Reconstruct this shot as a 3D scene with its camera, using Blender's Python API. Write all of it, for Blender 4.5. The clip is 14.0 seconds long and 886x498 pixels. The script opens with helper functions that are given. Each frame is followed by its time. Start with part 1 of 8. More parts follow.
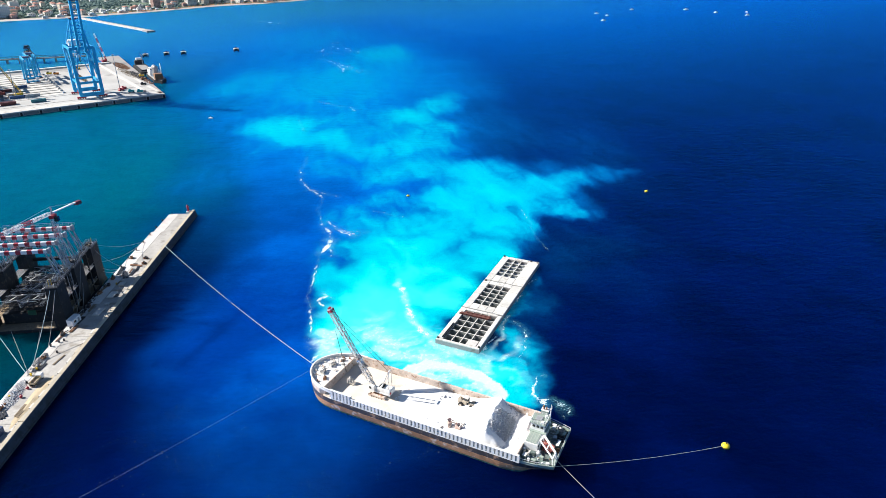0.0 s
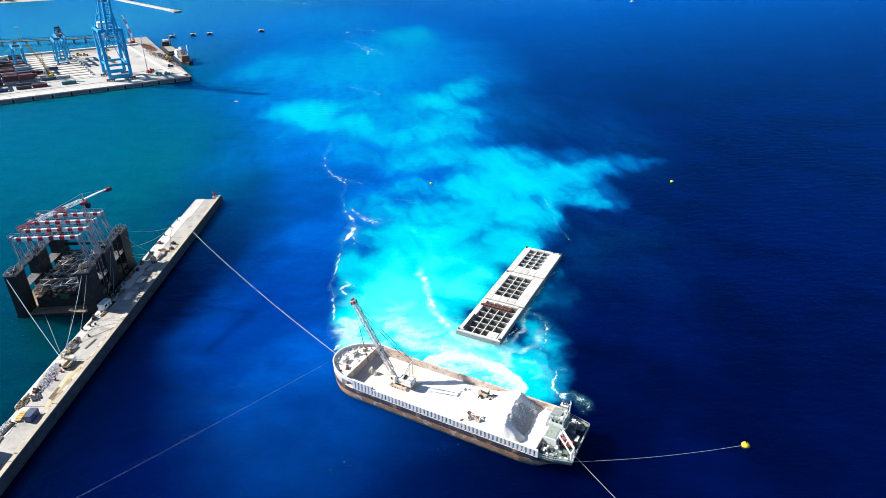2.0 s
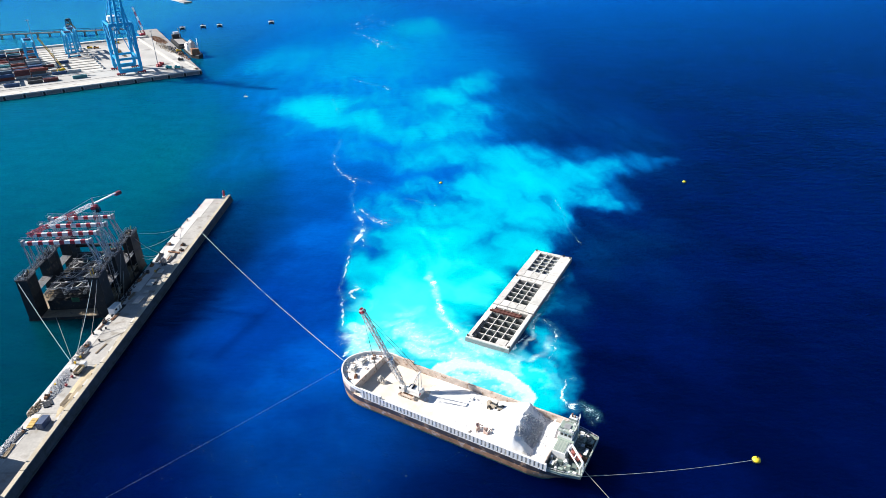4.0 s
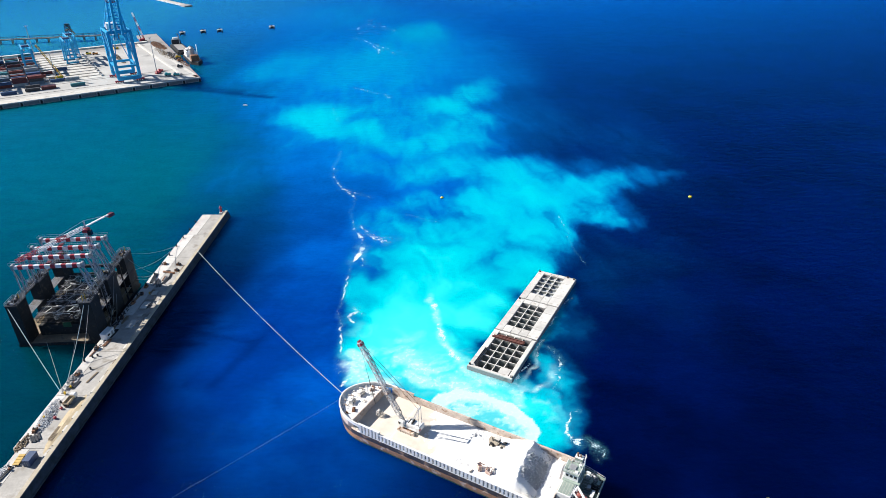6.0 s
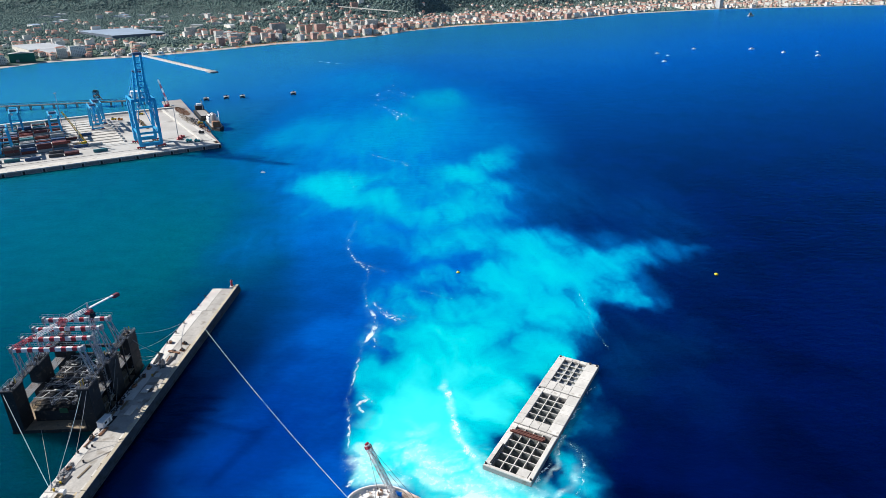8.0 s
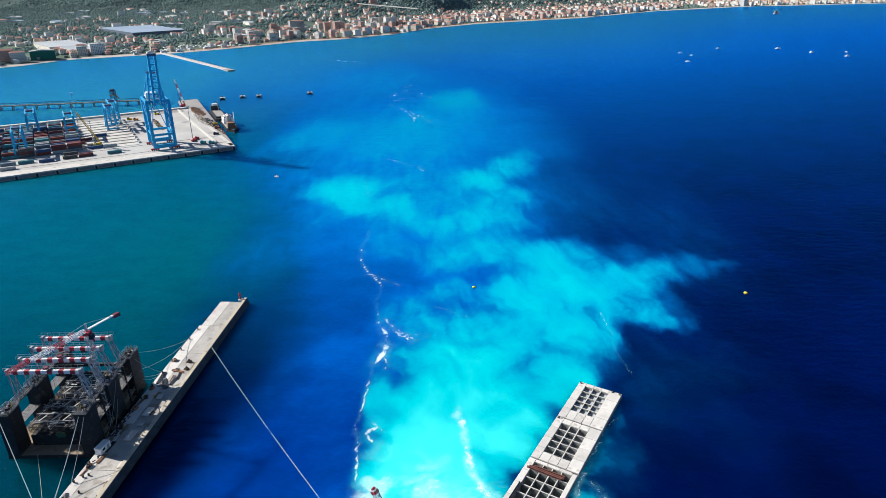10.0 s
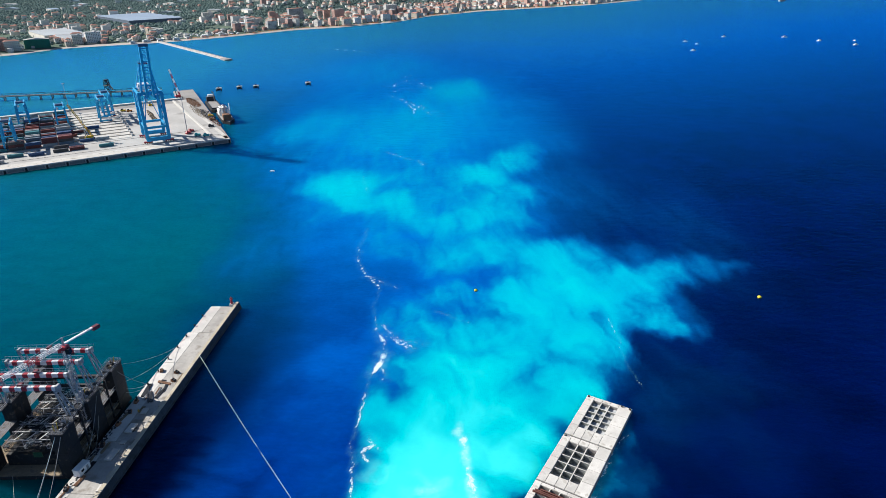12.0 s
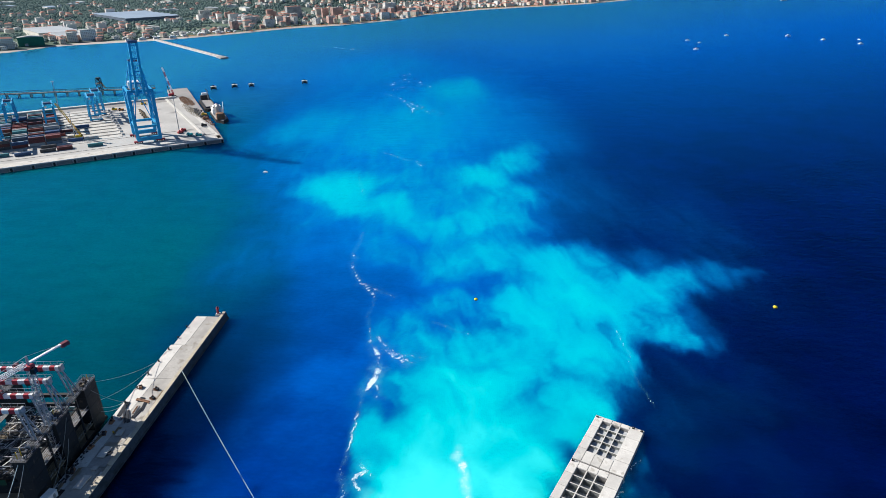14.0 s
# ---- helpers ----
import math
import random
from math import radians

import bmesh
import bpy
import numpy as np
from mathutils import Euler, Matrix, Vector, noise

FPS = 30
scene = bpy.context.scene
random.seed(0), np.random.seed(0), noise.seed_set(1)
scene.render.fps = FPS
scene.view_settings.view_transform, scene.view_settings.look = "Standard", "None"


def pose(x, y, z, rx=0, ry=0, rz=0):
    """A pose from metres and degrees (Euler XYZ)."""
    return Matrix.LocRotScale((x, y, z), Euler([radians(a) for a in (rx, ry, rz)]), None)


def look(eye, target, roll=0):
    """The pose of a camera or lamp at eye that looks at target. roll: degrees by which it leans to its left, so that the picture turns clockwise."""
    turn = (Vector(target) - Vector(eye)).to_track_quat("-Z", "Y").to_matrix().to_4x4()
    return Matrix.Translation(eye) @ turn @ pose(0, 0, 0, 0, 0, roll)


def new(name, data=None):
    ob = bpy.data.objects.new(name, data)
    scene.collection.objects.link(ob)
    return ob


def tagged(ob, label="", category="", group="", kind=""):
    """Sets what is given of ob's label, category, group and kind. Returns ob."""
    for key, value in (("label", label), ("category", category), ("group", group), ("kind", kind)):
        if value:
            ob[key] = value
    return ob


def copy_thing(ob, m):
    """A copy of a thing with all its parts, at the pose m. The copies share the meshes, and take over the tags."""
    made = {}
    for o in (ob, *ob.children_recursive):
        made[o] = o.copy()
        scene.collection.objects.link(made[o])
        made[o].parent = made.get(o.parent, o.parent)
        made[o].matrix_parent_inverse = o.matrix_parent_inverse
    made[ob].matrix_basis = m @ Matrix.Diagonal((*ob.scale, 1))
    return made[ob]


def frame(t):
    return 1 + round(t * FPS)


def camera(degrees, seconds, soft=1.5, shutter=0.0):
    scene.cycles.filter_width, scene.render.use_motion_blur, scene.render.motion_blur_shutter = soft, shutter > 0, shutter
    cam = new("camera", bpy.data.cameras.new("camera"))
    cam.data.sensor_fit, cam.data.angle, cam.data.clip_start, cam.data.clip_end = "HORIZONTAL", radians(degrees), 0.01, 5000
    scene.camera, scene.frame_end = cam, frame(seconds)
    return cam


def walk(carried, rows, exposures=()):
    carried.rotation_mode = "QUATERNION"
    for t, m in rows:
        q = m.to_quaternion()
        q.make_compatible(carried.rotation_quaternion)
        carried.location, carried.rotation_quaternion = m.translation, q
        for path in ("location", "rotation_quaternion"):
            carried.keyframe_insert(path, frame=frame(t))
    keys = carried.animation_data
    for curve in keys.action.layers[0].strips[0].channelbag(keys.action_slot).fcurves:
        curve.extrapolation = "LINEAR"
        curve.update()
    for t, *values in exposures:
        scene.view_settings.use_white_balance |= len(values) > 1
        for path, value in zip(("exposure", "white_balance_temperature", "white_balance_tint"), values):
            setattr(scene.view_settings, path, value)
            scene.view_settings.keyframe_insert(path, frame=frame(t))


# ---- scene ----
cam = camera(70.0, 14.0, soft=0.65)
PATH = [
    (0, (0.196, -3.757, 132.757), (0.237, -1.951, 131.898), -0.2),
    (0.5, (0.006, -3.669, 133.7), (0.041, -1.862, 132.843), -0.2),
    (1, (-0.013, -3.539, 134.835), (0.007, -1.731, 133.979), -0.2),
    (1.5, (-0.032, -3.409, 135.825), (-0.032, -1.609, 134.953), -0.2),
    (2, (-0.026, -2.931, 136.774), (-0.054, -1.151, 135.862), -0.3),
    (4.5, (0.037, 3.288, 143.427), (-0.023, 5.05, 142.483), -0.5),
    (5, (0.038, 5.77, 144.653), (-0.025, 7.532, 143.709), -0.5),
    (5.5, (0.126, 8.77, 145.963), (0.062, 10.532, 145.018), -0.5),
    (6, (-0.044, 11.75, 147.148), (-0.107, 13.512, 146.204), -0.5),
    (6.5, (-0.123, 15.031, 148.331), (-0.192, 16.792, 147.386), -0.5),
    (7, (-0.118, 18.658, 149.658), (-0.192, 20.419, 148.713), -0.5),
    (7.5, (-0.151, 22.541, 151.009), (-0.244, 24.342, 150.144), -0.6),
    (8, (-0.216, 26.213, 152.073), (-0.333, 28.049, 151.29), -0.6),
    (8.5, (-0.353, 30.127, 153.082), (-0.489, 31.965, 152.306), -0.7),
    (9, (-0.468, 34.027, 153.98), (-0.624, 35.864, 153.204), -0.7),
    (11.5, (-1.469, 53.988, 156.057), (-1.641, 55.802, 155.233), -0.6),
    (12, (-1.835, 57.925, 155.701), (-2.006, 59.739, 154.876), -0.6),
    (12.5, (-2.035, 62.063, 155.013), (-2.206, 63.877, 154.189), -0.6),
    (13, (-2.206, 66.312, 154.076), (-2.376, 68.127, 153.252), -0.6),
    (13.5, (-2.498, 70.51, 153.082), (-2.668, 72.324, 152.256), -0.5),
    (14, (-2.932, 74.601, 152.137), (-3.101, 76.414, 151.31), -0.5),
]
walk(cam, [(t, look(eye, target, roll)) for t, eye, target, roll in PATH], [(0, 0.95), (5, 0.88), (6, 0.78), (8, 0.65), (12, 0.60), (14, 0.56)])

# ---------------------------------------------------------------- light
SUN_EL, SHADOW_DIR = 33.0, -13.0          # degrees; shadows fall towards this heading from +x
sun_to = Vector((-math.cos(radians(SHADOW_DIR)) * math.cos(radians(SUN_EL)),
                 -math.sin(radians(SHADOW_DIR)) * math.cos(radians(SUN_EL)),
                 math.sin(radians(SUN_EL))))
world = bpy.data.worlds.new("sky")
scene.world = world
world.use_nodes = True
wn = world.node_tree.nodes
sky = wn.new("ShaderNodeTexSky")
sky.sky_type, sky.sun_disc = "NISHITA", False
sky.sun_elevation = radians(SUN_EL)
sky.sun_rotation = math.atan2(sun_to.x, sun_to.y)
sky.altitude, sky.air_density, sky.dust_density, sky.ozone_density = 50, 1.0, 0.1, 5.0
wn["Background"].inputs["Strength"].default_value = 0.052
world.node_tree.links.new(sky.outputs[0], wn["Background"].inputs["Color"])
lamp = bpy.data.lights.new("sun", "SUN")
lamp.energy, lamp.angle, lamp.color = 5.0, radians(0.53), (1.0, 0.95, 0.88)
sun = new("sun", lamp)
sun.matrix_world = look((0, 0, 400), Vector((0, 0, 400)) - sun_to)


# ---------------------------------------------------------------- materials
def mat(name, rgb, rough=0.7, metal=0.0, var=0.25, scale=0.6, fine=6.0, bump=0.0, stain=None, stain_at=0.58, rand=0.0, coat=0.0):
    """Painted, cast or worn surface: colour varied by a coarse and a fine noise, an optional second colour in patches, relief."""
    m = bpy.data.materials.new(name)
    m.use_nodes = True
    nt, nd = m.node_tree, m.node_tree.nodes
    b = nd["Principled BSDF"]
    tc = nd.new("ShaderNodeTexCoord")

    def noise_at(s, detail):
        n = nd.new("ShaderNodeTexNoise")
        n.inputs["Scale"].default_value, n.inputs["Detail"].default_value = s, detail
        nt.links.new(tc.outputs["Object"], n.inputs["Vector"])
        return n.outputs["Fac"]

    def mixer(fac, c1, c2, blend="MIX"):
        x = nd.new("ShaderNodeMix")
        x.data_type, x.blend_type = "RGBA", blend
        for sock, val in ((x.inputs["Factor"], fac), (x.inputs["A"], c1), (x.inputs["B"], c2)):
            if hasattr(val, "links"):
                nt.links.new(val, sock)
            elif isinstance(val, (int, float)):
                sock.default_value = val
            else:
                sock.default_value = (*val, 1)
        return x.outputs["Result"]

    def ramp(fac, lo, hi):
        r = nd.new("ShaderNodeMapRange")
        r.inputs["From Min"].default_value, r.inputs["From Max"].default_value = lo, hi
        nt.links.new(fac, r.inputs["Value"])
        return r.outputs["Result"]

    big, small = noise_at(scale, 4), noise_at(fine, 3)
    dark = tuple(c * (1 - var) for c in rgb)
    light = tuple(min(1, c * (1 + var * 0.6)) for c in rgb)
    col = mixer(ramp(big, 0.3, 0.7), dark, light)
    col = mixer(ramp(small, 0.35, 0.65), col, mixer(0.5, col, dark))
    if stain:
        col = mixer(ramp(noise_at(scale * 1.7, 6), stain_at, stain_at + 0.12), col, stain)
    if rand:
        oi = nd.new("ShaderNodeObjectInfo")
        h = nd.new("ShaderNodeHueSaturation")
        v = nd.new("ShaderNodeMapRange")
        v.inputs["To Min"].default_value, v.inputs["To Max"].default_value = 1 - rand, 1 + rand * 0.5
        nt.links.new(oi.outputs["Random"], v.inputs["Value"])
        nt.links.new(v.outputs["Result"], h.inputs["Value"])
        nt.links.new(col, h.inputs["Color"])
        col = h.outputs["Color"]
    nt.links.new(col, b.inputs["Base Color"])
    b.inputs["Roughness"].default_value, b.inputs["Metallic"].default_value = rough, metal
    if bump:
        bp = nd.new("ShaderNodeBump")
        bp.inputs["Strength"].default_value, bp.inputs["Distance"].default_value = bump, 0.15
        nt.links.new(small, bp.inputs["Height"])
        nt.links.new(bp.outputs["Normal"], b.inputs["Normal"])
    return m


CONCRETE = mat("concrete", (0.58, 0.56, 0.52), 0.85, var=0.22, scale=0.12, fine=1.5, bump=0.3, stain=(0.30, 0.27, 0.23))
CONCRETE_PALE = mat("pale_concrete", (0.66, 0.64, 0.60), 0.85, var=0.18, scale=0.25, fine=2.5, bump=0.25, stain=(0.46, 0.43, 0.38), stain_at=0.6, rand=0.14)
# sea wall face: blue-black base colour holds its shade, with weathered patches
CONCRETE_SHADED = mat("weathered_sea_wall", (0.052, 0.066, 0.084), 0.8, var=0.35, scale=0.25, fine=1.2, bump=0.5, stain=(0.028, 0.036, 0.042), stain_at=0.52)
CONCRETE_DARK = mat("grey_concrete", (0.33, 0.32, 0.31), 0.85, var=0.22, scale=0.15, fine=2.0, bump=0.3, stain=(0.22, 0.2, 0.18))
HOLD_DUST = mat("hold_floor_dust", (0.74, 0.66, 0.56), 0.95, var=0.16, scale=0.3, fine=3.0, bump=0.2)
BUFF = mat("buff_concrete", (0.52, 0.46, 0.36), 0.85, var=0.2, scale=0.2, fine=2.0, bump=0.25, rand=0.1)
DUST_PAINT = mat("dusty_pale_paint", (0.66, 0.63, 0.58), 0.7, var=0.2, scale=0.8, fine=4.0, stain=(0.40, 0.30, 0.22), stain_at=0.63)
SAND = mat("sand_dust", (0.55, 0.45, 0.30), 0.95, var=0.25, scale=0.3, fine=3.0, bump=0.3)
GRAVEL = mat("pale_crushed_stone", (0.90, 0.89, 0.87), 0.95, var=0.10, scale=0.35, fine=5.0, bump=0.6, stain=(0.78, 0.72, 0.64), stain_at=0.62)
ROCK = mat("limestone_rock", (0.63, 0.64, 0.66), 0.95, var=0.25, scale=0.8, fine=4.0, bump=0.8, rand=0.2)
HULL_DARK = mat("dark_hull_paint", (0.065, 0.06, 0.065), 0.55, var=0.4, scale=0.3, fine=2.0, bump=0.15, stain=(0.30, 0.20, 0.14), stain_at=0.56)
HULL_RUST = mat("rusted_hull_paint", (0.56, 0.29, 0.15), 0.75, var=0.4, scale=0.3, fine=1.8, bump=0.25, stain=(0.74, 0.60, 0.48), stain_at=0.55)
DARK_RED = mat("dark_red_paint", (0.16, 0.02, 0.035), 0.5, var=0.25, scale=0.7, fine=4.0)
MOLE_DECK = mat("worn_deck_concrete", (0.46, 0.44, 0.41), 0.85, var=0.3, scale=0.14, fine=1.2, bump=0.3, stain=(0.26, 0.235, 0.20), stain_at=0.54)
HULL_WEED = mat("weedy_bottom_paint", (0.05, 0.13, 0.10), 0.6, var=0.4, scale=0.4, fine=2.0, bump=0.2, stain=(0.20, 0.17, 0.10), stain_at=0.5)
DECK_WORN = mat("worn_dark_green_deck", (0.15, 0.20, 0.185), 0.75, var=0.4, scale=0.6, fine=3.0, bump=0.1, stain=(0.20, 0.16, 0.12), stain_at=0.58)
FADED_RED = mat("faded_red_paint", (0.42, 0.12, 0.10), 0.6, var=0.3, scale=0.7, fine=3.0, stain=(0.55, 0.36, 0.32), stain_at=0.55)
RUST = mat("rusted_steel", (0.27, 0.13, 0.07), 0.85, var=0.35, scale=0.5, fine=3.0, bump=0.3, stain=(0.36, 0.24, 0.17))
BULWARK = mat("scoured_bulwark_steel", (0.62, 0.52, 0.45), 0.8, var=0.3, scale=0.4, fine=2.5, bump=0.25, stain=(0.30, 0.17, 0.10), stain_at=0.55)
WHITE = mat("white_marine_paint", (0.80, 0.80, 0.78), 0.5, var=0.1, scale=0.7, fine=4.0, stain=(0.62, 0.56, 0.48), stain_at=0.64)
WHITE_CLEAN = mat("clean_white_paint", (0.82, 0.82, 0.82), 0.4, var=0.06, scale=0.7, fine=4.0)
DECK_GREEN = mat("pale_green_deck_paint", (0.33, 0.40, 0.35), 0.7, var=0.25, scale=0.6, fine=4.0, bump=0.1, stain=(0.40, 0.33, 0.26), stain_at=0.62)
GREY_STEEL = mat("grey_steel", (0.40, 0.41, 0.42), 0.5, 0.3, var=0.25, scale=0.8, fine=5.0)
DARK_STEEL = mat("blackened_steel", (0.012, 0.014, 0.017), 0.7, 0.1, var=0.4, scale=0.4, fine=3.0, bump=0.1, stain=(0.07, 0.055, 0.04), stain_at=0.6)
DARK_FRAME = mat("dark_formwork_steel", (0.028, 0.032, 0.042), 0.5, 0.2, var=0.4, scale=0.6, fine=3.0)
PALE_FRAME = mat("galvanised_steel", (0.42, 0.44, 0.47), 0.45, 0.4, var=0.3, scale=0.8, fine=4.0)
DECK_TAN = mat("tan_deck_plating", (0.27, 0.21, 0.14), 0.85, var=0.3, scale=0.35, fine=3.0, bump=0.2, stain=(0.16, 0.13, 0.10), stain_at=0.57)
RED = mat("red_signal_paint", (0.42, 0.035, 0.05), 0.45, var=0.2, scale=0.7, fine=4.0)
CRANE_BLUE = mat("bright_blue_crane_paint", (0.006, 0.36, 0.66), 0.55, var=0.15, scale=0.2, fine=1.2)
YELLOW = mat("yellow_paint", (0.72, 0.46, 0.02), 0.45, var=0.15, scale=0.8, fine=4.0)
BUOY_YELLOW = mat("yellow_buoy_plastic", (0.85, 0.62, 0.03), 0.4, var=0.12, scale=0.8, fine=4.0)
ORANGE = mat("orange_machine_paint", (0.65, 0.22, 0.03), 0.5, var=0.2, scale=0.8, fine=4.0)
RUBBER = mat("black_rubber", (0.02, 0.02, 0.021), 0.8, var=0.3, scale=1.0, fine=5.0)
ROPE = mat("pale_mooring_rope", (0.50, 0.62, 0.64), 0.9, var=0.15, scale=0.4, fine=6.0)
ROPE_DARK = mat("weathered_rope", (0.40, 0.41, 0.39), 0.9, var=0.2, scale=0.4, fine=6.0)
GLASS_DARK = mat("dark_window_glass", (0.02, 0.025, 0.03), 0.12, var=0.1, scale=0.5, fine=2.0)
WOOD = mat("red_brown_timber", (0.15, 0.055, 0.042), 0.8, var=0.35, scale=0.6, fine=5.0, bump=0.2)
TEAL_PAINT = mat("teal_paint", (0.02, 0.36, 0.40), 0.5, var=0.15, scale=0.6, fine=3.0)
YARD = mat("container_yard_paving", (0.46, 0.45, 0.43), 0.9, var=0.18, scale=0.03, fine=0.5, bump=0.1, stain=(0.27, 0.26, 0.25), stain_at=0.6)
ASPHALT = mat("worn_asphalt", (0.30, 0.29, 0.28), 0.9, var=0.25, scale=0.04, fine=0.6, bump=0.1, stain=(0.30, 0.27, 0.24))


# ---------------------------------------------------------------- mesh building
class MB:
    """Collects boxes, beams, tubes and plates and turns them into one mesh."""

    def __init__(self):
        self.v, self.f = [], []

    def add(self, verts, faces):
        n = len(self.v)
        self.v.extend([tuple(p) for p in verts])
        self.f.extend([tuple(i + n for i in f) for f in faces])
        return self

    def box(self, c, s, rz=0.0, ch=0.0):
        """Upright box, centre c, size s, turned by rz degrees, with chamfered top edges if ch."""
        hx, hy, hz = s[0] / 2, s[1] / 2, s[2] / 2
        if ch:
            rings = [(-hz, 0), (hz - ch, 0), (hz, ch)]
        else:
            rings = [(-hz, 0), (hz, 0)]
        co, si = math.cos(radians(rz)), math.sin(radians(rz))
        vs = []
        for z, k in rings:
            for x, y in ((-hx + k, -hy + k), (hx - k, -hy + k), (hx - k, hy - k), (-hx + k, hy - k)):
                vs.append((c[0] + x * co - y * si, c[1] + x * si + y * co, c[2] + z))
        fs = [(3, 2, 1, 0)]
        for r in range(len(rings) - 1):
            for i in range(4):
                j = (i + 1) % 4
                fs.append((r * 4 + i, r * 4 + j, r * 4 + 4 + j, r * 4 + 4 + i))
        t = (len(rings) - 1) * 4
        fs.append((t, t + 1, t + 2, t + 3))
        return self.add(vs, fs)

    def beam(self, p, q, w, h=None, w2=None):
        """Square-section bar from p to q, w wide and h high, ending w2 wide."""
        p, q = Vector(p), Vector(q)
        h = w if h is None else h
        k = 1.0 if w2 is None else w2 / w
        d = (q - p).normalized()
        up = Vector((0, 0, 1)) if abs(d.z) < 0.95 else Vector((0, 1, 0))
        r = d.cross(up).normalized()
        n = r.cross(d)
        vs = [p + r * sx * w / 2 + n * sy * h / 2 for sx, sy in ((-1, -1), (1, -1), (1, 1), (-1, 1))]
        vs += [q + r * sx * w * k / 2 + n * sy * h * k / 2 for sx, sy in ((-1, -1), (1, -1), (1, 1), (-1, 1))]
        return self.add(vs, [(0, 1, 2, 3), (7, 6, 5, 4), (0, 4, 5, 1), (1, 5, 6, 2), (2, 6, 7, 3), (3, 7, 4, 0)])

    def tube(self, p, q, r, n=10, r2=None):
        p, q = Vector(p), Vector(q)
        r2 = r if r2 is None else r2
        d = (q - p).normalized()
        a = d.orthogonal().normalized()
        b = d.cross(a)
        vs = []
        for o, rr in ((p, r), (q, r2)):
            vs += [o + (a * math.cos(2 * math.pi * i / n) + b * math.sin(2 * math.pi * i / n)) * rr for i in range(n)]
        fs = [(i, (i + 1) % n, n + (i + 1) % n, n + i) for i in range(n)]
        fs += [tuple(range(n))[::-1], tuple(range(n, 2 * n))]
        return self.add(vs, fs)

    def prism(self, pts, z0, z1):
        """Upright prism on a plan outline given anticlockwise."""
        n = len(pts)
        vs = [(x, y, z0) for x, y in pts] + [(x, y, z1) for x, y in pts]
        fs = [(i, (i + 1) % n, n + (i + 1) % n, n + i) for i in range(n)]
        fs += [tuple(range(n))[::-1], tuple(range(n, 2 * n))]
        return self.add(vs, fs)

    def lattice(self, p, q, w, h, bays, t, brace=True):
        """Four-chord lattice boom from p to q, w by h at the middle."""
        p, q = Vector(p), Vector(q)
        d = (q - p)
        dn = d.normalized()
        up = Vector((0, 0, 1)) if abs(dn.z) < 0.95 else Vector((0, 1, 0))
        r = dn.cross(up).normalized()
        n = r.cross(dn)
        rows = []
        for i in range(bays + 1):
            k = i / bays
            rows.append([p + d * k + r * sx * w / 2 + n * sy * h / 2 for sx, sy in ((-1, -1), (1, -1), (1, 1), (-1, 1))])
        for i in range(bays):
            for c in range(4):
                self.beam(rows[i][c], rows[i + 1][c], t)
                e = (c + 1) % 4
                if brace:
                    self.beam(rows[i][c], rows[i + 1][e], t * 0.7) if (i + c) % 2 else self.beam(rows[i][e], rows[i + 1][c], t * 0.7)
                self.beam(rows[i][c], rows[i][e], t * 0.7)
        return self

    def mesh(self, name):
        me = bpy.data.meshes.new(name)
        me.from_pydata(self.v, [], self.f)
        me.update()
        return me


def part(name, mb, material, parent=None, label=""):
    """Links a mesh builder (or a mesh) as one object under a thing or part."""
    me = mb.mesh(name) if isinstance(mb, MB) else mb
    if material and not me.materials:
        me.materials.append(material)
    ob = new(name, me)
    if parent is not None:
        ob.parent = parent
    if label:
        ob["label"] = label
    return ob


def thing(name, m=None, label="", category="", group="", kind=""):
    ob = new(name)
    ob.empty_display_size = 0.5
    if m is not None:
        ob.matrix_world = m
    return tagged(ob, label, category, group, kind)


def blob(r, seed, squash=0.7, sub=2, rough=0.25):
    """Rough boulder mesh data as verts and faces."""
    bm = bmesh.new()
    bmesh.ops.create_icosphere(bm, subdivisions=sub, radius=r)
    for v in bm.verts:
        k = 1 + rough * noise.noise(v.co * (1.4 / r) + Vector((seed * 7.3, seed, -seed)))
        v.co *= k
        v.co.z *= squash
    bm.verts.index_update()
    vs, fs = [v.co.copy() for v in bm.verts], [[v.index for v in f.verts] for f in bm.faces]
    bm.free()
    return vs, fs


# ---------------------------------------------------------------- noise fields in plan
_tab = np.random.RandomState(7).rand(512, 512)


def vnoise(x, y, seed=0):
    xi, yi = np.floor(x).astype(int), np.floor(y).astype(int)
    fx, fy = x - xi, y - yi
    fx, fy = fx * fx * (3 - 2 * fx), fy * fy * (3 - 2 * fy)
    xi, yi = xi + seed * 37, yi + seed * 91
    g = lambda i, j: _tab[i % 512, j % 512]
    return (g(xi, yi) * (1 - fx) + g(xi + 1, yi) * fx) * (1 - fy) + (g(xi, yi + 1) * (1 - fx) + g(xi + 1, yi + 1) * fx) * fy


def fbm(x, y, octaves=5, seed=0):
    s, a, t = 0, 1.0, 0
    for o in range(octaves):
        s, t = s + a * vnoise(x, y, seed + o), t + a
        x, y, a = x * 2.03 + 11.3, y * 2.03 + 5.7, a * 0.55
    return s / t


def step(lo, hi, v):
    k = np.clip((v - lo) / (hi - lo), 0, 1)
    return k * k * (3 - 2 * k)


def ell(x, y, cx, cy, rx, ry, turn=0.0):
    """Distance from an ellipse's centre in its own radii."""
    c, s = math.cos(radians(turn)), math.sin(radians(turn))
    dx, dy = x - cx, y - cy
    return np.sqrt(((dx * c + dy * s) / rx) ** 2 + ((-dx * s + dy * c) / ry) ** 2)


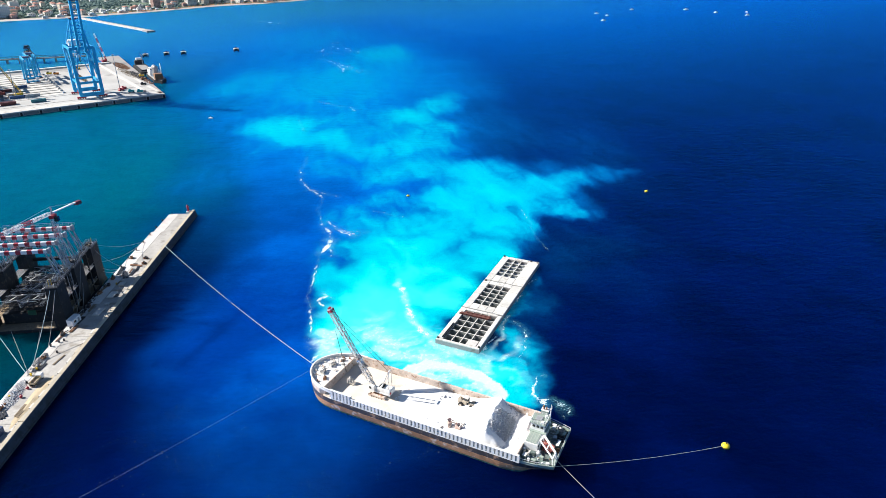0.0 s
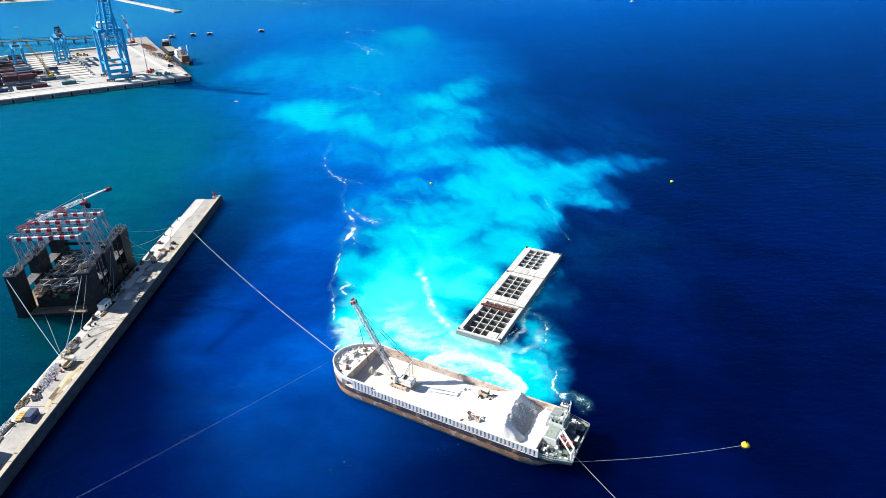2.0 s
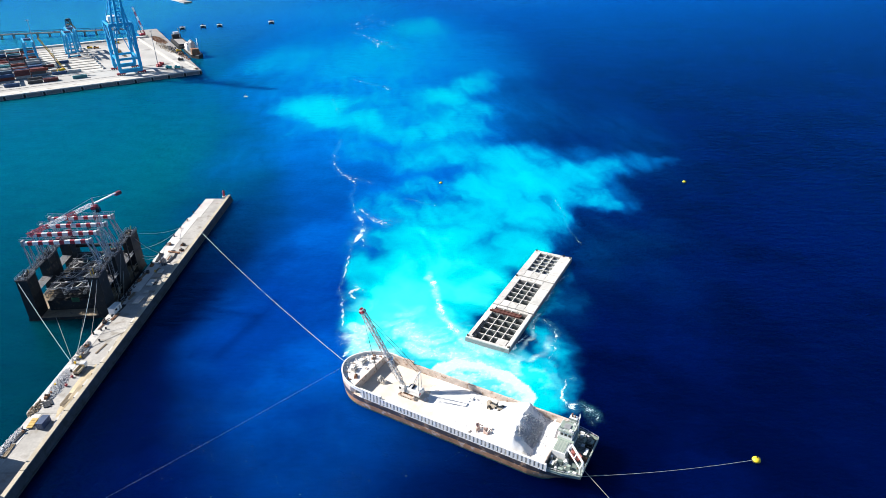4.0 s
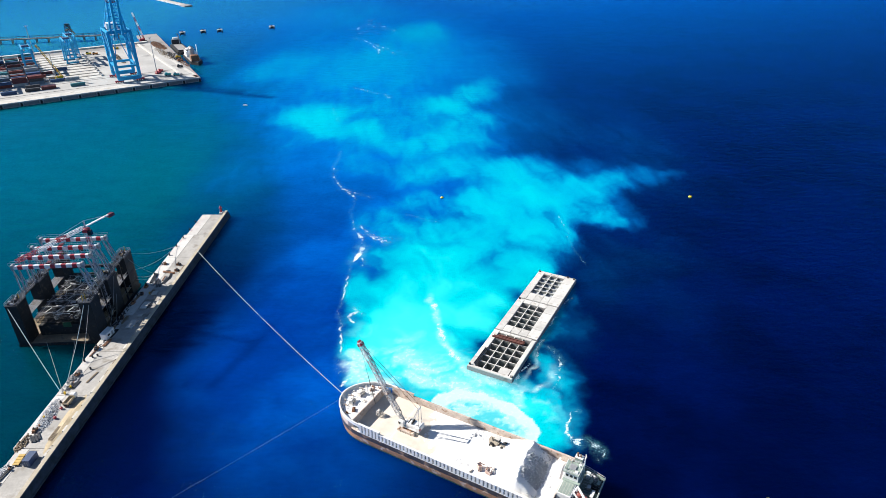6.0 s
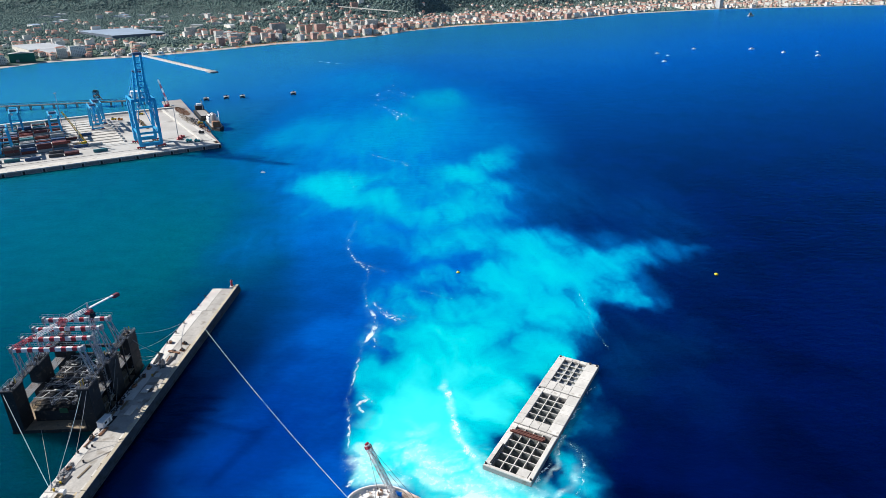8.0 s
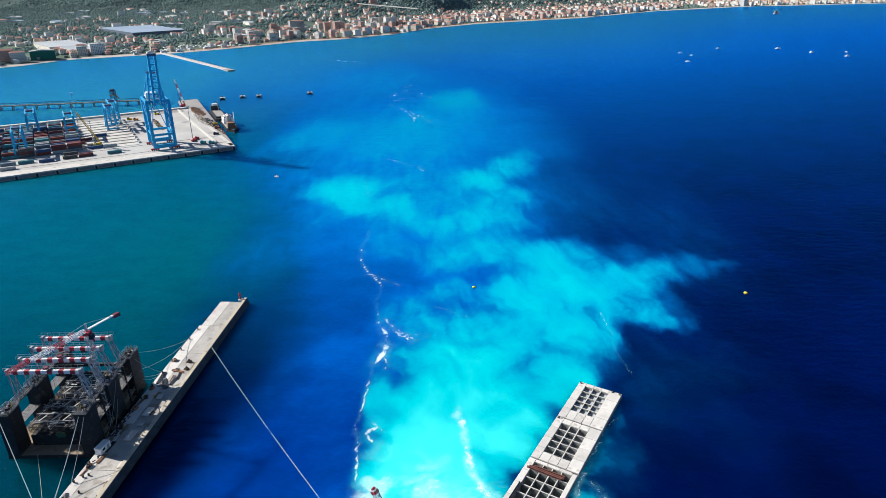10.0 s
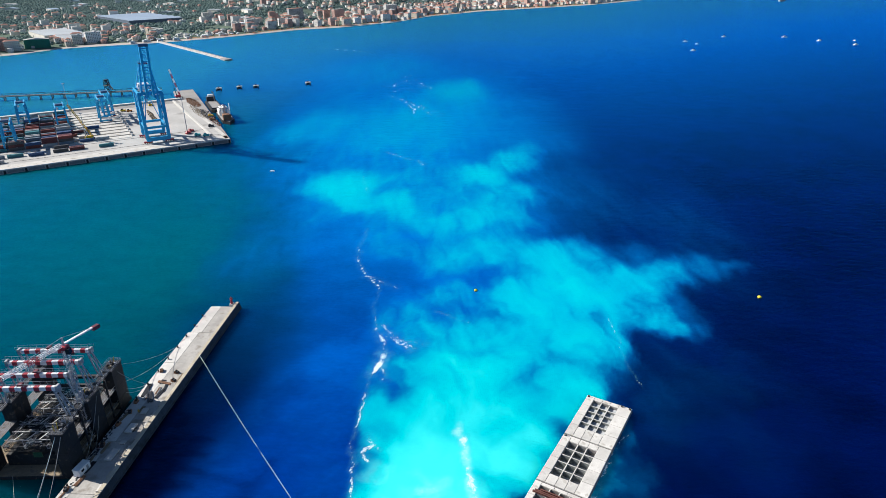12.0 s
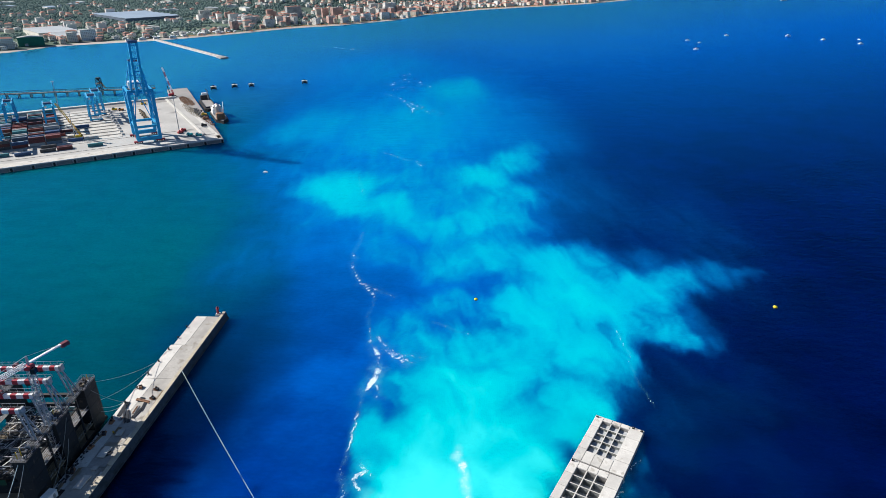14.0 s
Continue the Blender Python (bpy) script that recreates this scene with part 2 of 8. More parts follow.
def seg(x, y, ax, ay, bx, by):
    """Distance from a line, in metres."""
    dx, dy = bx - ax, by - ay
    k = np.clip(((x - ax) * dx + (y - ay) * dy) / (dx * dx + dy * dy), 0, 1)
    return np.hypot(x - ax - k * dx, y - ay - k * dy)


# ---------------------------------------------------------------- the sea
def lines(lo, a, b, hi, d):
    """Grid lines: d apart from a to b, growing wider outwards."""
    mid = list(np.arange(a, b, d))
    up, s, p = [], d, b
    while p < hi:
        up.append(p)
        s *= 1.035
        p += s
    up.append(hi)
    down, s, p = [], d, a - d
    while p > lo:
        down.append(p)
        s *= 1.035
        p -= s
    down.append(lo)
    return np.array(down[::-1] + mid + up)


def build_sea():
    gx = np.concatenate([lines(-7000, -175, -62, -61, 1.4)[:-1], np.arange(-61.5, 61, 0.62), lines(60, 61, 150, 7000, 1.4)[1:]])
    gx = np.unique(gx.round(3))
    gy = np.concatenate([lines(-6000, 110, 135, 136, 1.2)[:-1], np.arange(136.5, 232, 0.66), np.arange(232, 441, 1.2), np.arange(441, 640, 2.2), lines(639, 641, 1040, 7000, 2.6)[1:]])
    gy = np.unique(gy.round(3))
    X, Y = np.meshgrid(gx, gy)
    x, y = X.ravel(), Y.ravel()
    # plan drawn out along the drift, then warped by broad and small swirls
    v = 150 * np.log(np.maximum(y, 40) / 150)
    bu, bv = (fbm(x / 46, v / 40, 4, 1) - 0.5), (fbm(x / 46, v / 40, 4, 2) - 0.5)
    su, sv = (fbm(x / 13 + 2 * bu, v / 10, 5, 5) - 0.5), (fbm(x / 13, v / 10 + 2 * bv, 5, 6) - 0.5)
    fine = (1 - 0.45 * step(60, -60, v)) * (1 - 0.35 * step(270, 400, y)) * (1 - 0.5 * step(560, 760, y))
    wu = x + 17 * bu + 14 * su * fine
    wv = v + 12 * bv + 11 * sv * fine
    wx, wy = wu, 150 * np.exp(wv / 150)
    total = np.zeros_like(x)

    def puff(cx, cy, rx, rv, amp):
        """One puff of suspended silt: centre in plan, half width, half length along the drift, strength."""
        nonlocal total
        e = np.sqrt(((wu - cx) / rx) ** 2 + ((wv - 150 * math.log(cy / 150)) / rv) ** 2)
        total += (amp * step(1.55, 0.15, e)) ** 3.5

    # far haze
    puff(-101, 660, 161, 58, 0.27)
    puff(-60, 913, 52, 18, 0.38)
    puff(-69, 829, 104, 39, 0.3)
    puff(-184, 1091, 180, 38, 0.27)
    puff(-193, 697, 52, 28, 0.34)
    puff(-111, 689, 81, 36, 0.32)
    puff(-202, 845, 91, 36, 0.24)
    puff(-70, 514, 122, 31, 0.28)
    puff(-52, 439, 113, 26, 0.22)
    puff(15, 734, 77, 41, 0.19)
    puff(55, 506, 36, 29, 0.13)
    puff(64, 605, 52, 34, 0.05)
    # two bright patches half way
    puff(-117, 517, 39, 14, 0.64)
    puff(-93, 482, 37, 11, 0.54)
    puff(-139, 520, 18, 9, 0.36)
    puff(-70, 471, 26, 11, 0.38)
    puff(-126, 448, 25, 12, 0.25)
    puff(-138, 400, 40, 24, 0.16)
    puff(-49, 448, 27, 10, 0.28)
    puff(-12, 545, 27, 11, 0.56)
    puff(10, 592, 24, 12, 0.42)
    puff(25, 637, 17, 11, 0.28)
    puff(-34, 561, 20, 11, 0.34)
    puff(-15, 500, 30, 11, 0.36)
    puff(-43, 507, 25, 13, 0.28)
    puff(13, 504, 29, 12, 0.36)
    # broad cloud
    puff(-17, 452, 53, 15, 0.42)
    puff(-63, 412, 29, 13, 0.3)
    puff(-29, 395, 29, 14, 0.34)
    puff(-5, 399, 30, 13, 0.45)
    puff(32, 394, 29, 12, 0.5)
    puff(45, 411, 17, 8, 0.34)
    puff(42, 355, 30, 19, 0.57)
    puff(10, 349, 24, 16, 0.52)
    puff(18, 312, 30, 17, 0.53)
    puff(36, 302, 17, 15, 0.53)
    puff(50, 316, 9, 13, 0.43)
    puff(-11, 312, 20, 12, 0.5)
    puff(-28, 303, 19, 13, 0.37)
    puff(-45, 320, 18, 15, 0.29)
    puff(-22, 348, 21, 10, 0.34)
    # tongues
    puff(70, 367, 21, 12, 0.5)
    puff(88, 380, 18, 9, 0.38)
    puff(110, 388, 16, 6, 0.28)
    puff(127, 390, 11, 4, 0.19)
    puff(74, 337, 19, 9, 0.42)
    puff(84, 323, 13, 5, 0.33)
    puff(94, 321, 6, 3, 0.13)
    puff(73, 409, 17, 8, 0.22)
    # stem
    puff(-39, 275, 16, 10, 0.36)
    puff(-44, 237, 7, 16, 0.4)
    puff(-50, 263, 8, 12, 0.22)
    puff(-41, 245, 8, 13, 0.55)
    puff(-22, 279, 19, 11, 0.54)
    puff(-2, 281, 21, 12, 0.66)
    puff(-11, 255, 22, 14, 0.82)
    puff(-29, 246, 15, 12, 0.74)
    puff(8, 255, 17, 12, 0.68)
    puff(24, 274, 15, 11, 0.58)
    puff(-19, 228, 22, 14, 0.94)
    puff(-34, 221, 10, 11, 0.76)
    puff(1, 233, 14, 13, 0.8)
    puff(7, 224, 9, 12, 0.78)
    puff(14, 241, 9, 9, 0.7)
    puff(-35, 203, 8, 11, 0.68)
    puff(-21, 207, 19, 13, 0.95)
    puff(-5, 208, 11, 11, 0.88)
    puff(32, 274, 10, 9, 0.48)
    puff(58, 267, 19, 25, 0.09)
    puff(42, 220, 10, 19, 0.16)
    # beside the barge
    puff(-34, 206, 14, 15, 0.84)
    puff(-34, 191, 10, 8, 0.84)
    puff(-18, 206, 21, 19, 0.95)
    puff(-7, 191, 21, 12, 0.95)
    puff(5, 182, 16, 9, 0.95)
    puff(20, 173, 12, 11, 0.84)
    puff(29, 170, 6, 12, 0.66)
    puff(29, 206, 7, 17, 0.56)
    puff(34, 190, 7, 11, 0.46)
    puff(34, 226, 6, 14, 0.34)
    puff(41, 248, 5, 13, 0.22)
    puff(36, 174, 6, 13, 0.34)
    puff(37, 159, 4, 9, 0.28)
    puff(37, 191, 6, 13, 0.34)
    # along the caissons and the open side
    puff(25, 261, 10, 10, 0.6)
    puff(16, 238, 9, 9, 0.66)
    puff(33, 272, 7, 7, 0.5)
    puff(63, 331, 17, 8, 0.30)
    puff(76, 324, 15, 5, 0.28)
    puff(88, 321, 10, 3, 0.2)
    puff(80, 362, 19, 9, 0.26)
    # thin veil on the open side
    puff(62, 657, 35, 16, 0.1)
    puff(98, 446, 64, 48, 0.1)
    puff(79, 287, 42, 48, 0.07)
    silt = total ** (1 / 3.5)
    # soft billows inside the cloud, fine threads along its rim
    billow = fbm((wu + 0.5 * wv) / 24, (wv - 0.3 * wu) / 17, 5, 3) - 0.5
    thread = fbm((wu + 0.8 * wv) / 5.5, (wv - 0.5 * wu) / 14, 5, 9) - 0.5
    rim = np.clip(silt * 2.2, 0, 1) * np.clip(1.3 - silt, 0.42, 1) * (1 - 0.3 * step(330, 430, y)) * (1 - 0.66 * step(560, 720, y))
    silt = np.clip(silt + 0.52 * billow * rim + 0.32 * thread * rim, 0, 1.5)
    silt = np.maximum(silt, 0.66 * step(1.3, 0.95, ell(wx, wy, 8, 170, 25, 14, -30)))
    silt = np.maximum(silt, 0.50 * step(1.25, 0.8, ell(wx, wy, 24, 172, 12, 20, 20)))
    # the foam line bounds the cloud to the west
    edge = np.interp(y, [150, 176, 190, 202, 214, 230, 244, 270], [-26, -38, -45, -47, -49, -52, -53, -55]) + (fbm(x / 9, y / 9, 4, 16) - 0.5) * 5
    silt *= 1 - (1 - step(-4.5, 2.5, x - edge)) * step(275, 225, y)
    # milky water beside the barge, dumped stone
    milk = 0.55 * step(1.3, 0.3, ell(wx, wy, -30, 196, 22, 22)) * step(0.40, 0.72, fbm(wx / 9, wy / 9, 5, 12))
    milk += 0.50 * step(1.3, 0.4, ell(wx, wy, 2, 186, 36, 13, -30)) * step(0.36, 0.70, fbm(wx / 6, wy / 6, 5, 13))
    ring = ell(x + (fbm(x / 4, y / 4, 5, 21) - 0.5) * 3.4, y + (fbm(x / 4, y / 4, 5, 22) - 0.5) * 3.4, 7.2, 169.0, 18.6, 10.4, -30)
    lace = fbm(x / 5, y / 4, 5, 23)
    hollow = step(0.50, 0.62, fbm(x / 7, y / 5, 5, 24)) * step(0.92, 0.6, ring)
    inner = 0.64 + 0.85 * step(0.55, 0.95, ring + 0.8 * (lace - 0.47)) - 0.50 * hollow
    milk = np.maximum(milk * step(0.95, 1.25, ring), step(1.06, 1.0, ring) * np.clip(inner, 0, 1.3))
    milk = np.clip(milk, 0, 1.3) * step(0.2, 0.6, silt)

    def milk_trail(pts, wid, amp):
        nonlocal milk
        for (ax, ay), (bx, by) in zip(pts[:-1], pts[1:]):
            d = seg(x + 7 * su + 2 * (lace - 0.5), y + 9 * sv, ax, ay, bx, by)
            milk = np.maximum(milk, amp * step(wid, 0, d) * (0.45 + 0.9 * step(0.35, 0.62, lace)))

    milk_trail([(-13, 244), (-10, 224), (-6, 209), (-2, 200)], 2.6, 0.3)
    milk_trail([(-6, 209), (-1, 199), (6, 193), (14, 187)], 2.4, 0.45)
    milk_trail([(0, 192), (9, 188), (18, 183)], 3.2, 0.55)
    milk_trail([(-42, 196), (-34, 189), (-24, 186)], 5.0, 0.6)
    milk_trail([(-16, 190), (2, 182), (16, 176)], 6.0, 0.45)
    milk_trail([(20, 188), (26, 200), (32, 212)], 1.2, 0.3)
    milk_trail([(26, 184), (31, 190), (32, 198)], 2.6, 0.3)
    # foam: drift lines and propeller wash
    foam, halo = np.zeros_like(x), np.zeros_like(x)
    fx = x + (fbm(x / 7, y / 7, 4, 31) - 0.5) * 4 + (fbm(x / 2.6, y / 2.6, 3, 33) - 0.5) * 2.2
    fy = y + (fbm(x / 7, y / 7, 4, 32) - 0.5) * 4 + (fbm(x / 2.6, y / 2.6, 3, 34) - 0.5) * 2.2

    def foam_line(pts, wid, amp, soft=0.0):
        nonlocal foam, halo
        for (ax, ay), (bx, by) in zip(pts[:-1], pts[1:]):
            d = seg(fx, fy, ax, ay, bx, by) / (0.78 if wid < 2.5 else 0.9)
            foam = np.maximum(foam, amp * step(wid * 1.25, wid * 0.15, d))
            halo = np.maximum(halo, (amp * 0.14 + soft) * step(wid * 3.0, wid * 0.3, d))

    foam_line([(-86, 428), (-85, 412), (-84, 397)], 0.8, 0.8)
    foam_line([(-84, 397), (-82, 383), (-78, 371), (-70, 357), (-64, 349)], 1.3, 0.95)
    foam_line([(-74, 362), (-60, 352), (-54, 348)], 2.2, 0.55)
    foam_line([(-64, 349), (-63, 340), (-61, 322), (-56, 308)], 0.7, 0.7)
    foam_line([(-56, 308), (-52, 300), (-50, 288)], 2.2, 0.95)
    foam_line([(-50, 288), (-50, 281), (-52, 274)], 2.4, 1.15, 0.2)
    foam_line([(-51, 302), (-44, 296), (-38, 291)], 1.6, 0.85)
    foam_line([(-51, 297), (-44, 300), (-34, 297)], 2.4, 0.5)
    foam_line([(-49, 278), (-46, 268)], 1.4, 0.7)
    foam_line([(-54, 306), (-47, 303), (-40, 295), (-36, 293)], 1.5, 0.6)
    foam_line([(-53, 303), (-46, 300), (-41, 298)], 2.6, 0.5)
    foam_line([(-54, 312), (-50, 305), (-47, 299)], 1.8, 0.6)
    foam_line([(-52, 274), (-53, 260), (-52, 244), (-51, 230)], 0.75, 0.85)
    foam_line([(-51, 230), (-48, 214), (-46, 202), (-44, 190)], 1.0, 0.9)
    foam_line([(-43, 232), (-47, 226), (-44, 222)], 1.2, 0.8)
    foam_line([(-46, 236), (-42, 229)], 1.4, 0.6)
    foam_line([(-30, 326), (-22, 321), (-15, 317)], 0.6, 0.7)
    foam_line([(52, 326), (54, 306), (54, 289), (57, 272)], 0.35, 0.75)
    foam_line([(-12, 238), (-9, 220), (-5, 208), (-2, 200), (3, 194)], 1.5, 0.85, 0.2)
    foam_line([(-8, 216), (-4, 204), (0, 198)], 2.4, 0.75, 0.3)
    foam_line([(3, 194), (12, 187), (18, 186)], 0.8, 0.85)
    foam_line([(46, 243), (37, 226), (31, 210), (25, 198), (20, 188)], 0.9, 0.75)
    foam_line([(33, 208), (36, 203), (35, 195)], 1.3, 0.72, 0.1)
    foam_line([(29, 196), (34, 190), (32, 182)], 1.6, 0.66, 0.1)
    # the propeller's curl round the stern
    foam_line([(38.3, 173.4), (36.7, 173.1), (34.8, 170.9), (33.5, 167.3), (33.3, 163.4), (34.3, 160.2), (36.2, 158.5)], 0.8, 0.95, 0.06)
    foam_line([(33.5, 167.3), (33.3, 163.4), (34.3, 160.2), (36.2, 158.5)], 1.5, 0.72, 0.10)
    foam_line([(35.7, 160.2), (38.5, 161.2), (40.5, 158.9), (42.7, 156.0), (42.9, 153.9)], 1.3, 0.85, 0.10)
    foam_line([(40.5, 158.9), (40.9, 156.1), (40.9, 152.6), (41.6, 150.7)], 0.9, 0.7, 0.05)
    foam_line([(-38, 196), (-42, 184)], 1.6, 0.8)
    foam_line([(-30, 192), (-22, 188)], 2.0, 0.7)
    # torn foam far out: short wind-drawn strokes strewn along loose strands
    rf = random.Random(31)
    for strand, n, spread in (([(-148, 874), (-130, 852), (-117, 828), (-100, 800)], 16, 4), ([(-117, 828), (-92, 800), (-70, 762)], 13, 5), ([(-143, 1032), (-132, 979), (-157, 930)], 10, 7),
                              ([(-150, 905), (-128, 918), (-118, 905)], 7, 7), ([(-135, 990), (-118, 960), (-106, 930)], 8, 10), ([(-108, 815), (-100, 780), (-104, 764)], 8, 4), ([(-112, 812), (-92, 786), (-80, 772)], 7, 8)):
        for k in range(n):
            i_ = min(int(rf.random() * (len(strand) - 1)), len(strand) - 2)
            f_, (ax, ay), (bx, by) = rf.random(), strand[i_], strand[i_ + 1]
            cx, cy = ax + (bx - ax) * f_ + rf.gauss(0, spread * 0.5), ay + (by - ay) * f_ + rf.gauss(0, spread)
            hd, ln = math.atan2(by - ay, bx - ax) + rf.gauss(0, 0.35), rf.uniform(3, 13)
            foam_line([(cx, cy), (cx + ln * math.cos(hd), cy + ln * math.sin(hd))], rf.uniform(0.8, 1.9) * (1 if cy < 870 else 1.7), rf.uniform(0.45, 0.95))
    foam_line([(-104, 609), (-84, 590), (-78, 586)], 1.4, 0.85)
    foam_line([(-72, 584), (-66, 571)], 1.8, 0.95)
    foam_line([(-111, 536), (-105, 516), (-99, 497)], 1.0, 0.55)
    foam_line([(-392, 1386), (-326, 1346), (-253, 1299)], 5.4, 0.75)
    foam *= 0.55 + 0.6 * step(0.36, 0.6, fbm(x / 5, y / 5, 4, 41))
    halo *= 0.3 + 0.7 * step(0.35, 0.62, fbm(x / 3, y / 3, 4, 43))
    # harbour water behind the mole, and the shallows along the beach
    hx, hy = x + (fbm(x / 60, y / 60, 4, 51) - 0.5) * 60, y + (fbm(x / 60, y / 60, 4, 52) - 0.5) * 60
    harbour = step(40, -45, hx + 138 + 0.20 * (hy - 320)) * step(1000, 560, hy)
    inside = (x < -127.4 - 0.029 * (y - 319.5) - 4) * 1.0
    harbour = np.where(y < 321, inside * (1 - (1 - harbour) * step(235, 321, y)), harbour)
    shallow = step(1000, 20, shore_distance(x, y) + (fbm(x / 90, y / 90, 4, 61) - 0.5) * 160)
    # the west bay joins the beach shallows, its teal painting in reflected sky
    shallow = np.maximum(shallow ** 0.75, 1.0 * step(-240, -560, hx) * step(620, 860, y))
    swirl = fbm(wx / 40, wy / 40, 5, 71)
    # stretches of water that get painted sun glints
    fleck = step(1.25, 0.25, ell(x, y, -52, 138, 62, 46)) + 0.8 * step(1.2, 0.2, ell(x, y, -185, 200, 34, 40))
    # bright western water starts clear of the mole, leaving its shaded band dark
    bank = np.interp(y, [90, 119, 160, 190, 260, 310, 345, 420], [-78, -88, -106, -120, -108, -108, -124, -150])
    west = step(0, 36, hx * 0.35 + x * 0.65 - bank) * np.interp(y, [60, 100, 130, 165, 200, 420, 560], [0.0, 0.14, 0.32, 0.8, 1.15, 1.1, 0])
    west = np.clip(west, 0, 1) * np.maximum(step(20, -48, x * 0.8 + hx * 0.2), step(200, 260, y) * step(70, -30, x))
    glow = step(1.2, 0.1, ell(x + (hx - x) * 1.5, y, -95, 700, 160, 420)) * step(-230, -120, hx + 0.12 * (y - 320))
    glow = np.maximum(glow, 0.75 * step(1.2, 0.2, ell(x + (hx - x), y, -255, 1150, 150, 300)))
    # the mole's shade on the water, painted as a near-black band
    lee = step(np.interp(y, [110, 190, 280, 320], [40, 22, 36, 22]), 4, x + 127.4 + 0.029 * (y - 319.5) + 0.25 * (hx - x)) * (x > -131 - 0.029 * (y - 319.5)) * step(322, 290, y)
    # distant water turns lighter, taking the reflected sky into its colour
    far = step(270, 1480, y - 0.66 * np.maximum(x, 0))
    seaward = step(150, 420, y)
    nx, ny = len(gx), len(gy)
    i = np.arange(nx * ny).reshape(ny, nx)
    faces = np.stack([i[:-1, :-1], i[:-1, 1:], i[1:, 1:], i[1:, :-1]], -1).reshape(-1, 4)
    # no sea inside the open caissons
    ca, sa = math.cos(radians(-25.6)), math.sin(radians(-25.6))
    lx, ly = (x - 9.6) * ca + (y - 190.2) * sa, -(x - 9.6) * sa + (y - 190.2) * ca
    dry = (np.abs(lx) < 8.3) & (ly > 0.4) & (ly < 76.2)
    faces = faces[~dry[faces].all(1)]
    me = bpy.data.meshes.new("sea")
    me.vertices.add(nx * ny)
    me.vertices.foreach_set("co", np.stack([x, y, 0 * x], -1).ravel())
    me.loops.add(faces.size)
    me.loops.foreach_set("vertex_index", faces.ravel())
    me.polygons.add(len(faces))
    me.polygons.foreach_set("loop_start", np.arange(0, faces.size, 4))
    me.polygons.foreach_set("loop_total", np.full(len(faces), 4))
    me.update()
    me.validate()
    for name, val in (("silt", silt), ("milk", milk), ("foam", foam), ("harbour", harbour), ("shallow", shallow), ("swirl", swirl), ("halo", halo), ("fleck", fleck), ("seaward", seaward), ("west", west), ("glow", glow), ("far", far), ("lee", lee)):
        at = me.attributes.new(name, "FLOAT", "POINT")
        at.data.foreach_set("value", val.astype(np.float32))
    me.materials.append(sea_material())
    return tagged(new("sea", me), "deep blue sea with drifting turquoise silt plume and foam lines", "sea", kind="structure")


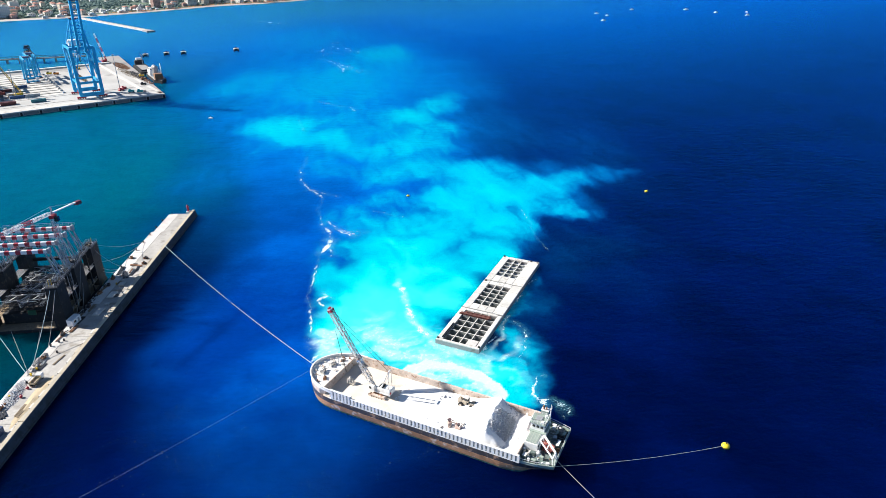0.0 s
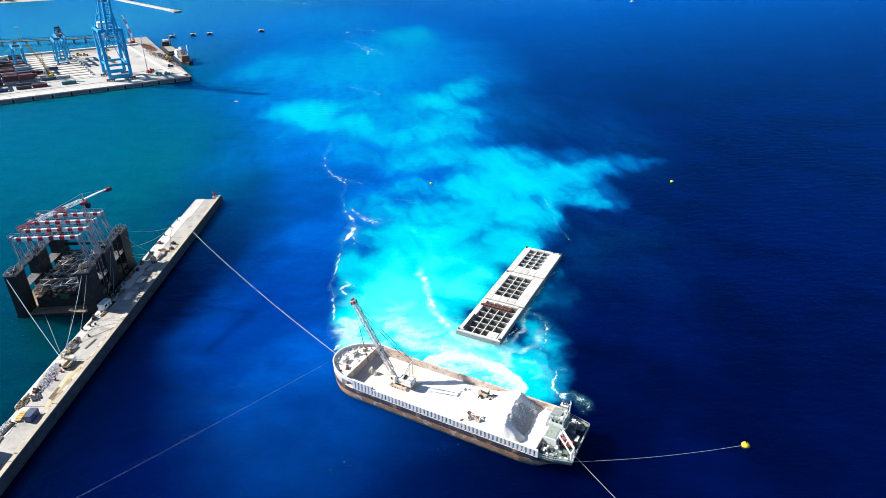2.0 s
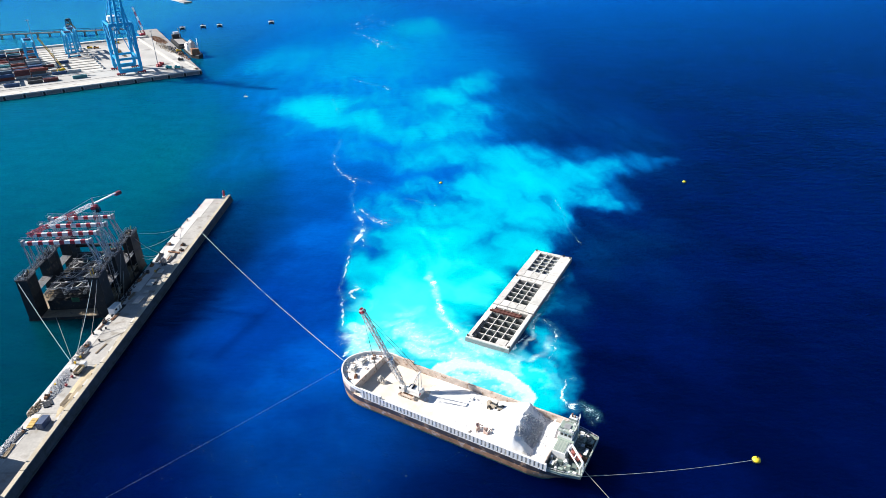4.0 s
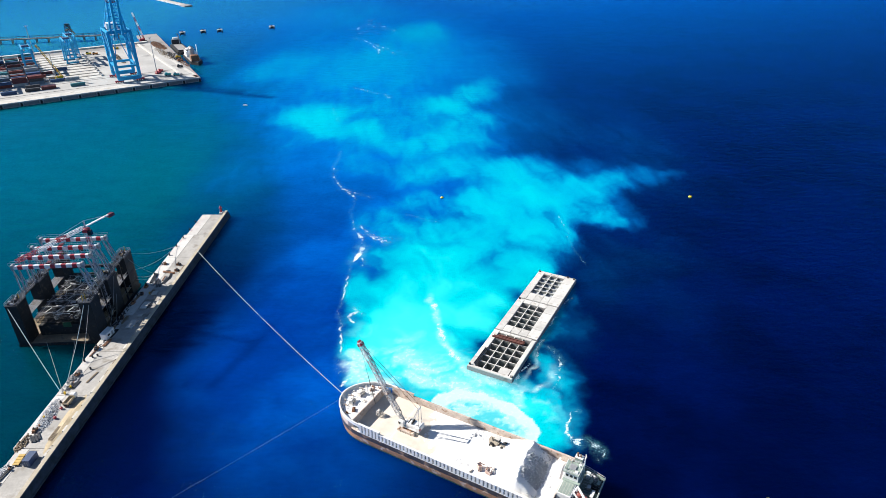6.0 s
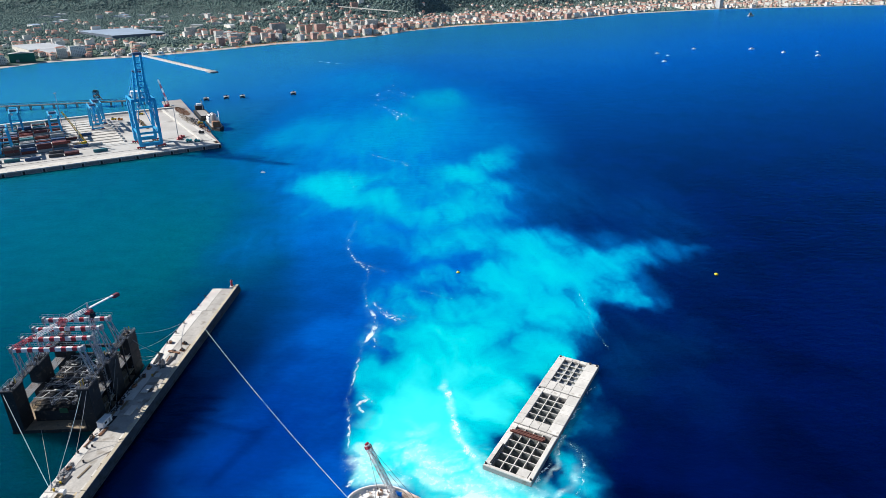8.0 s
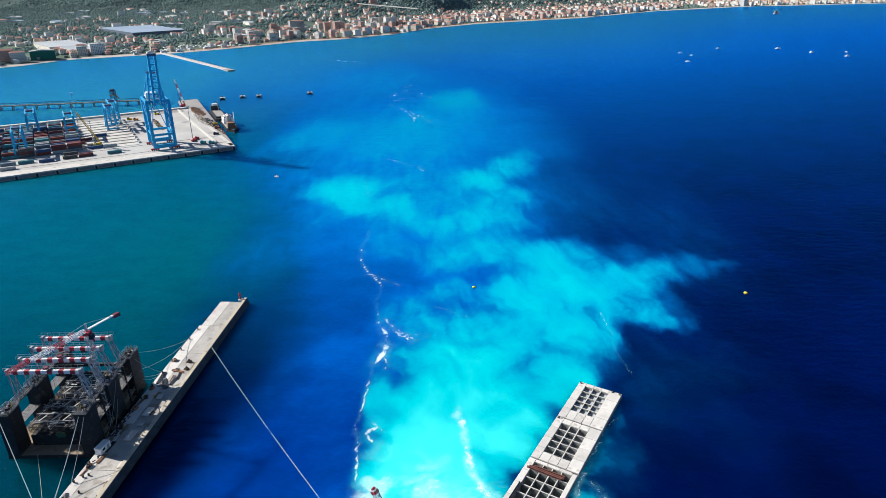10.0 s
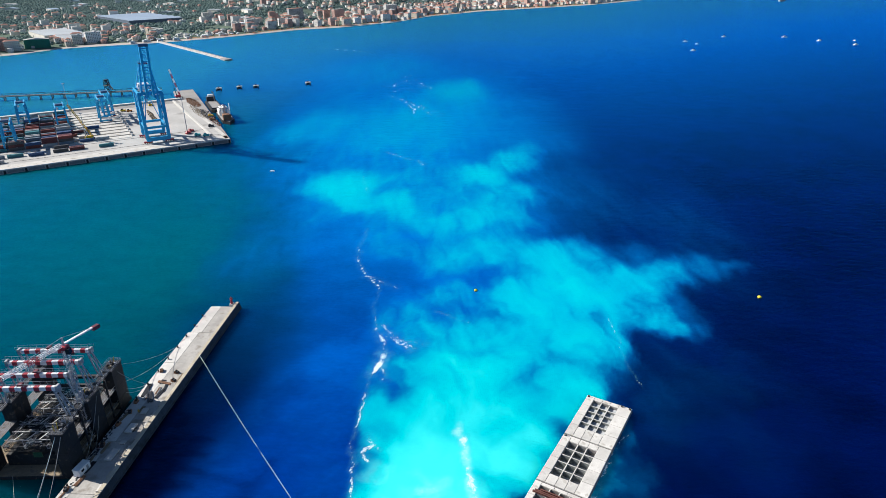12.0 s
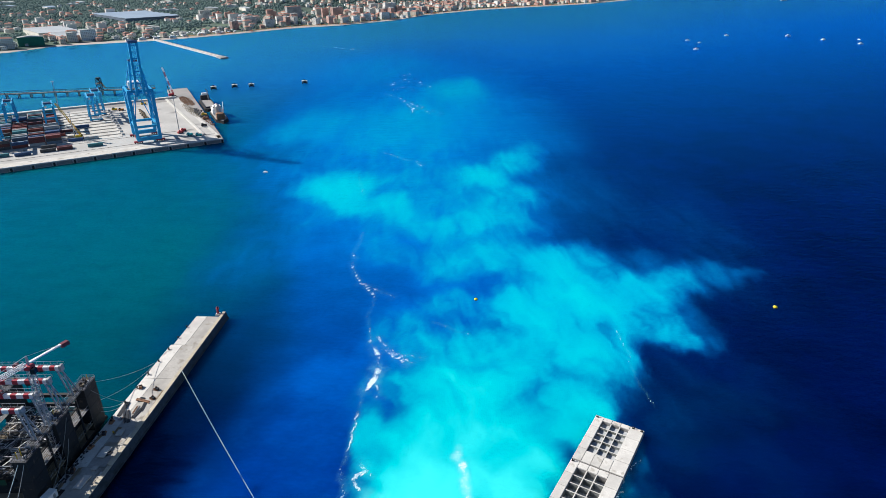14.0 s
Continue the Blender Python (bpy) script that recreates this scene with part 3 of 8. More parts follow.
def sea_material():
    m = bpy.data.materials.new("sea_water")
    m.use_nodes = True
    nt, nd = m.node_tree, m.node_tree.nodes
    b = nd["Principled BSDF"]

    def attr(name):
        a = nd.new("ShaderNodeAttribute")
        a.attribute_name = name
        return a.outputs["Fac"]

    def math_(op, a, c, clamp=False):
        n = nd.new("ShaderNodeMath")
        n.operation, n.use_clamp = op, clamp
        for k, val in enumerate((a, c)):
            if hasattr(val, "links"):
                nt.links.new(val, n.inputs[k])
            else:
                n.inputs[k].default_value = val
        return n.outputs[0]

    def mix(fac, c1, c2):
        x = nd.new("ShaderNodeMix")
        x.data_type = "RGBA"
        for sock, val in ((x.inputs["Factor"], fac), (x.inputs["A"], c1), (x.inputs["B"], c2)):
            if hasattr(val, "links"):
                nt.links.new(val, sock)
            elif isinstance(val, (int, float)):
                sock.default_value = val
            else:
                sock.default_value = (*val, 1)
        return x.outputs["Result"]

    def ramp(fac, stops):
        r = nd.new("ShaderNodeValToRGB")
        e = r.color_ramp.elements
        while len(e) < len(stops):
            e.new(0.5)
        for k, (p, c) in enumerate(stops):
            e[k].position, e[k].color = p, (*c, 1)
        nt.links.new(fac, r.inputs["Fac"])
        return r.outputs["Color"]

    def smooth(fac, lo, hi):
        r = nd.new("ShaderNodeMapRange")
        r.interpolation_type = "SMOOTHSTEP"
        r.inputs["From Min"].default_value, r.inputs["From Max"].default_value = lo, hi
        nt.links.new(fac, r.inputs["Value"])
        return r.outputs["Result"]

    tc = nd.new("ShaderNodeTexCoord")

    def noise_at(scale, detail=3, stretch=(1, 1, 1)):
        mp = nd.new("ShaderNodeMapping")
        mp.inputs["Scale"].default_value = stretch
        nt.links.new(tc.outputs["Object"], mp.inputs["Vector"])
        n = nd.new("ShaderNodeTexNoise")
        n.inputs["Scale"].default_value, n.inputs["Detail"].default_value = scale, detail
        nt.links.new(mp.outputs["Vector"], n.inputs["Vector"])
        return n.outputs["Fac"]

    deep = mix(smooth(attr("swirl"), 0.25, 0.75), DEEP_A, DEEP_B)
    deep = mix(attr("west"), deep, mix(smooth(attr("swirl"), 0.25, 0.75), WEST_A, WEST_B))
    deep = mix(attr("lee"), deep, MOLE_SHADE)
    deep = mix(math_("MULTIPLY", attr("far"), 0.95), deep, FAR_SKY)
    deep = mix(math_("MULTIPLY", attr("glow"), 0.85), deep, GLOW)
    deep = mix(attr("harbour"), deep, mix(attr("seaward"), HARBOUR_IN, HARBOUR))
    deep = mix(math_("MULTIPLY", attr("shallow"), 0.85), deep, SHALLOW_SHEEN)
    grain = math_("ADD", math_("MULTIPLY", noise_at(0.05, 6, (1, 1.8, 1)), 0.6), math_("MULTIPLY", noise_at(0.3, 4, (1, 2.2, 1)), 0.4))
    dim = nd.new("ShaderNodeHueSaturation")
    nt.links.new(deep, dim.inputs["Color"])
    dv_ = nd.new("ShaderNodeMapRange")
    dv_.inputs["From Min"].default_value, dv_.inputs["From Max"].default_value = 0.34, 0.66
    dv_.inputs["To Min"].default_value, dv_.inputs["To Max"].default_value = 0.87, 1.14
    nt.links.new(grain, dv_.inputs["Value"])
    nt.links.new(dv_.outputs["Result"], dim.inputs["Value"])
    deep = dim.outputs["Color"]
    silt = math_("ADD", attr("silt"), math_("MULTIPLY", math_("SUBTRACT", noise_at(0.16, 6, (1, 0.5, 1)), 0.5), math_("MULTIPLY", attr("silt"), 0.16)))
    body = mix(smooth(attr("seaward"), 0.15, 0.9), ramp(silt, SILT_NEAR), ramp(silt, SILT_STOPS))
    col = mix(smooth(silt, -0.04, 0.50), deep, body)
    col = mix(math_("MINIMUM", attr("milk"), 0.96), col, MILK)
    lace = math_("MULTIPLY", smooth(noise_at(0.7, 9), 0.50, 0.64), smooth(attr("milk"), 0.05, 0.6))
    col = mix(math_("MULTIPLY", lace, 0.55), col, FOAM)
    spots = math_("ADD", math_("MULTIPLY", noise_at(2.0, 9), 0.7), math_("MULTIPLY", noise_at(0.45, 4), 0.3))
    foam = math_("MULTIPLY", smooth(math_("ADD", math_("MULTIPLY", attr("foam"), 0.56), math_("MULTIPLY", spots, 1.45)), 1.02, 1.36), smooth(attr("foam"), 0.05, 0.6))
    # sun glints put into the colour as small foam-white spots
    painted_glints = math_("MULTIPLY", smooth(noise_at(1.35, 2, (1, 1.6, 1)), 0.716, 0.75), math_("MULTIPLY", attr("fleck"), smooth(noise_at(0.09, 3), 0.40, 0.58)))
    white = math_("MAXIMUM", foam, painted_glints)
    col = mix(math_("MULTIPLY", attr("halo"), smooth(spots, 0.3, 0.7)), col, WASH)
    col = mix(math_("MINIMUM", white, 0.95), col, FOAM)
    nt.links.new(col, b.inputs["Base Color"])
    b.inputs["Specular IOR Level"].default_value = 0.0
    b.inputs["Roughness"].default_value = 0.9
    b.subsurface_method = "BURLEY"
    b.inputs["Subsurface Weight"].default_value = 1.0
    b.inputs["Subsurface Radius"].default_value = (1.0, 1.0, 1.0)
    b.inputs["Subsurface Scale"].default_value = 22.0
    gloss = nd.new("ShaderNodeBsdfGlossy")
    gloss.inputs["Color"].default_value, gloss.inputs["Roughness"].default_value = (0.02, 0.31, 1.0, 1), 0.22
    fres = nd.new("ShaderNodeFresnel")
    fres.inputs["IOR"].default_value = 1.33
    blend = nd.new("ShaderNodeMixShader")
    dull = math_("SUBTRACT", 1.0, math_("MINIMUM", math_("MAXIMUM", white, attr("milk")), 0.9))
    nt.links.new(math_("MULTIPLY", fres.outputs[0], dull), blend.inputs[0])
    nt.links.new(b.outputs[0], blend.inputs[1])
    nt.links.new(gloss.outputs[0], blend.inputs[2])
    nt.links.new(blend.outputs[0], nd["Material Output"].inputs["Surface"])
    waves = math_("ADD", math_("ADD", math_("MULTIPLY", noise_at(0.11, 4, (1, 2.0, 1)), 1.4), math_("MULTIPLY", noise_at(0.5, 3, (1, 1.7, 1)), 0.6)), math_("MULTIPLY", noise_at(1.4, 2, (1, 1.6, 1)), 0.16))
    bp = nd.new("ShaderNodeBump")
    bp.inputs["Strength"].default_value, bp.inputs["Distance"].default_value = 0.33, 1.0
    nt.links.new(waves, bp.inputs["Height"])
    for sock in (b.inputs["Normal"], gloss.inputs["Normal"], fres.inputs["Normal"]):
        nt.links.new(bp.outputs["Normal"], sock)
    return m


# water body colours, deep sea to milky suspension, plus painted shade and sky reflection
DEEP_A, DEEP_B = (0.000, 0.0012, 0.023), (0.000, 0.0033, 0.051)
# water darkened with the shade of the sea wall
MOLE_SHADE = (0.000, 0.0005, 0.013)
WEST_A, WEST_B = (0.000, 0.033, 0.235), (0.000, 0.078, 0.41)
HARBOUR_IN, HARBOUR, SHALLOW_SHEEN = (0.000, 0.032, 0.046), (0.000, 0.106, 0.126), (0.030, 0.30, 0.34)
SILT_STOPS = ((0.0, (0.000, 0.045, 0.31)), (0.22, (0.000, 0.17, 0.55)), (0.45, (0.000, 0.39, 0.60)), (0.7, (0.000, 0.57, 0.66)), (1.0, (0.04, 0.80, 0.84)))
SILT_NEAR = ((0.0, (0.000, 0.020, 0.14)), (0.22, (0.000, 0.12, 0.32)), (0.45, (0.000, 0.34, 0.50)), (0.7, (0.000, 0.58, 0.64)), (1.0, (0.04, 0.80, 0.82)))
# the first is lightened for sky reflected on distant water
FAR_SKY, GLOW = (0.000, 0.142, 0.575), (0.000, 0.225, 0.62)
WASH = (0.16, 0.66, 0.76)
MILK, FOAM = (0.55, 0.88, 0.90), (0.66, 0.88, 0.95)


# ---------------------------------------------------------------- the far shore
COAST_X = np.array([-6000, -2500, -1400, -1010, -962, -942, -933, -909, -834, -770, -710, -649, -537, -429, -300, -247, -92, 309, 693, 1192, 2085, 6500])
COAST_Y = np.array([300, 800, 1010, 1170, 1227, 1252, 1296, 1352, 1402, 1443, 1499, 1571, 1737, 1813, 1991, 2162, 2383, 2698, 3172, 3545, 3857, 4700])


def coast(x):
    return np.interp(x, COAST_X, COAST_Y)


def shore_distance(x, y):
    """Metres from the shore, positive at sea, measured square to the mean coast."""
    return (coast(x) - y) * 0.66


def height(x, y):
    """Height of the land: beach, coastal plain, hills."""
    d = -shore_distance(x, y)
    plain = 1.2 * step(0, 18, d) + 2.5 * step(25, 120, d) + 6 * step(150, 900, d)
    wob = fbm(x / 700, y / 700, 4, 81) - 0.5
    east = step(-1080, -640, x + 260 * wob)
    ridge = step(360, 1400, d + 420 * wob) * east + 0.9 * step(1500, 2500, d + 420 * wob) * (1 - east)
    spur = 1 - np.abs(2 * fbm((x + 0.6 * y) / 330, (y - 0.6 * x) / 620, 4, 83) - 1)
    hills = ridge * (60 + 330 * fbm(x / 620, y / 620, 5, 82) ** 1.5 + 150 * (spur - 0.6))
    return np.where(d > 0, plain + hills, -0.6 + 0.06 * np.maximum(d, -40))


def land_material():
    m = bpy.data.materials.new("scrub_and_sand")
    m.use_nodes = True
    nt, nd = m.node_tree, m.node_tree.nodes
    b = nd["Principled BSDF"]
    b.inputs["Roughness"].default_value = 0.95
    b.inputs["Specular IOR Level"].default_value = 0.0
    a = nd.new("ShaderNodeAttribute")
    a.attribute_name = "inland"
    tc = nd.new("ShaderNodeTexCoord")
    cols = []
    # woods and fields lightened and blued, painting distance haze into the ground
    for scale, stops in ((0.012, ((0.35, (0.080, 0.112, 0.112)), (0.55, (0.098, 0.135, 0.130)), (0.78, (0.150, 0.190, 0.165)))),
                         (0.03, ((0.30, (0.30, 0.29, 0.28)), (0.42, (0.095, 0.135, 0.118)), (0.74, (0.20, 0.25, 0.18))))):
        n = nd.new("ShaderNodeTexNoise")
        n.inputs["Scale"].default_value, n.inputs["Detail"].default_value = scale, 6
        nt.links.new(tc.outputs["Object"], n.inputs["Vector"])
        r = nd.new("ShaderNodeValToRGB")
        e = r.color_ramp.elements
        e.new(0.5)
        for k, (p, c) in enumerate(stops):
            e[k].position, e[k].color = p, (*c, 1)
        nt.links.new(n.outputs["Fac"], r.inputs["Fac"])
        cols.append(r.outputs["Color"])

    def mix(lo, hi, c1, c2):
        f = nd.new("ShaderNodeMapRange")
        f.inputs["From Min"].default_value, f.inputs["From Max"].default_value = lo, hi
        nt.links.new(a.outputs["Fac"], f.inputs["Value"])
        x_ = nd.new("ShaderNodeMix")
        x_.data_type = "RGBA"
        nt.links.new(f.outputs["Result"], x_.inputs["Factor"])
        for sock, val in ((x_.inputs["A"], c1), (x_.inputs["B"], c2)):
            if hasattr(val, "links"):
                nt.links.new(val, sock)
            else:
                sock.default_value = (*val, 1)
        return x_.outputs["Result"]

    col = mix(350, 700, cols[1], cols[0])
    col = mix(20, 34, (0.52, 0.47, 0.42), col)
    nt.links.new(col, b.inputs["Base Color"])
    return m


def build_land():
    """Rows follow the shoreline, so that the beach is a clean curve."""
    gx = np.arange(-4200, 4300, 22.0)
    off = np.concatenate([np.array([-45, -20, 0, 10, 22, 36, 55, 80]), np.arange(110, 2600, 30.0), np.arange(2600, 4200, 120.0)])
    X, Dd = np.meshgrid(gx, off)
    x, y = X.ravel(), (coast(X) + Dd / 0.66).ravel()
    z = height(x, y)
    nx, ny = len(gx), len(off)
    i = np.arange(nx * ny).reshape(ny, nx)
    faces = np.stack([i[:-1, :-1], i[:-1, 1:], i[1:, 1:], i[1:, :-1]], -1).reshape(-1, 4)
    me = bpy.data.meshes.new("shore_land")
    me.from_pydata(np.stack([x, y, z], -1).tolist(), [], faces.tolist())
    at = me.attributes.new("inland", "FLOAT", "POINT")
    at.data.foreach_set("value", Dd.ravel().astype(np.float32))
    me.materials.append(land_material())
    return tagged(new("shore_land", me), "wooded hills behind a sandy beach and coastal plain", "land", kind="structure")


sea = build_sea()
land = build_land()

# ---------------------------------------------------------------- the breakwater and what stands on it
MOLE = pose(-127.4, 319.5, 0, 0, 0, 1.66)      # local x across (sea side at 0), y along, the head at 0
MZ = 2.5
mole = thing("breakwater", MOLE, "long concrete breakwater with a weathered working deck and plain sea wall", "breakwater", kind="structure")
rng = random.Random(3)
ym = 0.0
while ym > -290:
    ln = 24.2 if ym > -280 else 20
    w = (12.6 if ym > -165 else 10.9) if ym < 0 else 11.5
    lane = 5.2 if ym > -75 else 3.6
    part("deck_segment", MB().box((-2.6 - (w - lane) / 2, ym - ln / 2, -1.0), (w - lane - 0.08, ln - 0.12, 7.0 + rng.uniform(-0.04, 0.04)), ch=0.08), MOLE_DECK, mole)
    part("edge_segment", MB().box((-2.6 - w + lane / 2, ym - ln / 2, -1.0), (lane, ln - 0.12, 7.0 + rng.uniform(-0.04, 0.04)), ch=0.08), CONCRETE_PALE, mole)
    y1, y0 = ym + (3.1 if ym == 0 else 0), ym - ln + 0.12
    sec = [(-2.5, -4.0), (0.2, -4.0), (-0.25, 0.6), (-0.5, 0.7), (-1.15, 3.35), (-2.5, 3.35)]
    part("sea_wall_segment", MB().add([(x, y0, z) for x, z in sec] + [(x, y1, z) for x, z in sec], [tuple(range(6)), tuple(range(11, 5, -1))] + [(i, i + 6, (i + 1) % 6 + 6, (i + 1) % 6) for i in range(6)]), CONCRETE_SHADED, mole)
    part("coping", MB().box((-1.85, ym - ln / 2 + (1.5 if ym == 0 else 0), 3.44), (1.45, ln - 0.15 + (3.0 if ym == 0 else 0), 0.2), ch=0.05), BUFF, mole)
    ym -= ln


def on_mole(x, y, z=MZ, rz=0.0):
    return MOLE @ pose(x, y, z, 0, 0, rz)


def harbour_light():
    t = thing("harbour_light", on_mole(-4.2, 1.4) @ Matrix.Scale(0.8, 4), "small red harbour light tower on the breakwater head", "light tower")
    part("plinth", MB().box((0, 0, 0.6), (2.4, 2.4, 1.2), ch=0.1), CONCRETE_PALE, t)
    part("tower", MB().tube((0, 0, 1.2), (0, 0, 4.2), 0.75, 14, 0.55), RED, t)
    part("gallery", MB().tube((0, 0, 4.2), (0, 0, 4.4), 1.0, 14), RED, t)
    lantern = part("lantern", MB().tube((0, 0, 4.4), (0, 0, 5.3), 0.4, 12), GLASS_DARK, t)
    part("cap", MB().tube((0, 0, 5.3), (0, 0, 5.8), 0.55, 12, 0.08), RED, lantern)
    return t


harbour_light()


def shipping_container(name, m, material, length=6.06, label="", group=""):
    t = thing(name, m, label, "container", group)
    body = MB()
    n = int(length / 0.45)
    body.box((0, 0, 1.3), (2.36, length - 0.1, 2.5))
    for k in range(n):
        y = -length / 2 + 0.3 + k * (length - 0.6) / (n - 1)
        for sx in (-1.2, 1.2):
            body.box((sx, y, 1.3), (0.06, 0.2, 2.3))
        body.box((0, y, 2.57), (2.2, 0.2, 0.04))
    part("body", body, material, t)
    fr = MB()
    for sx in (-1.16, 1.16):
        for sy in (-1, 1):
            fr.box((sx, sy * (length / 2 - 0.06), 1.3), (0.14, 0.14, 2.6))
        fr.box((sx, 0, 2.53), (0.14, length, 0.12))
        fr.box((sx, 0, 0.07), (0.14, length, 0.14))
    for sy in (-1, 1):
        fr.box((0, sy * (length / 2 - 0.06), 2.53), (2.3, 0.14, 0.12))
    part("frame", fr, material, t)
    for sx in (-0.58, 0.58):
        d = part("door", MB().box((sx, -length / 2 - 0.02, 1.3), (1.08, 0.06, 2.35)), material, t)
        part("lock_bar", MB().tube((sx * 0.6, -length / 2 - 0.07, 0.2), (sx * 0.6, -length / 2 - 0.07, 2.4), 0.03, 6), GREY_STEEL, d)
    return t


NAVY = mat("navy_container_paint", (0.06, 0.10, 0.20), 0.5, var=0.2, scale=0.6, fine=3.0, stain=(0.13, 0.09, 0.07), stain_at=0.66)
TAN_PLY = mat("yellow_shuttering_panel", (0.62, 0.42, 0.13), 0.8, var=0.25, scale=0.8, fine=4.0)
shipping_container("storage_container", on_mole(-6.4, -174.6, MZ, -2) @ Matrix.Scale(0.88, 4), NAVY, 4.6, label="dark blue shipping container standing on the breakwater deck")


def shuttering(m, n, label):
    t = thing("formwork_panel", m, label, "formwork")
    for k in range(n):
        part("panel", MB().box((0, k * 1.3, 0.65), (2.2, 1.15, 0.25), ch=0.04), TAN_PLY, t)
        part("waler", MB().box((0, k * 1.3, 0.26), (2.3, 0.15, 0.52)), WOOD, t)
    return t


shuttering(on_mole(-10.0, -176.0, MZ, 4) @ Matrix.Scale(0.85, 4), 4, "yellow timber formwork panels stacked on the breakwater deck")


def flat_truck(m):
    t = thing("flatbed_truck", m, "white-cabbed truck with a yellow tipping bed", "truck")
    part("chassis", MB().box((0, 0, 0.75), (0.9, 7.0, 0.3)), RUBBER, t)
    cab = part("cab", MB().box((0, 2.7, 1.75), (2.4, 1.9, 1.9), ch=0.25), WHITE_CLEAN, t)
    part("windscreen", MB().box((0, 3.67, 2.1), (2.1, 0.05, 0.7)), GLASS_DARK, cab)
    bed = MB().box((0, -0.9, 1.2), (2.4, 4.9, 0.2))
    for sx in (-1.15, 1.15):
        bed.box((sx, -0.9, 1.65), (0.1, 4.9, 0.8))
    bed.box((0, -3.3, 1.65), (2.4, 0.1, 0.8)).box((0, 1.5, 1.75), (2.4, 0.1, 1.0))
    part("tipping_bed", bed, SAND, t)
    for sx in (-1.0, 1.0):
        for sy in (2.6, -1.6, -2.7):
            w = part("wheel", MB().tube((sx - 0.15, sy, 0.5), (sx + 0.15, sy, 0.5), 0.5, 12), RUBBER, t)
            part("rim", MB().tube((sx - 0.16, sy, 0.5), (sx + 0.16, sy, 0.5), 0.25, 8), GREY_STEEL, w)
    return t


flat_truck(on_mole(-8.2, -148.5, MZ, -4) @ Matrix.Scale(0.78, 4))


def site_cabin(m):
    t = thing("site_cabin", m, "small white site cabin beside dark pump gear", "cabin")
    part("wall", MB().box((0, 0, 1.35), (2.4, 5.0, 2.5)), WHITE_CLEAN, t)
    part("roof", MB().box((0, 0, 2.68), (2.6, 5.2, 0.16)), WHITE, t)
    part("door", MB().box((1.22, 1.2, 1.1), (0.06, 0.9, 2.0)), GREY_STEEL, t)
    part("window", MB().box((1.22, -0.9, 1.6), (0.05, 1.2, 0.8)), GLASS_DARK, t)
    return t


site_cabin(on_mole(-13.0, -111.5, MZ, -8))


def pump_set(m, label, seed):
    t = thing("winch_unit", m @ Matrix.Scale(0.68, 4), label, "winch")
    part("skid", MB().box((0, 0, 0.15), (2.0, 3.2, 0.3)), RUST, t)
    part("drum", MB().tube((-0.7, 0.4, 0.95), (0.7, 0.4, 0.95), 0.6, 12), DARK_STEEL, t)
    part("engine_housing", MB().box((0, -0.95, 0.85), (1.5, 1.1, 1.1), ch=0.12), RUST if seed % 2 else DARK_FRAME, t)
    for sx in (-0.85, 0.85):
        part("flange", MB().tube((sx - 0.06, 0.4, 0.95), (sx + 0.06, 0.4, 0.95), 0.85, 12), RUST, t)
    return t


for k, (x, y, rz) in enumerate(((-13.6, -119.5, 10), (-13.2, -54.5, 30), (-6.4, -55.5, 80), (-13.4, -75, 0), (-12.8, -81, 20), (-13.5, -88, -10),
                                (-13.2, -99, 15), (-12.4, -162, 5), (-5.2, -61, 70), (-12.9, -135, 0))):
    pump_set(on_mole(x, y, MZ, rz), "rusty mooring winch with a steel drum on the deck edge" if k % 2 == 0 else "rusty engine-driven winch on the deck edge", k)


def slab(m, sx, sy, label):
    t = thing("concrete_slab", m, label, "slab", group="precast slabs on the breakwater")
    part("plate", MB().box((0, 0, 0.35), (sx, sy, 0.4), ch=0.05), CONCRETE_PALE, t)
    for s in (-1, 1):
        part("bearer", MB().box((s * sx * 0.3, 0, 0.075), (0.2, sy * 0.9, 0.15)), WOOD, t)
    return t


# pale plates stand for sunlight falling through the dock onto the shaded deck
for x, y, sx, sy in ((-7.6, -90, 2.6, 5.0), (-7.2, -103.6, 2.6, 5.6), (-7.4, -80.5, 2.2, 3.0), (-6.6, -97.5, 1.8, 1.6)):
    slab(on_mole(x, y, MZ, rng.uniform(-4, 4)), sx, sy, "pale plate standing for a patch of sunlight on the deck")


def steel_stack(m, n, length, label, material):
    t = thing("beam_stack", m, label, "steel beams")
    for k in range(n):
        part("beam", MB().box((k * 0.42 + rng.uniform(-0.1, 0.1), rng.uniform(-0.4, 0.4), 0.2), (0.3, length, 0.4)), material, t)
    return t


for x, y, n, ln, rz, mt, lb in ((-13.6, -68, 4, 8, 6, DARK_FRAME, "dark steel beams laid along the deck edge"), (-8.5, -63, 3, 6, 75, RUST, "rusty steel beams lying across the deck"),
                                (-3.4, -60, 3, 8, 4, DECK_TAN, "tan timber baulks beside the sea wall"), (-3.2, -132, 2, 12, 1, DECK_TAN, "tan timber baulks beside the sea wall"),
                                (-3.1, -177, 2, 12, 1, DECK_TAN, "tan timber baulks beside the sea wall"), (-11.5, -166, 7, 3.5, 40, DARK_FRAME, "tangled dark steel sections in a heap"),
                                (-10.5, -72, 5, 7, 30, DARK_FRAME, "dark steel beams laid on the deck")):
    steel_stack(on_mole(x, y, MZ, rz), n, ln, lb, mt)


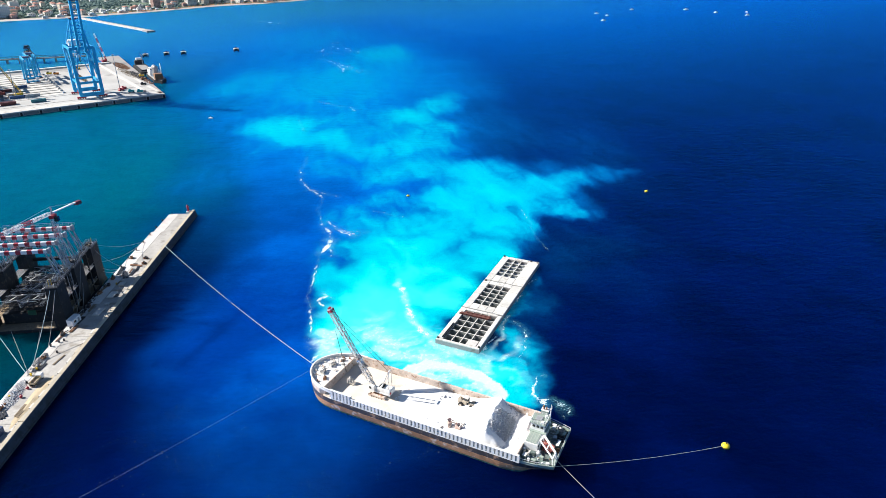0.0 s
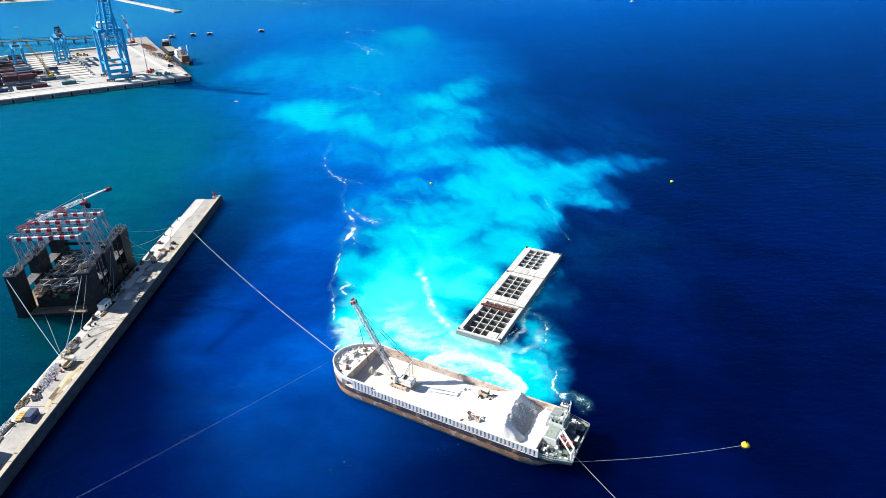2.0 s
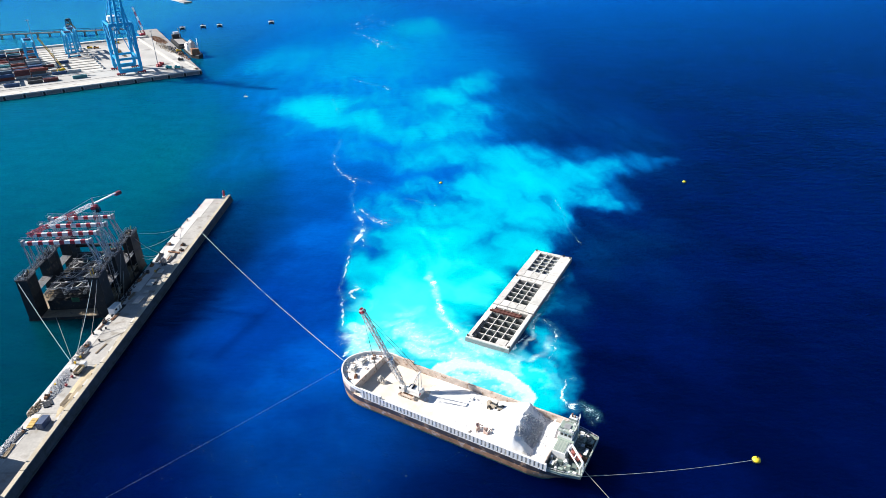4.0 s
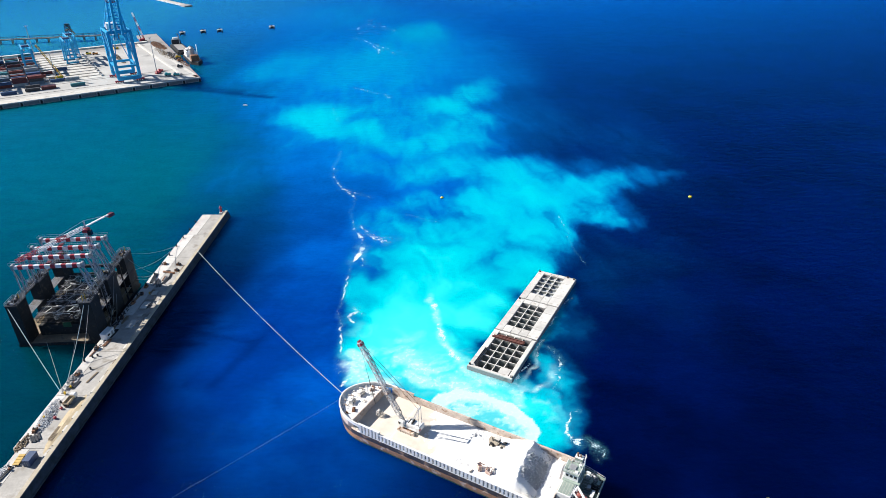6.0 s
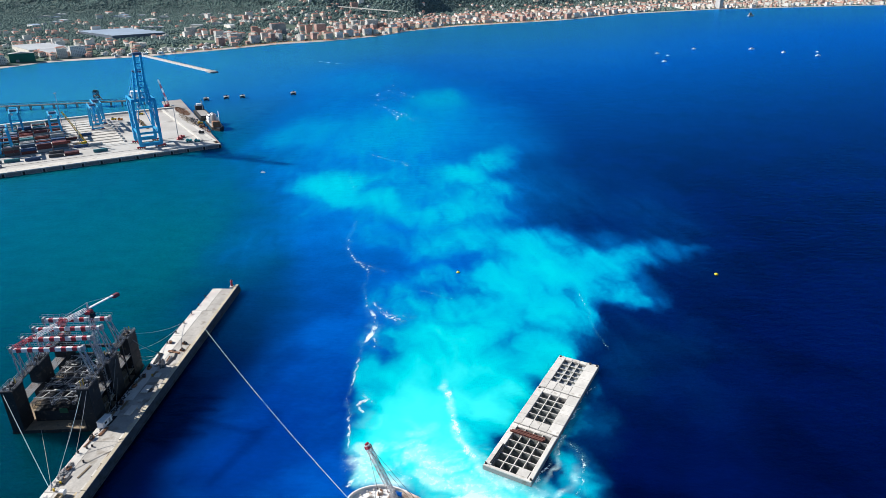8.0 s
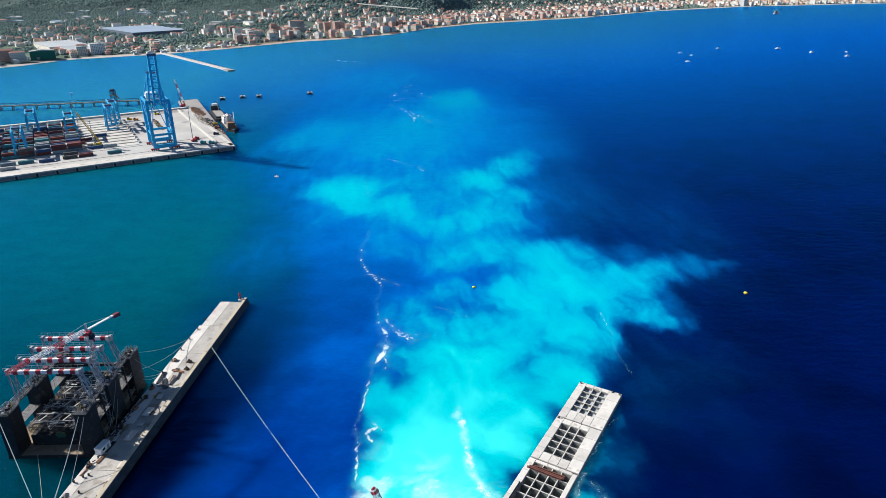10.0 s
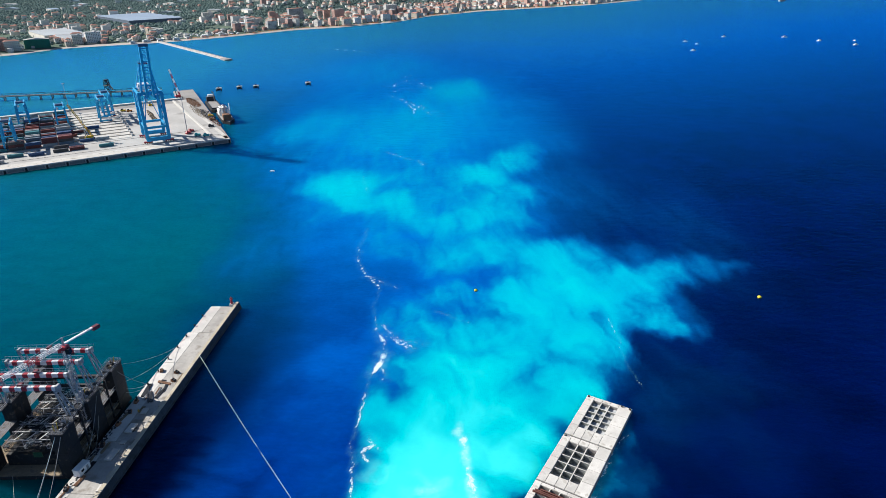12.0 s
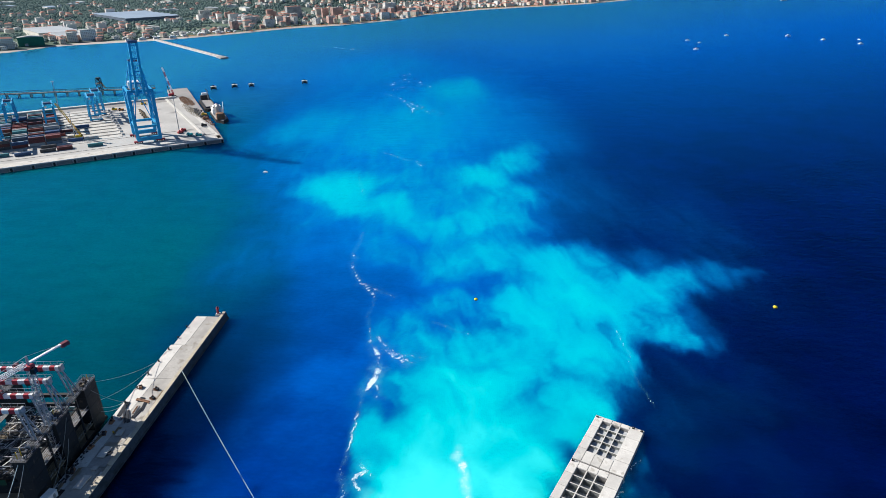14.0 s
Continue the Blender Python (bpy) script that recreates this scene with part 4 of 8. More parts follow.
def heap(name, m, sx, sy, h, n, material, label, category, seed, size=(0.25, 0.8)):
    """Heap of broken stone: one mesh of many rough lumps."""
    r = random.Random(seed)
    lumps = [blob(1.0, s, 0.75, 1, 0.35) for s in range(5)]
    mb = MB()
    for k in range(n):
        a, q = r.uniform(0, 2 * math.pi), math.sqrt(r.random())
        x, y = math.cos(a) * q * sx / 2, math.sin(a) * q * sy / 2
        s = r.uniform(*size)
        z = h * (1 - q) * r.uniform(0.6, 1.0) + s * 0.2
        vs, fs = lumps[k % 5]
        rot = Euler((r.uniform(-1, 1), r.uniform(-1, 1), r.uniform(0, 6))).to_matrix()
        mb.add([rot @ v * s + Vector((x, y, z)) for v in vs], fs)
    ob = part(name, mb, material)
    ob.matrix_world = m
    return tagged(ob, label, category, kind="stuff")


heap("rubble", on_mole(-12.0, -155, MZ - 0.2, 8), 5.0, 17, 1.0, 1100, ROCK, "heap of pale broken stone along the deck edge", "rubble", 5, (0.10, 0.34))
heap("rubble", on_mole(-12.6, -186, MZ - 0.2, 2), 3.4, 22, 0.9, 800, ROCK, "pale stone and debris along the deck edge", "rubble", 6, (0.10, 0.34))
heap("rubble", on_mole(-13.5, -138, MZ - 0.2, 2), 2.4, 13, 0.8, 90, CONCRETE_DARK, "grey stone and debris along the deck edge", "rubble", 7)
heap("rubble", on_mole(-13.4, -167, MZ - 0.2, 2), 3.0, 8, 0.8, 150, DECK_TAN, "brown debris along the deck edge", "rubble", 8, (0.12, 0.45))
heap("rubble", on_mole(-13.8, -100, MZ - 0.2, 2), 2.0, 40, 0.5, 120, DARK_FRAME, "dark hoses and debris along the deck edge", "debris", 9, (0.15, 0.5))
part_sand = part("sand_spill", MB().add([(math.cos(a) * 1.7 * (1 + 0.2 * math.sin(3 * a)), math.sin(a) * 13 * (1 + 0.1 * math.cos(5 * a)), 0) for a in np.linspace(0, 2 * math.pi, 28)[:-1]] + [(0, 0, 0.35)],
                                     [(k, (k + 1) % 27, 27) for k in range(27)]), SAND)
part_sand.matrix_world = on_mole(-4.9, -158, MZ + 0.006)
tagged(part_sand, "low spread of yellow sand along the sea wall", "sand", kind="stuff")
for k, (x, y) in enumerate(((-9.4, -152.0), (-9.0, -156.5))):
    bag = thing("big_bag", on_mole(x, y, MZ, k * 40), "red woven bulk bag on the breakwater deck", "bag", group="red bulk bags")
    vs, fs = blob(0.5, k + 3, 0.85, 2, 0.2)
    part("sack", MB().add([v + Vector((0, 0, 0.5)) for v in vs], fs), RED, bag)
    part("handle", MB().beam((-0.4, 0, 1.0), (0, 0, 1.4), 0.08).beam((0, 0, 1.4), (0.4, 0, 1.0), 0.08), RED, bag)
for k, y in enumerate(range(-10, -130, -9)):
    bl = thing("bollard", on_mole(-14.3, y, MZ), "dark cast mooring bollard on the deck edge", "bollard", group="breakwater bollards")
    part("post", MB().tube((0, 0, 0), (0, 0, 0.7), 0.28, 10), DARK_STEEL, bl)
    part("head", MB().tube((0, 0, 0.7), (0, 0, 0.95), 0.42, 10, 0.3), DARK_STEEL, bl)

# unseen shadow caster on the harbour side, shaped as a ship, shading the near deck
shade_caster = thing("moored_ship", on_mole(-21.6, -236, 0), "unseen ship-shaped shadow caster behind the breakwater", "ship")
bl_out = [(-5.5, -52), (5.5, -52), (5.8, 38), (5.6, 49.6), (-5.6, 49.6), (-5.8, 38)]
part("hull", MB().prism(bl_out, -2.5, 12.0), HULL_DARK, shade_caster)
part("deck", MB().prism([(x * 0.95, y * 0.99) for x, y in bl_out], 12.0, 12.1), DECK_WORN, shade_caster)
part("bulwark", MB().box((5.6, -6, 12.7), (0.2, 86, 1.4)).box((-5.6, -6, 12.7), (0.2, 86, 1.4)).box((0, 49.4, 12.7), (11, 0.2, 1.4)), HULL_DARK, shade_caster)
part("deckhouse", MB().box((0, -38, 15.5), (9.0, 16, 6.8), ch=0.2), WHITE, shade_caster)

# kerb stones, timber and gear along the working deck
rk = random.Random(57)
for k in range(17):
    kb = thing("kerb_block", on_mole(-3.1, -76 - k * 6.1, MZ, rk.uniform(-3, 3)), "pale concrete kerb block at the foot of the sea wall", "block", group="kerb blocks")
    part("block", MB().box((0, 0, 0.35), (0.7, rk.uniform(2.2, 3.6), 0.7), ch=0.06), CONCRETE_PALE if k % 3 else BUFF, kb)
for k in range(26):
    x, y = rk.choice((rk.uniform(-13.9, -11.6), rk.uniform(-13.9, -11.6), rk.uniform(-10, -4))), rk.uniform(-215, -42)
    n, L = rk.randint(2, 5), rk.uniform(2.0, 6.0)
    kind = k % 3
    st_ = thing(("timber_stack", "pipe_stack", "steel_bundle")[kind], on_mole(x, y, MZ + 0.02, rk.uniform(-12, 12)), ("weathered timber baulks stacked on the breakwater deck", "grey steel pipes lying on the breakwater deck", "rusty steel bars bundled on the breakwater deck")[kind], ("timber", "pipes", "steel")[kind], group="site materials")
    for j in range(n):
        if kind == 1:
            part("pipe", MB().tube((j * 0.34, -L / 2, 0.16), (j * 0.34 + rk.uniform(-0.1, 0.1), L / 2, 0.16), 0.15, 8), rk.choice((GREY_STEEL, RUST)), st_)
        else:
            part("baulk" if kind == 0 else "bar", MB().beam((j * 0.36, -L / 2 + rk.uniform(-0.3, 0.3), 0.13), (j * 0.36 + rk.uniform(-0.15, 0.15), L / 2, 0.13), 0.26, 0.24), (DECK_TAN, RUST, DARK_FRAME)[kind], st_)
for k in range(14):
    x, y = rk.uniform(-13.6, -9.5), rk.uniform(-205, -60)
    dr = thing("oil_drum", on_mole(x, y, MZ + 0.02), "small steel drum standing on the breakwater deck", "drum", group="site drums")
    part("shell", MB().tube((0, 0, 0), (0, 0, 0.9), 0.3, 12).tube((0, 0, 0.3), (0, 0, 0.34), 0.32, 12).tube((0, 0, 0.6), (0, 0, 0.64), 0.32, 12), rk.choice((RUST, DARK_FRAME, YELLOW, GREY_STEEL)), dr)

# ---------------------------------------------------------------- caissons
CAI_Z = 1.85
# cell walls and floor darkened, painting in the shade inside the open cells
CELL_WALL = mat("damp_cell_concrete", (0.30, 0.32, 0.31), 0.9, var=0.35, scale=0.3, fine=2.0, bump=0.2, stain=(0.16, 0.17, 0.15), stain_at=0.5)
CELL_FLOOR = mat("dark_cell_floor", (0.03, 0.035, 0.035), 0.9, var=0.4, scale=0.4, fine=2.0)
CELL_FILL = mat("pale_cell_fill", (0.46, 0.48, 0.50), 0.95, var=0.25, scale=0.5, fine=3.0, bump=0.3)
CAI = pose(9.6, 190.2, 0, 0, 0, -25.6)


def caisson(y0, y1, nx, ny, x0, x1, c0, c1, slabs, fill=0.0):
    """One floating caisson: a thick ring of walls with a grid of open cells and cap slabs on the rim."""
    t = thing("caisson", CAI @ pose(0, y0, 0), "pale concrete caisson with a grid of open cells, afloat", "caisson", group="row of caissons")
    ln = y1 - y0
    W = 8.75
    top = CAI_Z - 0.28
    ring = MB()
    for bx, by, sx, sy in (((-W + x0) / 2, ln / 2, x0 + W, ln), ((x1 + W) / 2, ln / 2, W - x1, ln),
                           ((x0 + x1) / 2, c0 / 2, x1 - x0, c0), ((x0 + x1) / 2, (c1 + ln) / 2, x1 - x0, ln - c1)):
        ring.box((bx, by, (top - 9) / 2), (sx, sy, top + 9))
    part("outer_wall", ring, CONCRETE_DARK, t)
    cw, ch = (x1 - x0) / nx, (c1 - c0) / ny
    for k in range(1, nx):
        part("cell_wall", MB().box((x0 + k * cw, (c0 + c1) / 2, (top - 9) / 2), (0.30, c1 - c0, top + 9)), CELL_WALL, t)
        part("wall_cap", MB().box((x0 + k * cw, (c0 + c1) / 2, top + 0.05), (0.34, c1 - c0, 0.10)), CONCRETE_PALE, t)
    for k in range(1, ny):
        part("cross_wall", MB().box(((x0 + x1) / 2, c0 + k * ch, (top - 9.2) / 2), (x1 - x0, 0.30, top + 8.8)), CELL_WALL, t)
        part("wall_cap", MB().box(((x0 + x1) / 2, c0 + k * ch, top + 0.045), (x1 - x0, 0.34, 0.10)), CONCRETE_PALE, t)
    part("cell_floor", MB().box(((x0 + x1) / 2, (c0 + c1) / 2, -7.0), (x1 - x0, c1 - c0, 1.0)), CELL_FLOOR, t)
    if fill:
        for i in range(nx):
            for j in range(ny):
                part("cell_fill", MB().box((x0 + (i + 0.5) * cw, c0 + (j + 0.5) * ch, (top - fill - 6.4) / 2), (cw - 0.31, ch - 0.31, top - fill + 6.4)), CELL_FILL, t)
    g = 0.14
    for bx, by, sx, sy in slabs:
        part("cap_slab", MB().box((bx, by, top + 0.17), (sx - g, sy - g, 0.30 + rng.uniform(-0.03, 0.05)), ch=0.05), CONCRETE_PALE, t)
    return t


def rim_slabs(ln, x0, x1, c0, c1, n_side, ends=(True, True), right=True):
    W, out = 8.7, []
    for k in range(n_side):
        out.append(((-W + x0) / 2, ln * (k + 0.5) / n_side, x0 + W, ln / n_side))
        if right:
            out.append(((x1 + W) / 2, ln * (k + 0.5) / n_side, W - x1, ln / n_side))
    for ok, ya, yb in ((ends[0], 0, c0), (ends[1], c1, ln)):
        if ok and yb - ya > 0.8:
            for k in range(3):
                out.append((x0 + (x1 - x0) * (k + 0.5) / 3, (ya + yb) / 2, (x1 - x0) / 3, yb - ya))
    return out


near_c = caisson(0, 25.4, 4, 6, -6.3, 6.9, 1.2, 24.0, rim_slabs(25.4, -6.3, 6.9, 1.2, 24.0, 4, (False, True), False))
caisson(25.9, 50.9, 3, 5, -5.7, 4.3, 4.4, 22.2, rim_slabs(25.0, -5.7, 4.3, 4.4, 22.2, 4), 2.2)
caisson(51.4, 76.6, 3, 5, -5.6, 3.8, 5.7, 23.1, rim_slabs(25.2, -5.6, 3.8, 5.7, 23.1, 4), 0.95)
part("rim_beam", MB().box((7.8, 12.6, CAI_Z - 0.1), (1.6, 24.6, 0.35), ch=0.05), CONCRETE_PALE, near_c)
part("corner_slab", MB().box((4.7, 3.0, CAI_Z - 0.12), (3.9, 3.4, 0.3), ch=0.05), CONCRETE_PALE, near_c)
part("end_beam", MB().box((0, 0.62, CAI_Z - 0.1), (17.2, 1.1, 0.36), ch=0.05), CONCRETE_PALE, near_c)
gird = thing("steel_girders", CAI @ pose(-1.0, 21.2, CAI_Z + 0.12, 0, 0, 0), "red-brown steel girders laid across the open cells", "girders")
for k, (yg, xg) in enumerate(((-1.0, -0.3), (-0.35, 0.2), (0.5, 0.9))):
    ln = 12.4 - 1.6 * (k == 2)
    part("girder", MB().box((xg, yg, 0.05), (ln, 0.5, 0.10)).box((xg, yg, 0.3), (ln, 0.16, 0.46)).box((xg, yg, 0.55), (ln, 0.5, 0.10)), WOOD, gird)
bars = thing("steel_pipes", CAI @ pose(-6.8, 7.2, CAI_Z + 0.06, 0, 0, 0), "dark steel pipes lying along the caisson rim", "pipes")
for k in range(2):
    part("pipe", MB().tube((k * 0.6, -5.2, 0.2), (k * 0.6, 5.4, 0.2), 0.2, 8), DARK_FRAME, bars)
for k, (x, y) in enumerate(((-7.9, 75.6), (8.0, 75.6), (5.0, 75.9), (-7.8, 50.2), (8.2, 1.0), (-8.0, 1.0))):
    bl = thing("mooring_bitt", CAI @ pose(x, y, CAI_Z + 0.02), "dark steel mooring bitt on the caisson corner", "bollard", group="caisson bitts")
    part("base", MB().box((0, 0, 0.06), (0.9, 0.6, 0.12)), DARK_STEEL, bl)
    for s in (-0.25, 0.25):
        part("post", MB().tube((s, 0, 0.12), (s, 0, 0.8), 0.16, 8), DARK_STEEL, bl)

# ---------------------------------------------------------------- the stone barge
LIE = pose(-37.5, 171.5, -0.5, 0, 0, -27.7)
SHIP = LIE @ Matrix.Diagonal((0.985, 0.93, 1, 1))     # local x from bow to stern, y across
DECK = 5.0


def half_beam(s):
    if s < 13:
        return 11.0 * max(0.0, 1 - ((13 - s) / 14.4) ** 2.3) ** 0.55
    if s > 70:
        return 11.0 - 2.1 * ((s - 70) / 15.2) ** 1.6
    return 11.0


def outline(inset=0.0, s0=-1.35, s1=85.2, grow=0.0):
    ss = [s0 + (13 - s0) * (k / 16) ** 1.8 for k in range(17)] + [20, 30, 40, 50, 60, 70, 74, 78, 82, s1]
    near = [(s, -max(0.02, half_beam(s) - inset)) for s in ss]
    far = [(s, max(0.02, half_beam(s) - inset)) for s in ss]
    return near + far[::-1]


def loft(mb, rings, capped=True):
    n = len(rings[0])
    vs = [p for r in rings for p in r]
    fs = []
    for k in range(len(rings) - 1):
        for i in range(n):
            j = (i + 1) % n
            fs.append((k * n + i, k * n + j, k * n + n + j, k * n + n + i))
    if capped:
        fs.append(tuple(range(n))[::-1])
        fs.append(tuple(range((len(rings) - 1) * n, len(rings) * n)))
    return mb.add(vs, fs)


def ring_at(z, inset, sheer=0.0, bow_in=0.0, stern_in=0.0):
    """One level of the hull: raked in towards bow and counter stern."""
    return [(s + bow_in * max(0, (8 - s) / 9) - stern_in * max(0, (s - 73) / 12.2) ** 1.5, w * (1 - 0.035 * stern_in * max(0, (s - 70) / 15) ** 2), z + sheer * max(0, (14 - s) / 15) ** 2) for s, w in outline(inset)]


ship = thing("stone_barge", SHIP, "rust-streaked open stone barge with white ribbed sides, loaded with pale gravel", "barge")
part("bottom", loft(MB(), [ring_at(-2.5, 1.2, 0, 1.4, 10), ring_at(-0.6, 0.8, 0, 1.0, 8.5), ring_at(1.1, 0.46, 0, 0.7, 6.6)]), HULL_WEED, ship, "weed-green bottom at the waterline")
part("lower_hull", loft(MB(), [ring_at(1.1, 0.44, 0, 0.7, 6.6), ring_at(1.9, 0.25, 0.2, 0.5, 5.2), ring_at(3.3, 0.0, 0.4, 0.3, 2.6)]), HULL_RUST, ship, "rusted lower hull with worn paint")
part("upper_hull", loft(MB(), [ring_at(3.25, 0.02, 0.4, 0.3, 2.7), ring_at(4.1, -0.02, 0.5, 0.1, 1.2), ring_at(DECK, -0.02, 0.9, 0.0)], False), HULL_DARK, ship, "dark upper hull")
part("side_deck", MB().prism([p for p in outline(0.04) if p[0] >= 8.4], DECK - 0.2, DECK - 0.01), BULWARK, ship, "rusty side deck")
# side walls of the hold, ribbed on the outside
for sgn, mt in ((-1, WHITE), (1, BULWARK)):
    side = "near" if sgn < 0 else "far"
    wall = part("side_wall", MB().box((43.5, sgn * 10.35, 6.1), (64.5, 0.18, 2.3)), DUST_PAINT if sgn < 0 else BULWARK, ship, "scoured rust-brown hold wall")
    part("top_rail", MB().box((47.5, sgn * 10.6, 7.36), (56.5, 0.7, 0.2), ch=0.04), mt, wall)
    part("foot_rail", MB().box((43.5, sgn * 10.7, 5.08), (64.5, 0.55, 0.2), ch=0.04), mt, wall)
    rib = MB().box((0, 0, 0), (0.74, 0.5, 2.25), ch=0.03).mesh("rib")
    rib.materials.append(WHITE if sgn < 0 else BULWARK)
    tall = MB().box((0, 0, 0.45), (0.74, 0.55, 3.15), ch=0.03).mesh("rib")
    tall.materials.append(WHITE if sgn < 0 else BULWARK)
    n = 50
    for k in range(n):
        s = 12.6 + k * (75.5 - 12.6) / (n - 1)
        r = part("rib", tall if s < 19.5 else rib, None, wall)
        r.location = (s, sgn * 10.72, 6.22)
    part("raised_rail", MB().box((15.7, sgn * 10.6, 8.3), (8.2, 0.75, 0.22), ch=0.04).box((15.7, sgn * 10.35, 7.8), (8.2, 0.16, 1.2)), mt, wall)
# forecastle
fc = [(s, w) for s, w in outline(0.05) if s <= 8.4]
fo = [(s, w) for s, w in fc if w < 0] + [(8.7, -9.95), (8.7, 9.95)] + [(s, w) for s, w in fc if w > 0]
castle = part("forecastle", MB().prism(fo, DECK - 0.3, 7.2), BULWARK, ship, "rusty raised bow deck")
part("deck_plating", MB().prism([(s * 0.985 + 0.06, w * 0.97) for s, w in fo], 7.15, 7.26), GRAVEL, castle, "dusty white bow deck")
part("break_bulkhead", MB().box((8.95, 0, 6.4), (0.35, 20.0, 3.5)), BULWARK, castle, "tall rust-brown bulkhead")
pts = [(s, w) for s, w in outline(0.12) if s <= 13]
pts = [p for p in pts if p[1] > 0] + [p for p in pts if p[1] < 0]
for (a, b) in zip(pts[:-1], pts[1:]):
    if 0.05 < math.dist(a, b) < 12:
        part("bulwark_plate", MB().beam((*a, 7.75), (*b, 7.75), 0.14, 1.15), WHITE, castle, "white bow bulwark")
        part("bulwark_rail", MB().beam((*a, 8.38), (*b, 8.38), 0.42, 0.14), WHITE, castle)
for k in range(9):
    a = -1.25 + 2.5 * k / 8
    part("fairlead", MB().box((6.5 - 6.0 * math.cos(a), 8.4 * math.sin(a), 7.5), (0.6, 0.5, 0.5), rz=math.degrees(a), ch=0.08), DUST_PAINT, castle)
mast = part("bow_mast", MB().tube((6.2, 3.2, 7.2), (6.2, 3.2, 12.4), 0.14, 8, 0.08).beam((6.2, 2.4, 10.6), (6.2, 4.0, 10.6), 0.1), PALE_FRAME, castle)
rs = random.Random(11)


def winch(s, w, z, size, rz, parent, mt):
    """Drum winch: flanged drum between two cheeks, on a bed with a gearbox."""
    m = pose(s, w, z, 0, 0, rz)
    mb = MB().tube((0, -0.5, 0.5), (0, 0.5, 0.5), 0.27, 12)
    for y in (-0.55, 0.5):
        mb.tube((0, y, 0.5), (0, y + 0.06, 0.5), 0.46, 14)
    mb.box((0, 0, 0.06), (1.1, 1.5, 0.12)).box((0.0, 0.82, 0.38), (0.55, 0.34, 0.62), ch=0.08).tube((0, 0.9, 0.45), (0.55, 0.9, 0.45), 0.16, 8)
    ob = part("deck_winch", mb, mt, parent)
    ob.matrix_local = m @ Matrix.Diagonal((size, size, size, 1))
    return ob


def bollard(s, w, z, parent, mt):
    mb = MB().box((s, w, z + 0.05), (1.1, 0.45, 0.1))
    for d in (-0.3, 0.3):
        mb.tube((s + d, w, z), (s + d, w, z + 0.55), 0.15, 10).tube((s + d, w, z + 0.55), (s + d, w, z + 0.65), 0.2, 10)
    return part("bollard", mb, mt, parent)


winch(3.6, -2.6, 7.26, 1.7, 10, castle, DUST_PAINT)
winch(3.9, 2.2, 7.26, 1.7, -8, castle, DUST_PAINT)
winch(6.2, -5.4, 7.26, 1.1, 30, castle, RUST)
winch(5.6, 6.2, 7.26, 1.1, -40, castle, BULWARK)
for s, w in ((1.6, 0.4), (2.6, -4.6), (2.8, 5.0), (5.0, -7.4), (5.2, 7.8), (7.4, 8.4)):
    bollard(s, w, 7.26, castle, BULWARK if s < 3 else RUST)
for k in range(16):
    s, w, r = 2.2 + rs.uniform(0, 5.4), rs.uniform(-6.4, 7.2), rs.uniform(0.18, 0.42)
    vs, fs = blob(r, 300 + k, 0.6, 1, 0.3)
    part("spilled_stone", MB().add([v + Vector((s, w, 7.3)) for v in vs], fs), GRAVEL if k % 4 else ROCK, castle)
part("hatch", MB().box((6.6, 0.2, 7.4), (1.3, 1.3, 0.35), ch=0.06).tube((6.6, -0.3, 7.62), (6.6, 0.7, 7.62), 0.05, 6), DUST_PAINT, castle)
coil = MB()
for k in range(4):
    coil.tube((6.9, 4.6, 7.26 + 0.1 * k), (6.9, 4.6, 7.36 + 0.1 * k), 0.75 - 0.08 * k, 14)
part("rope_coil", coil, ROPE_DARK, castle)
# hold floor and load
part("hold_floor", MB().box((42, 0, DECK + 0.06), (65.8, 19.6, 0.12)), HOLD_DUST, ship, "dusty hold floor")


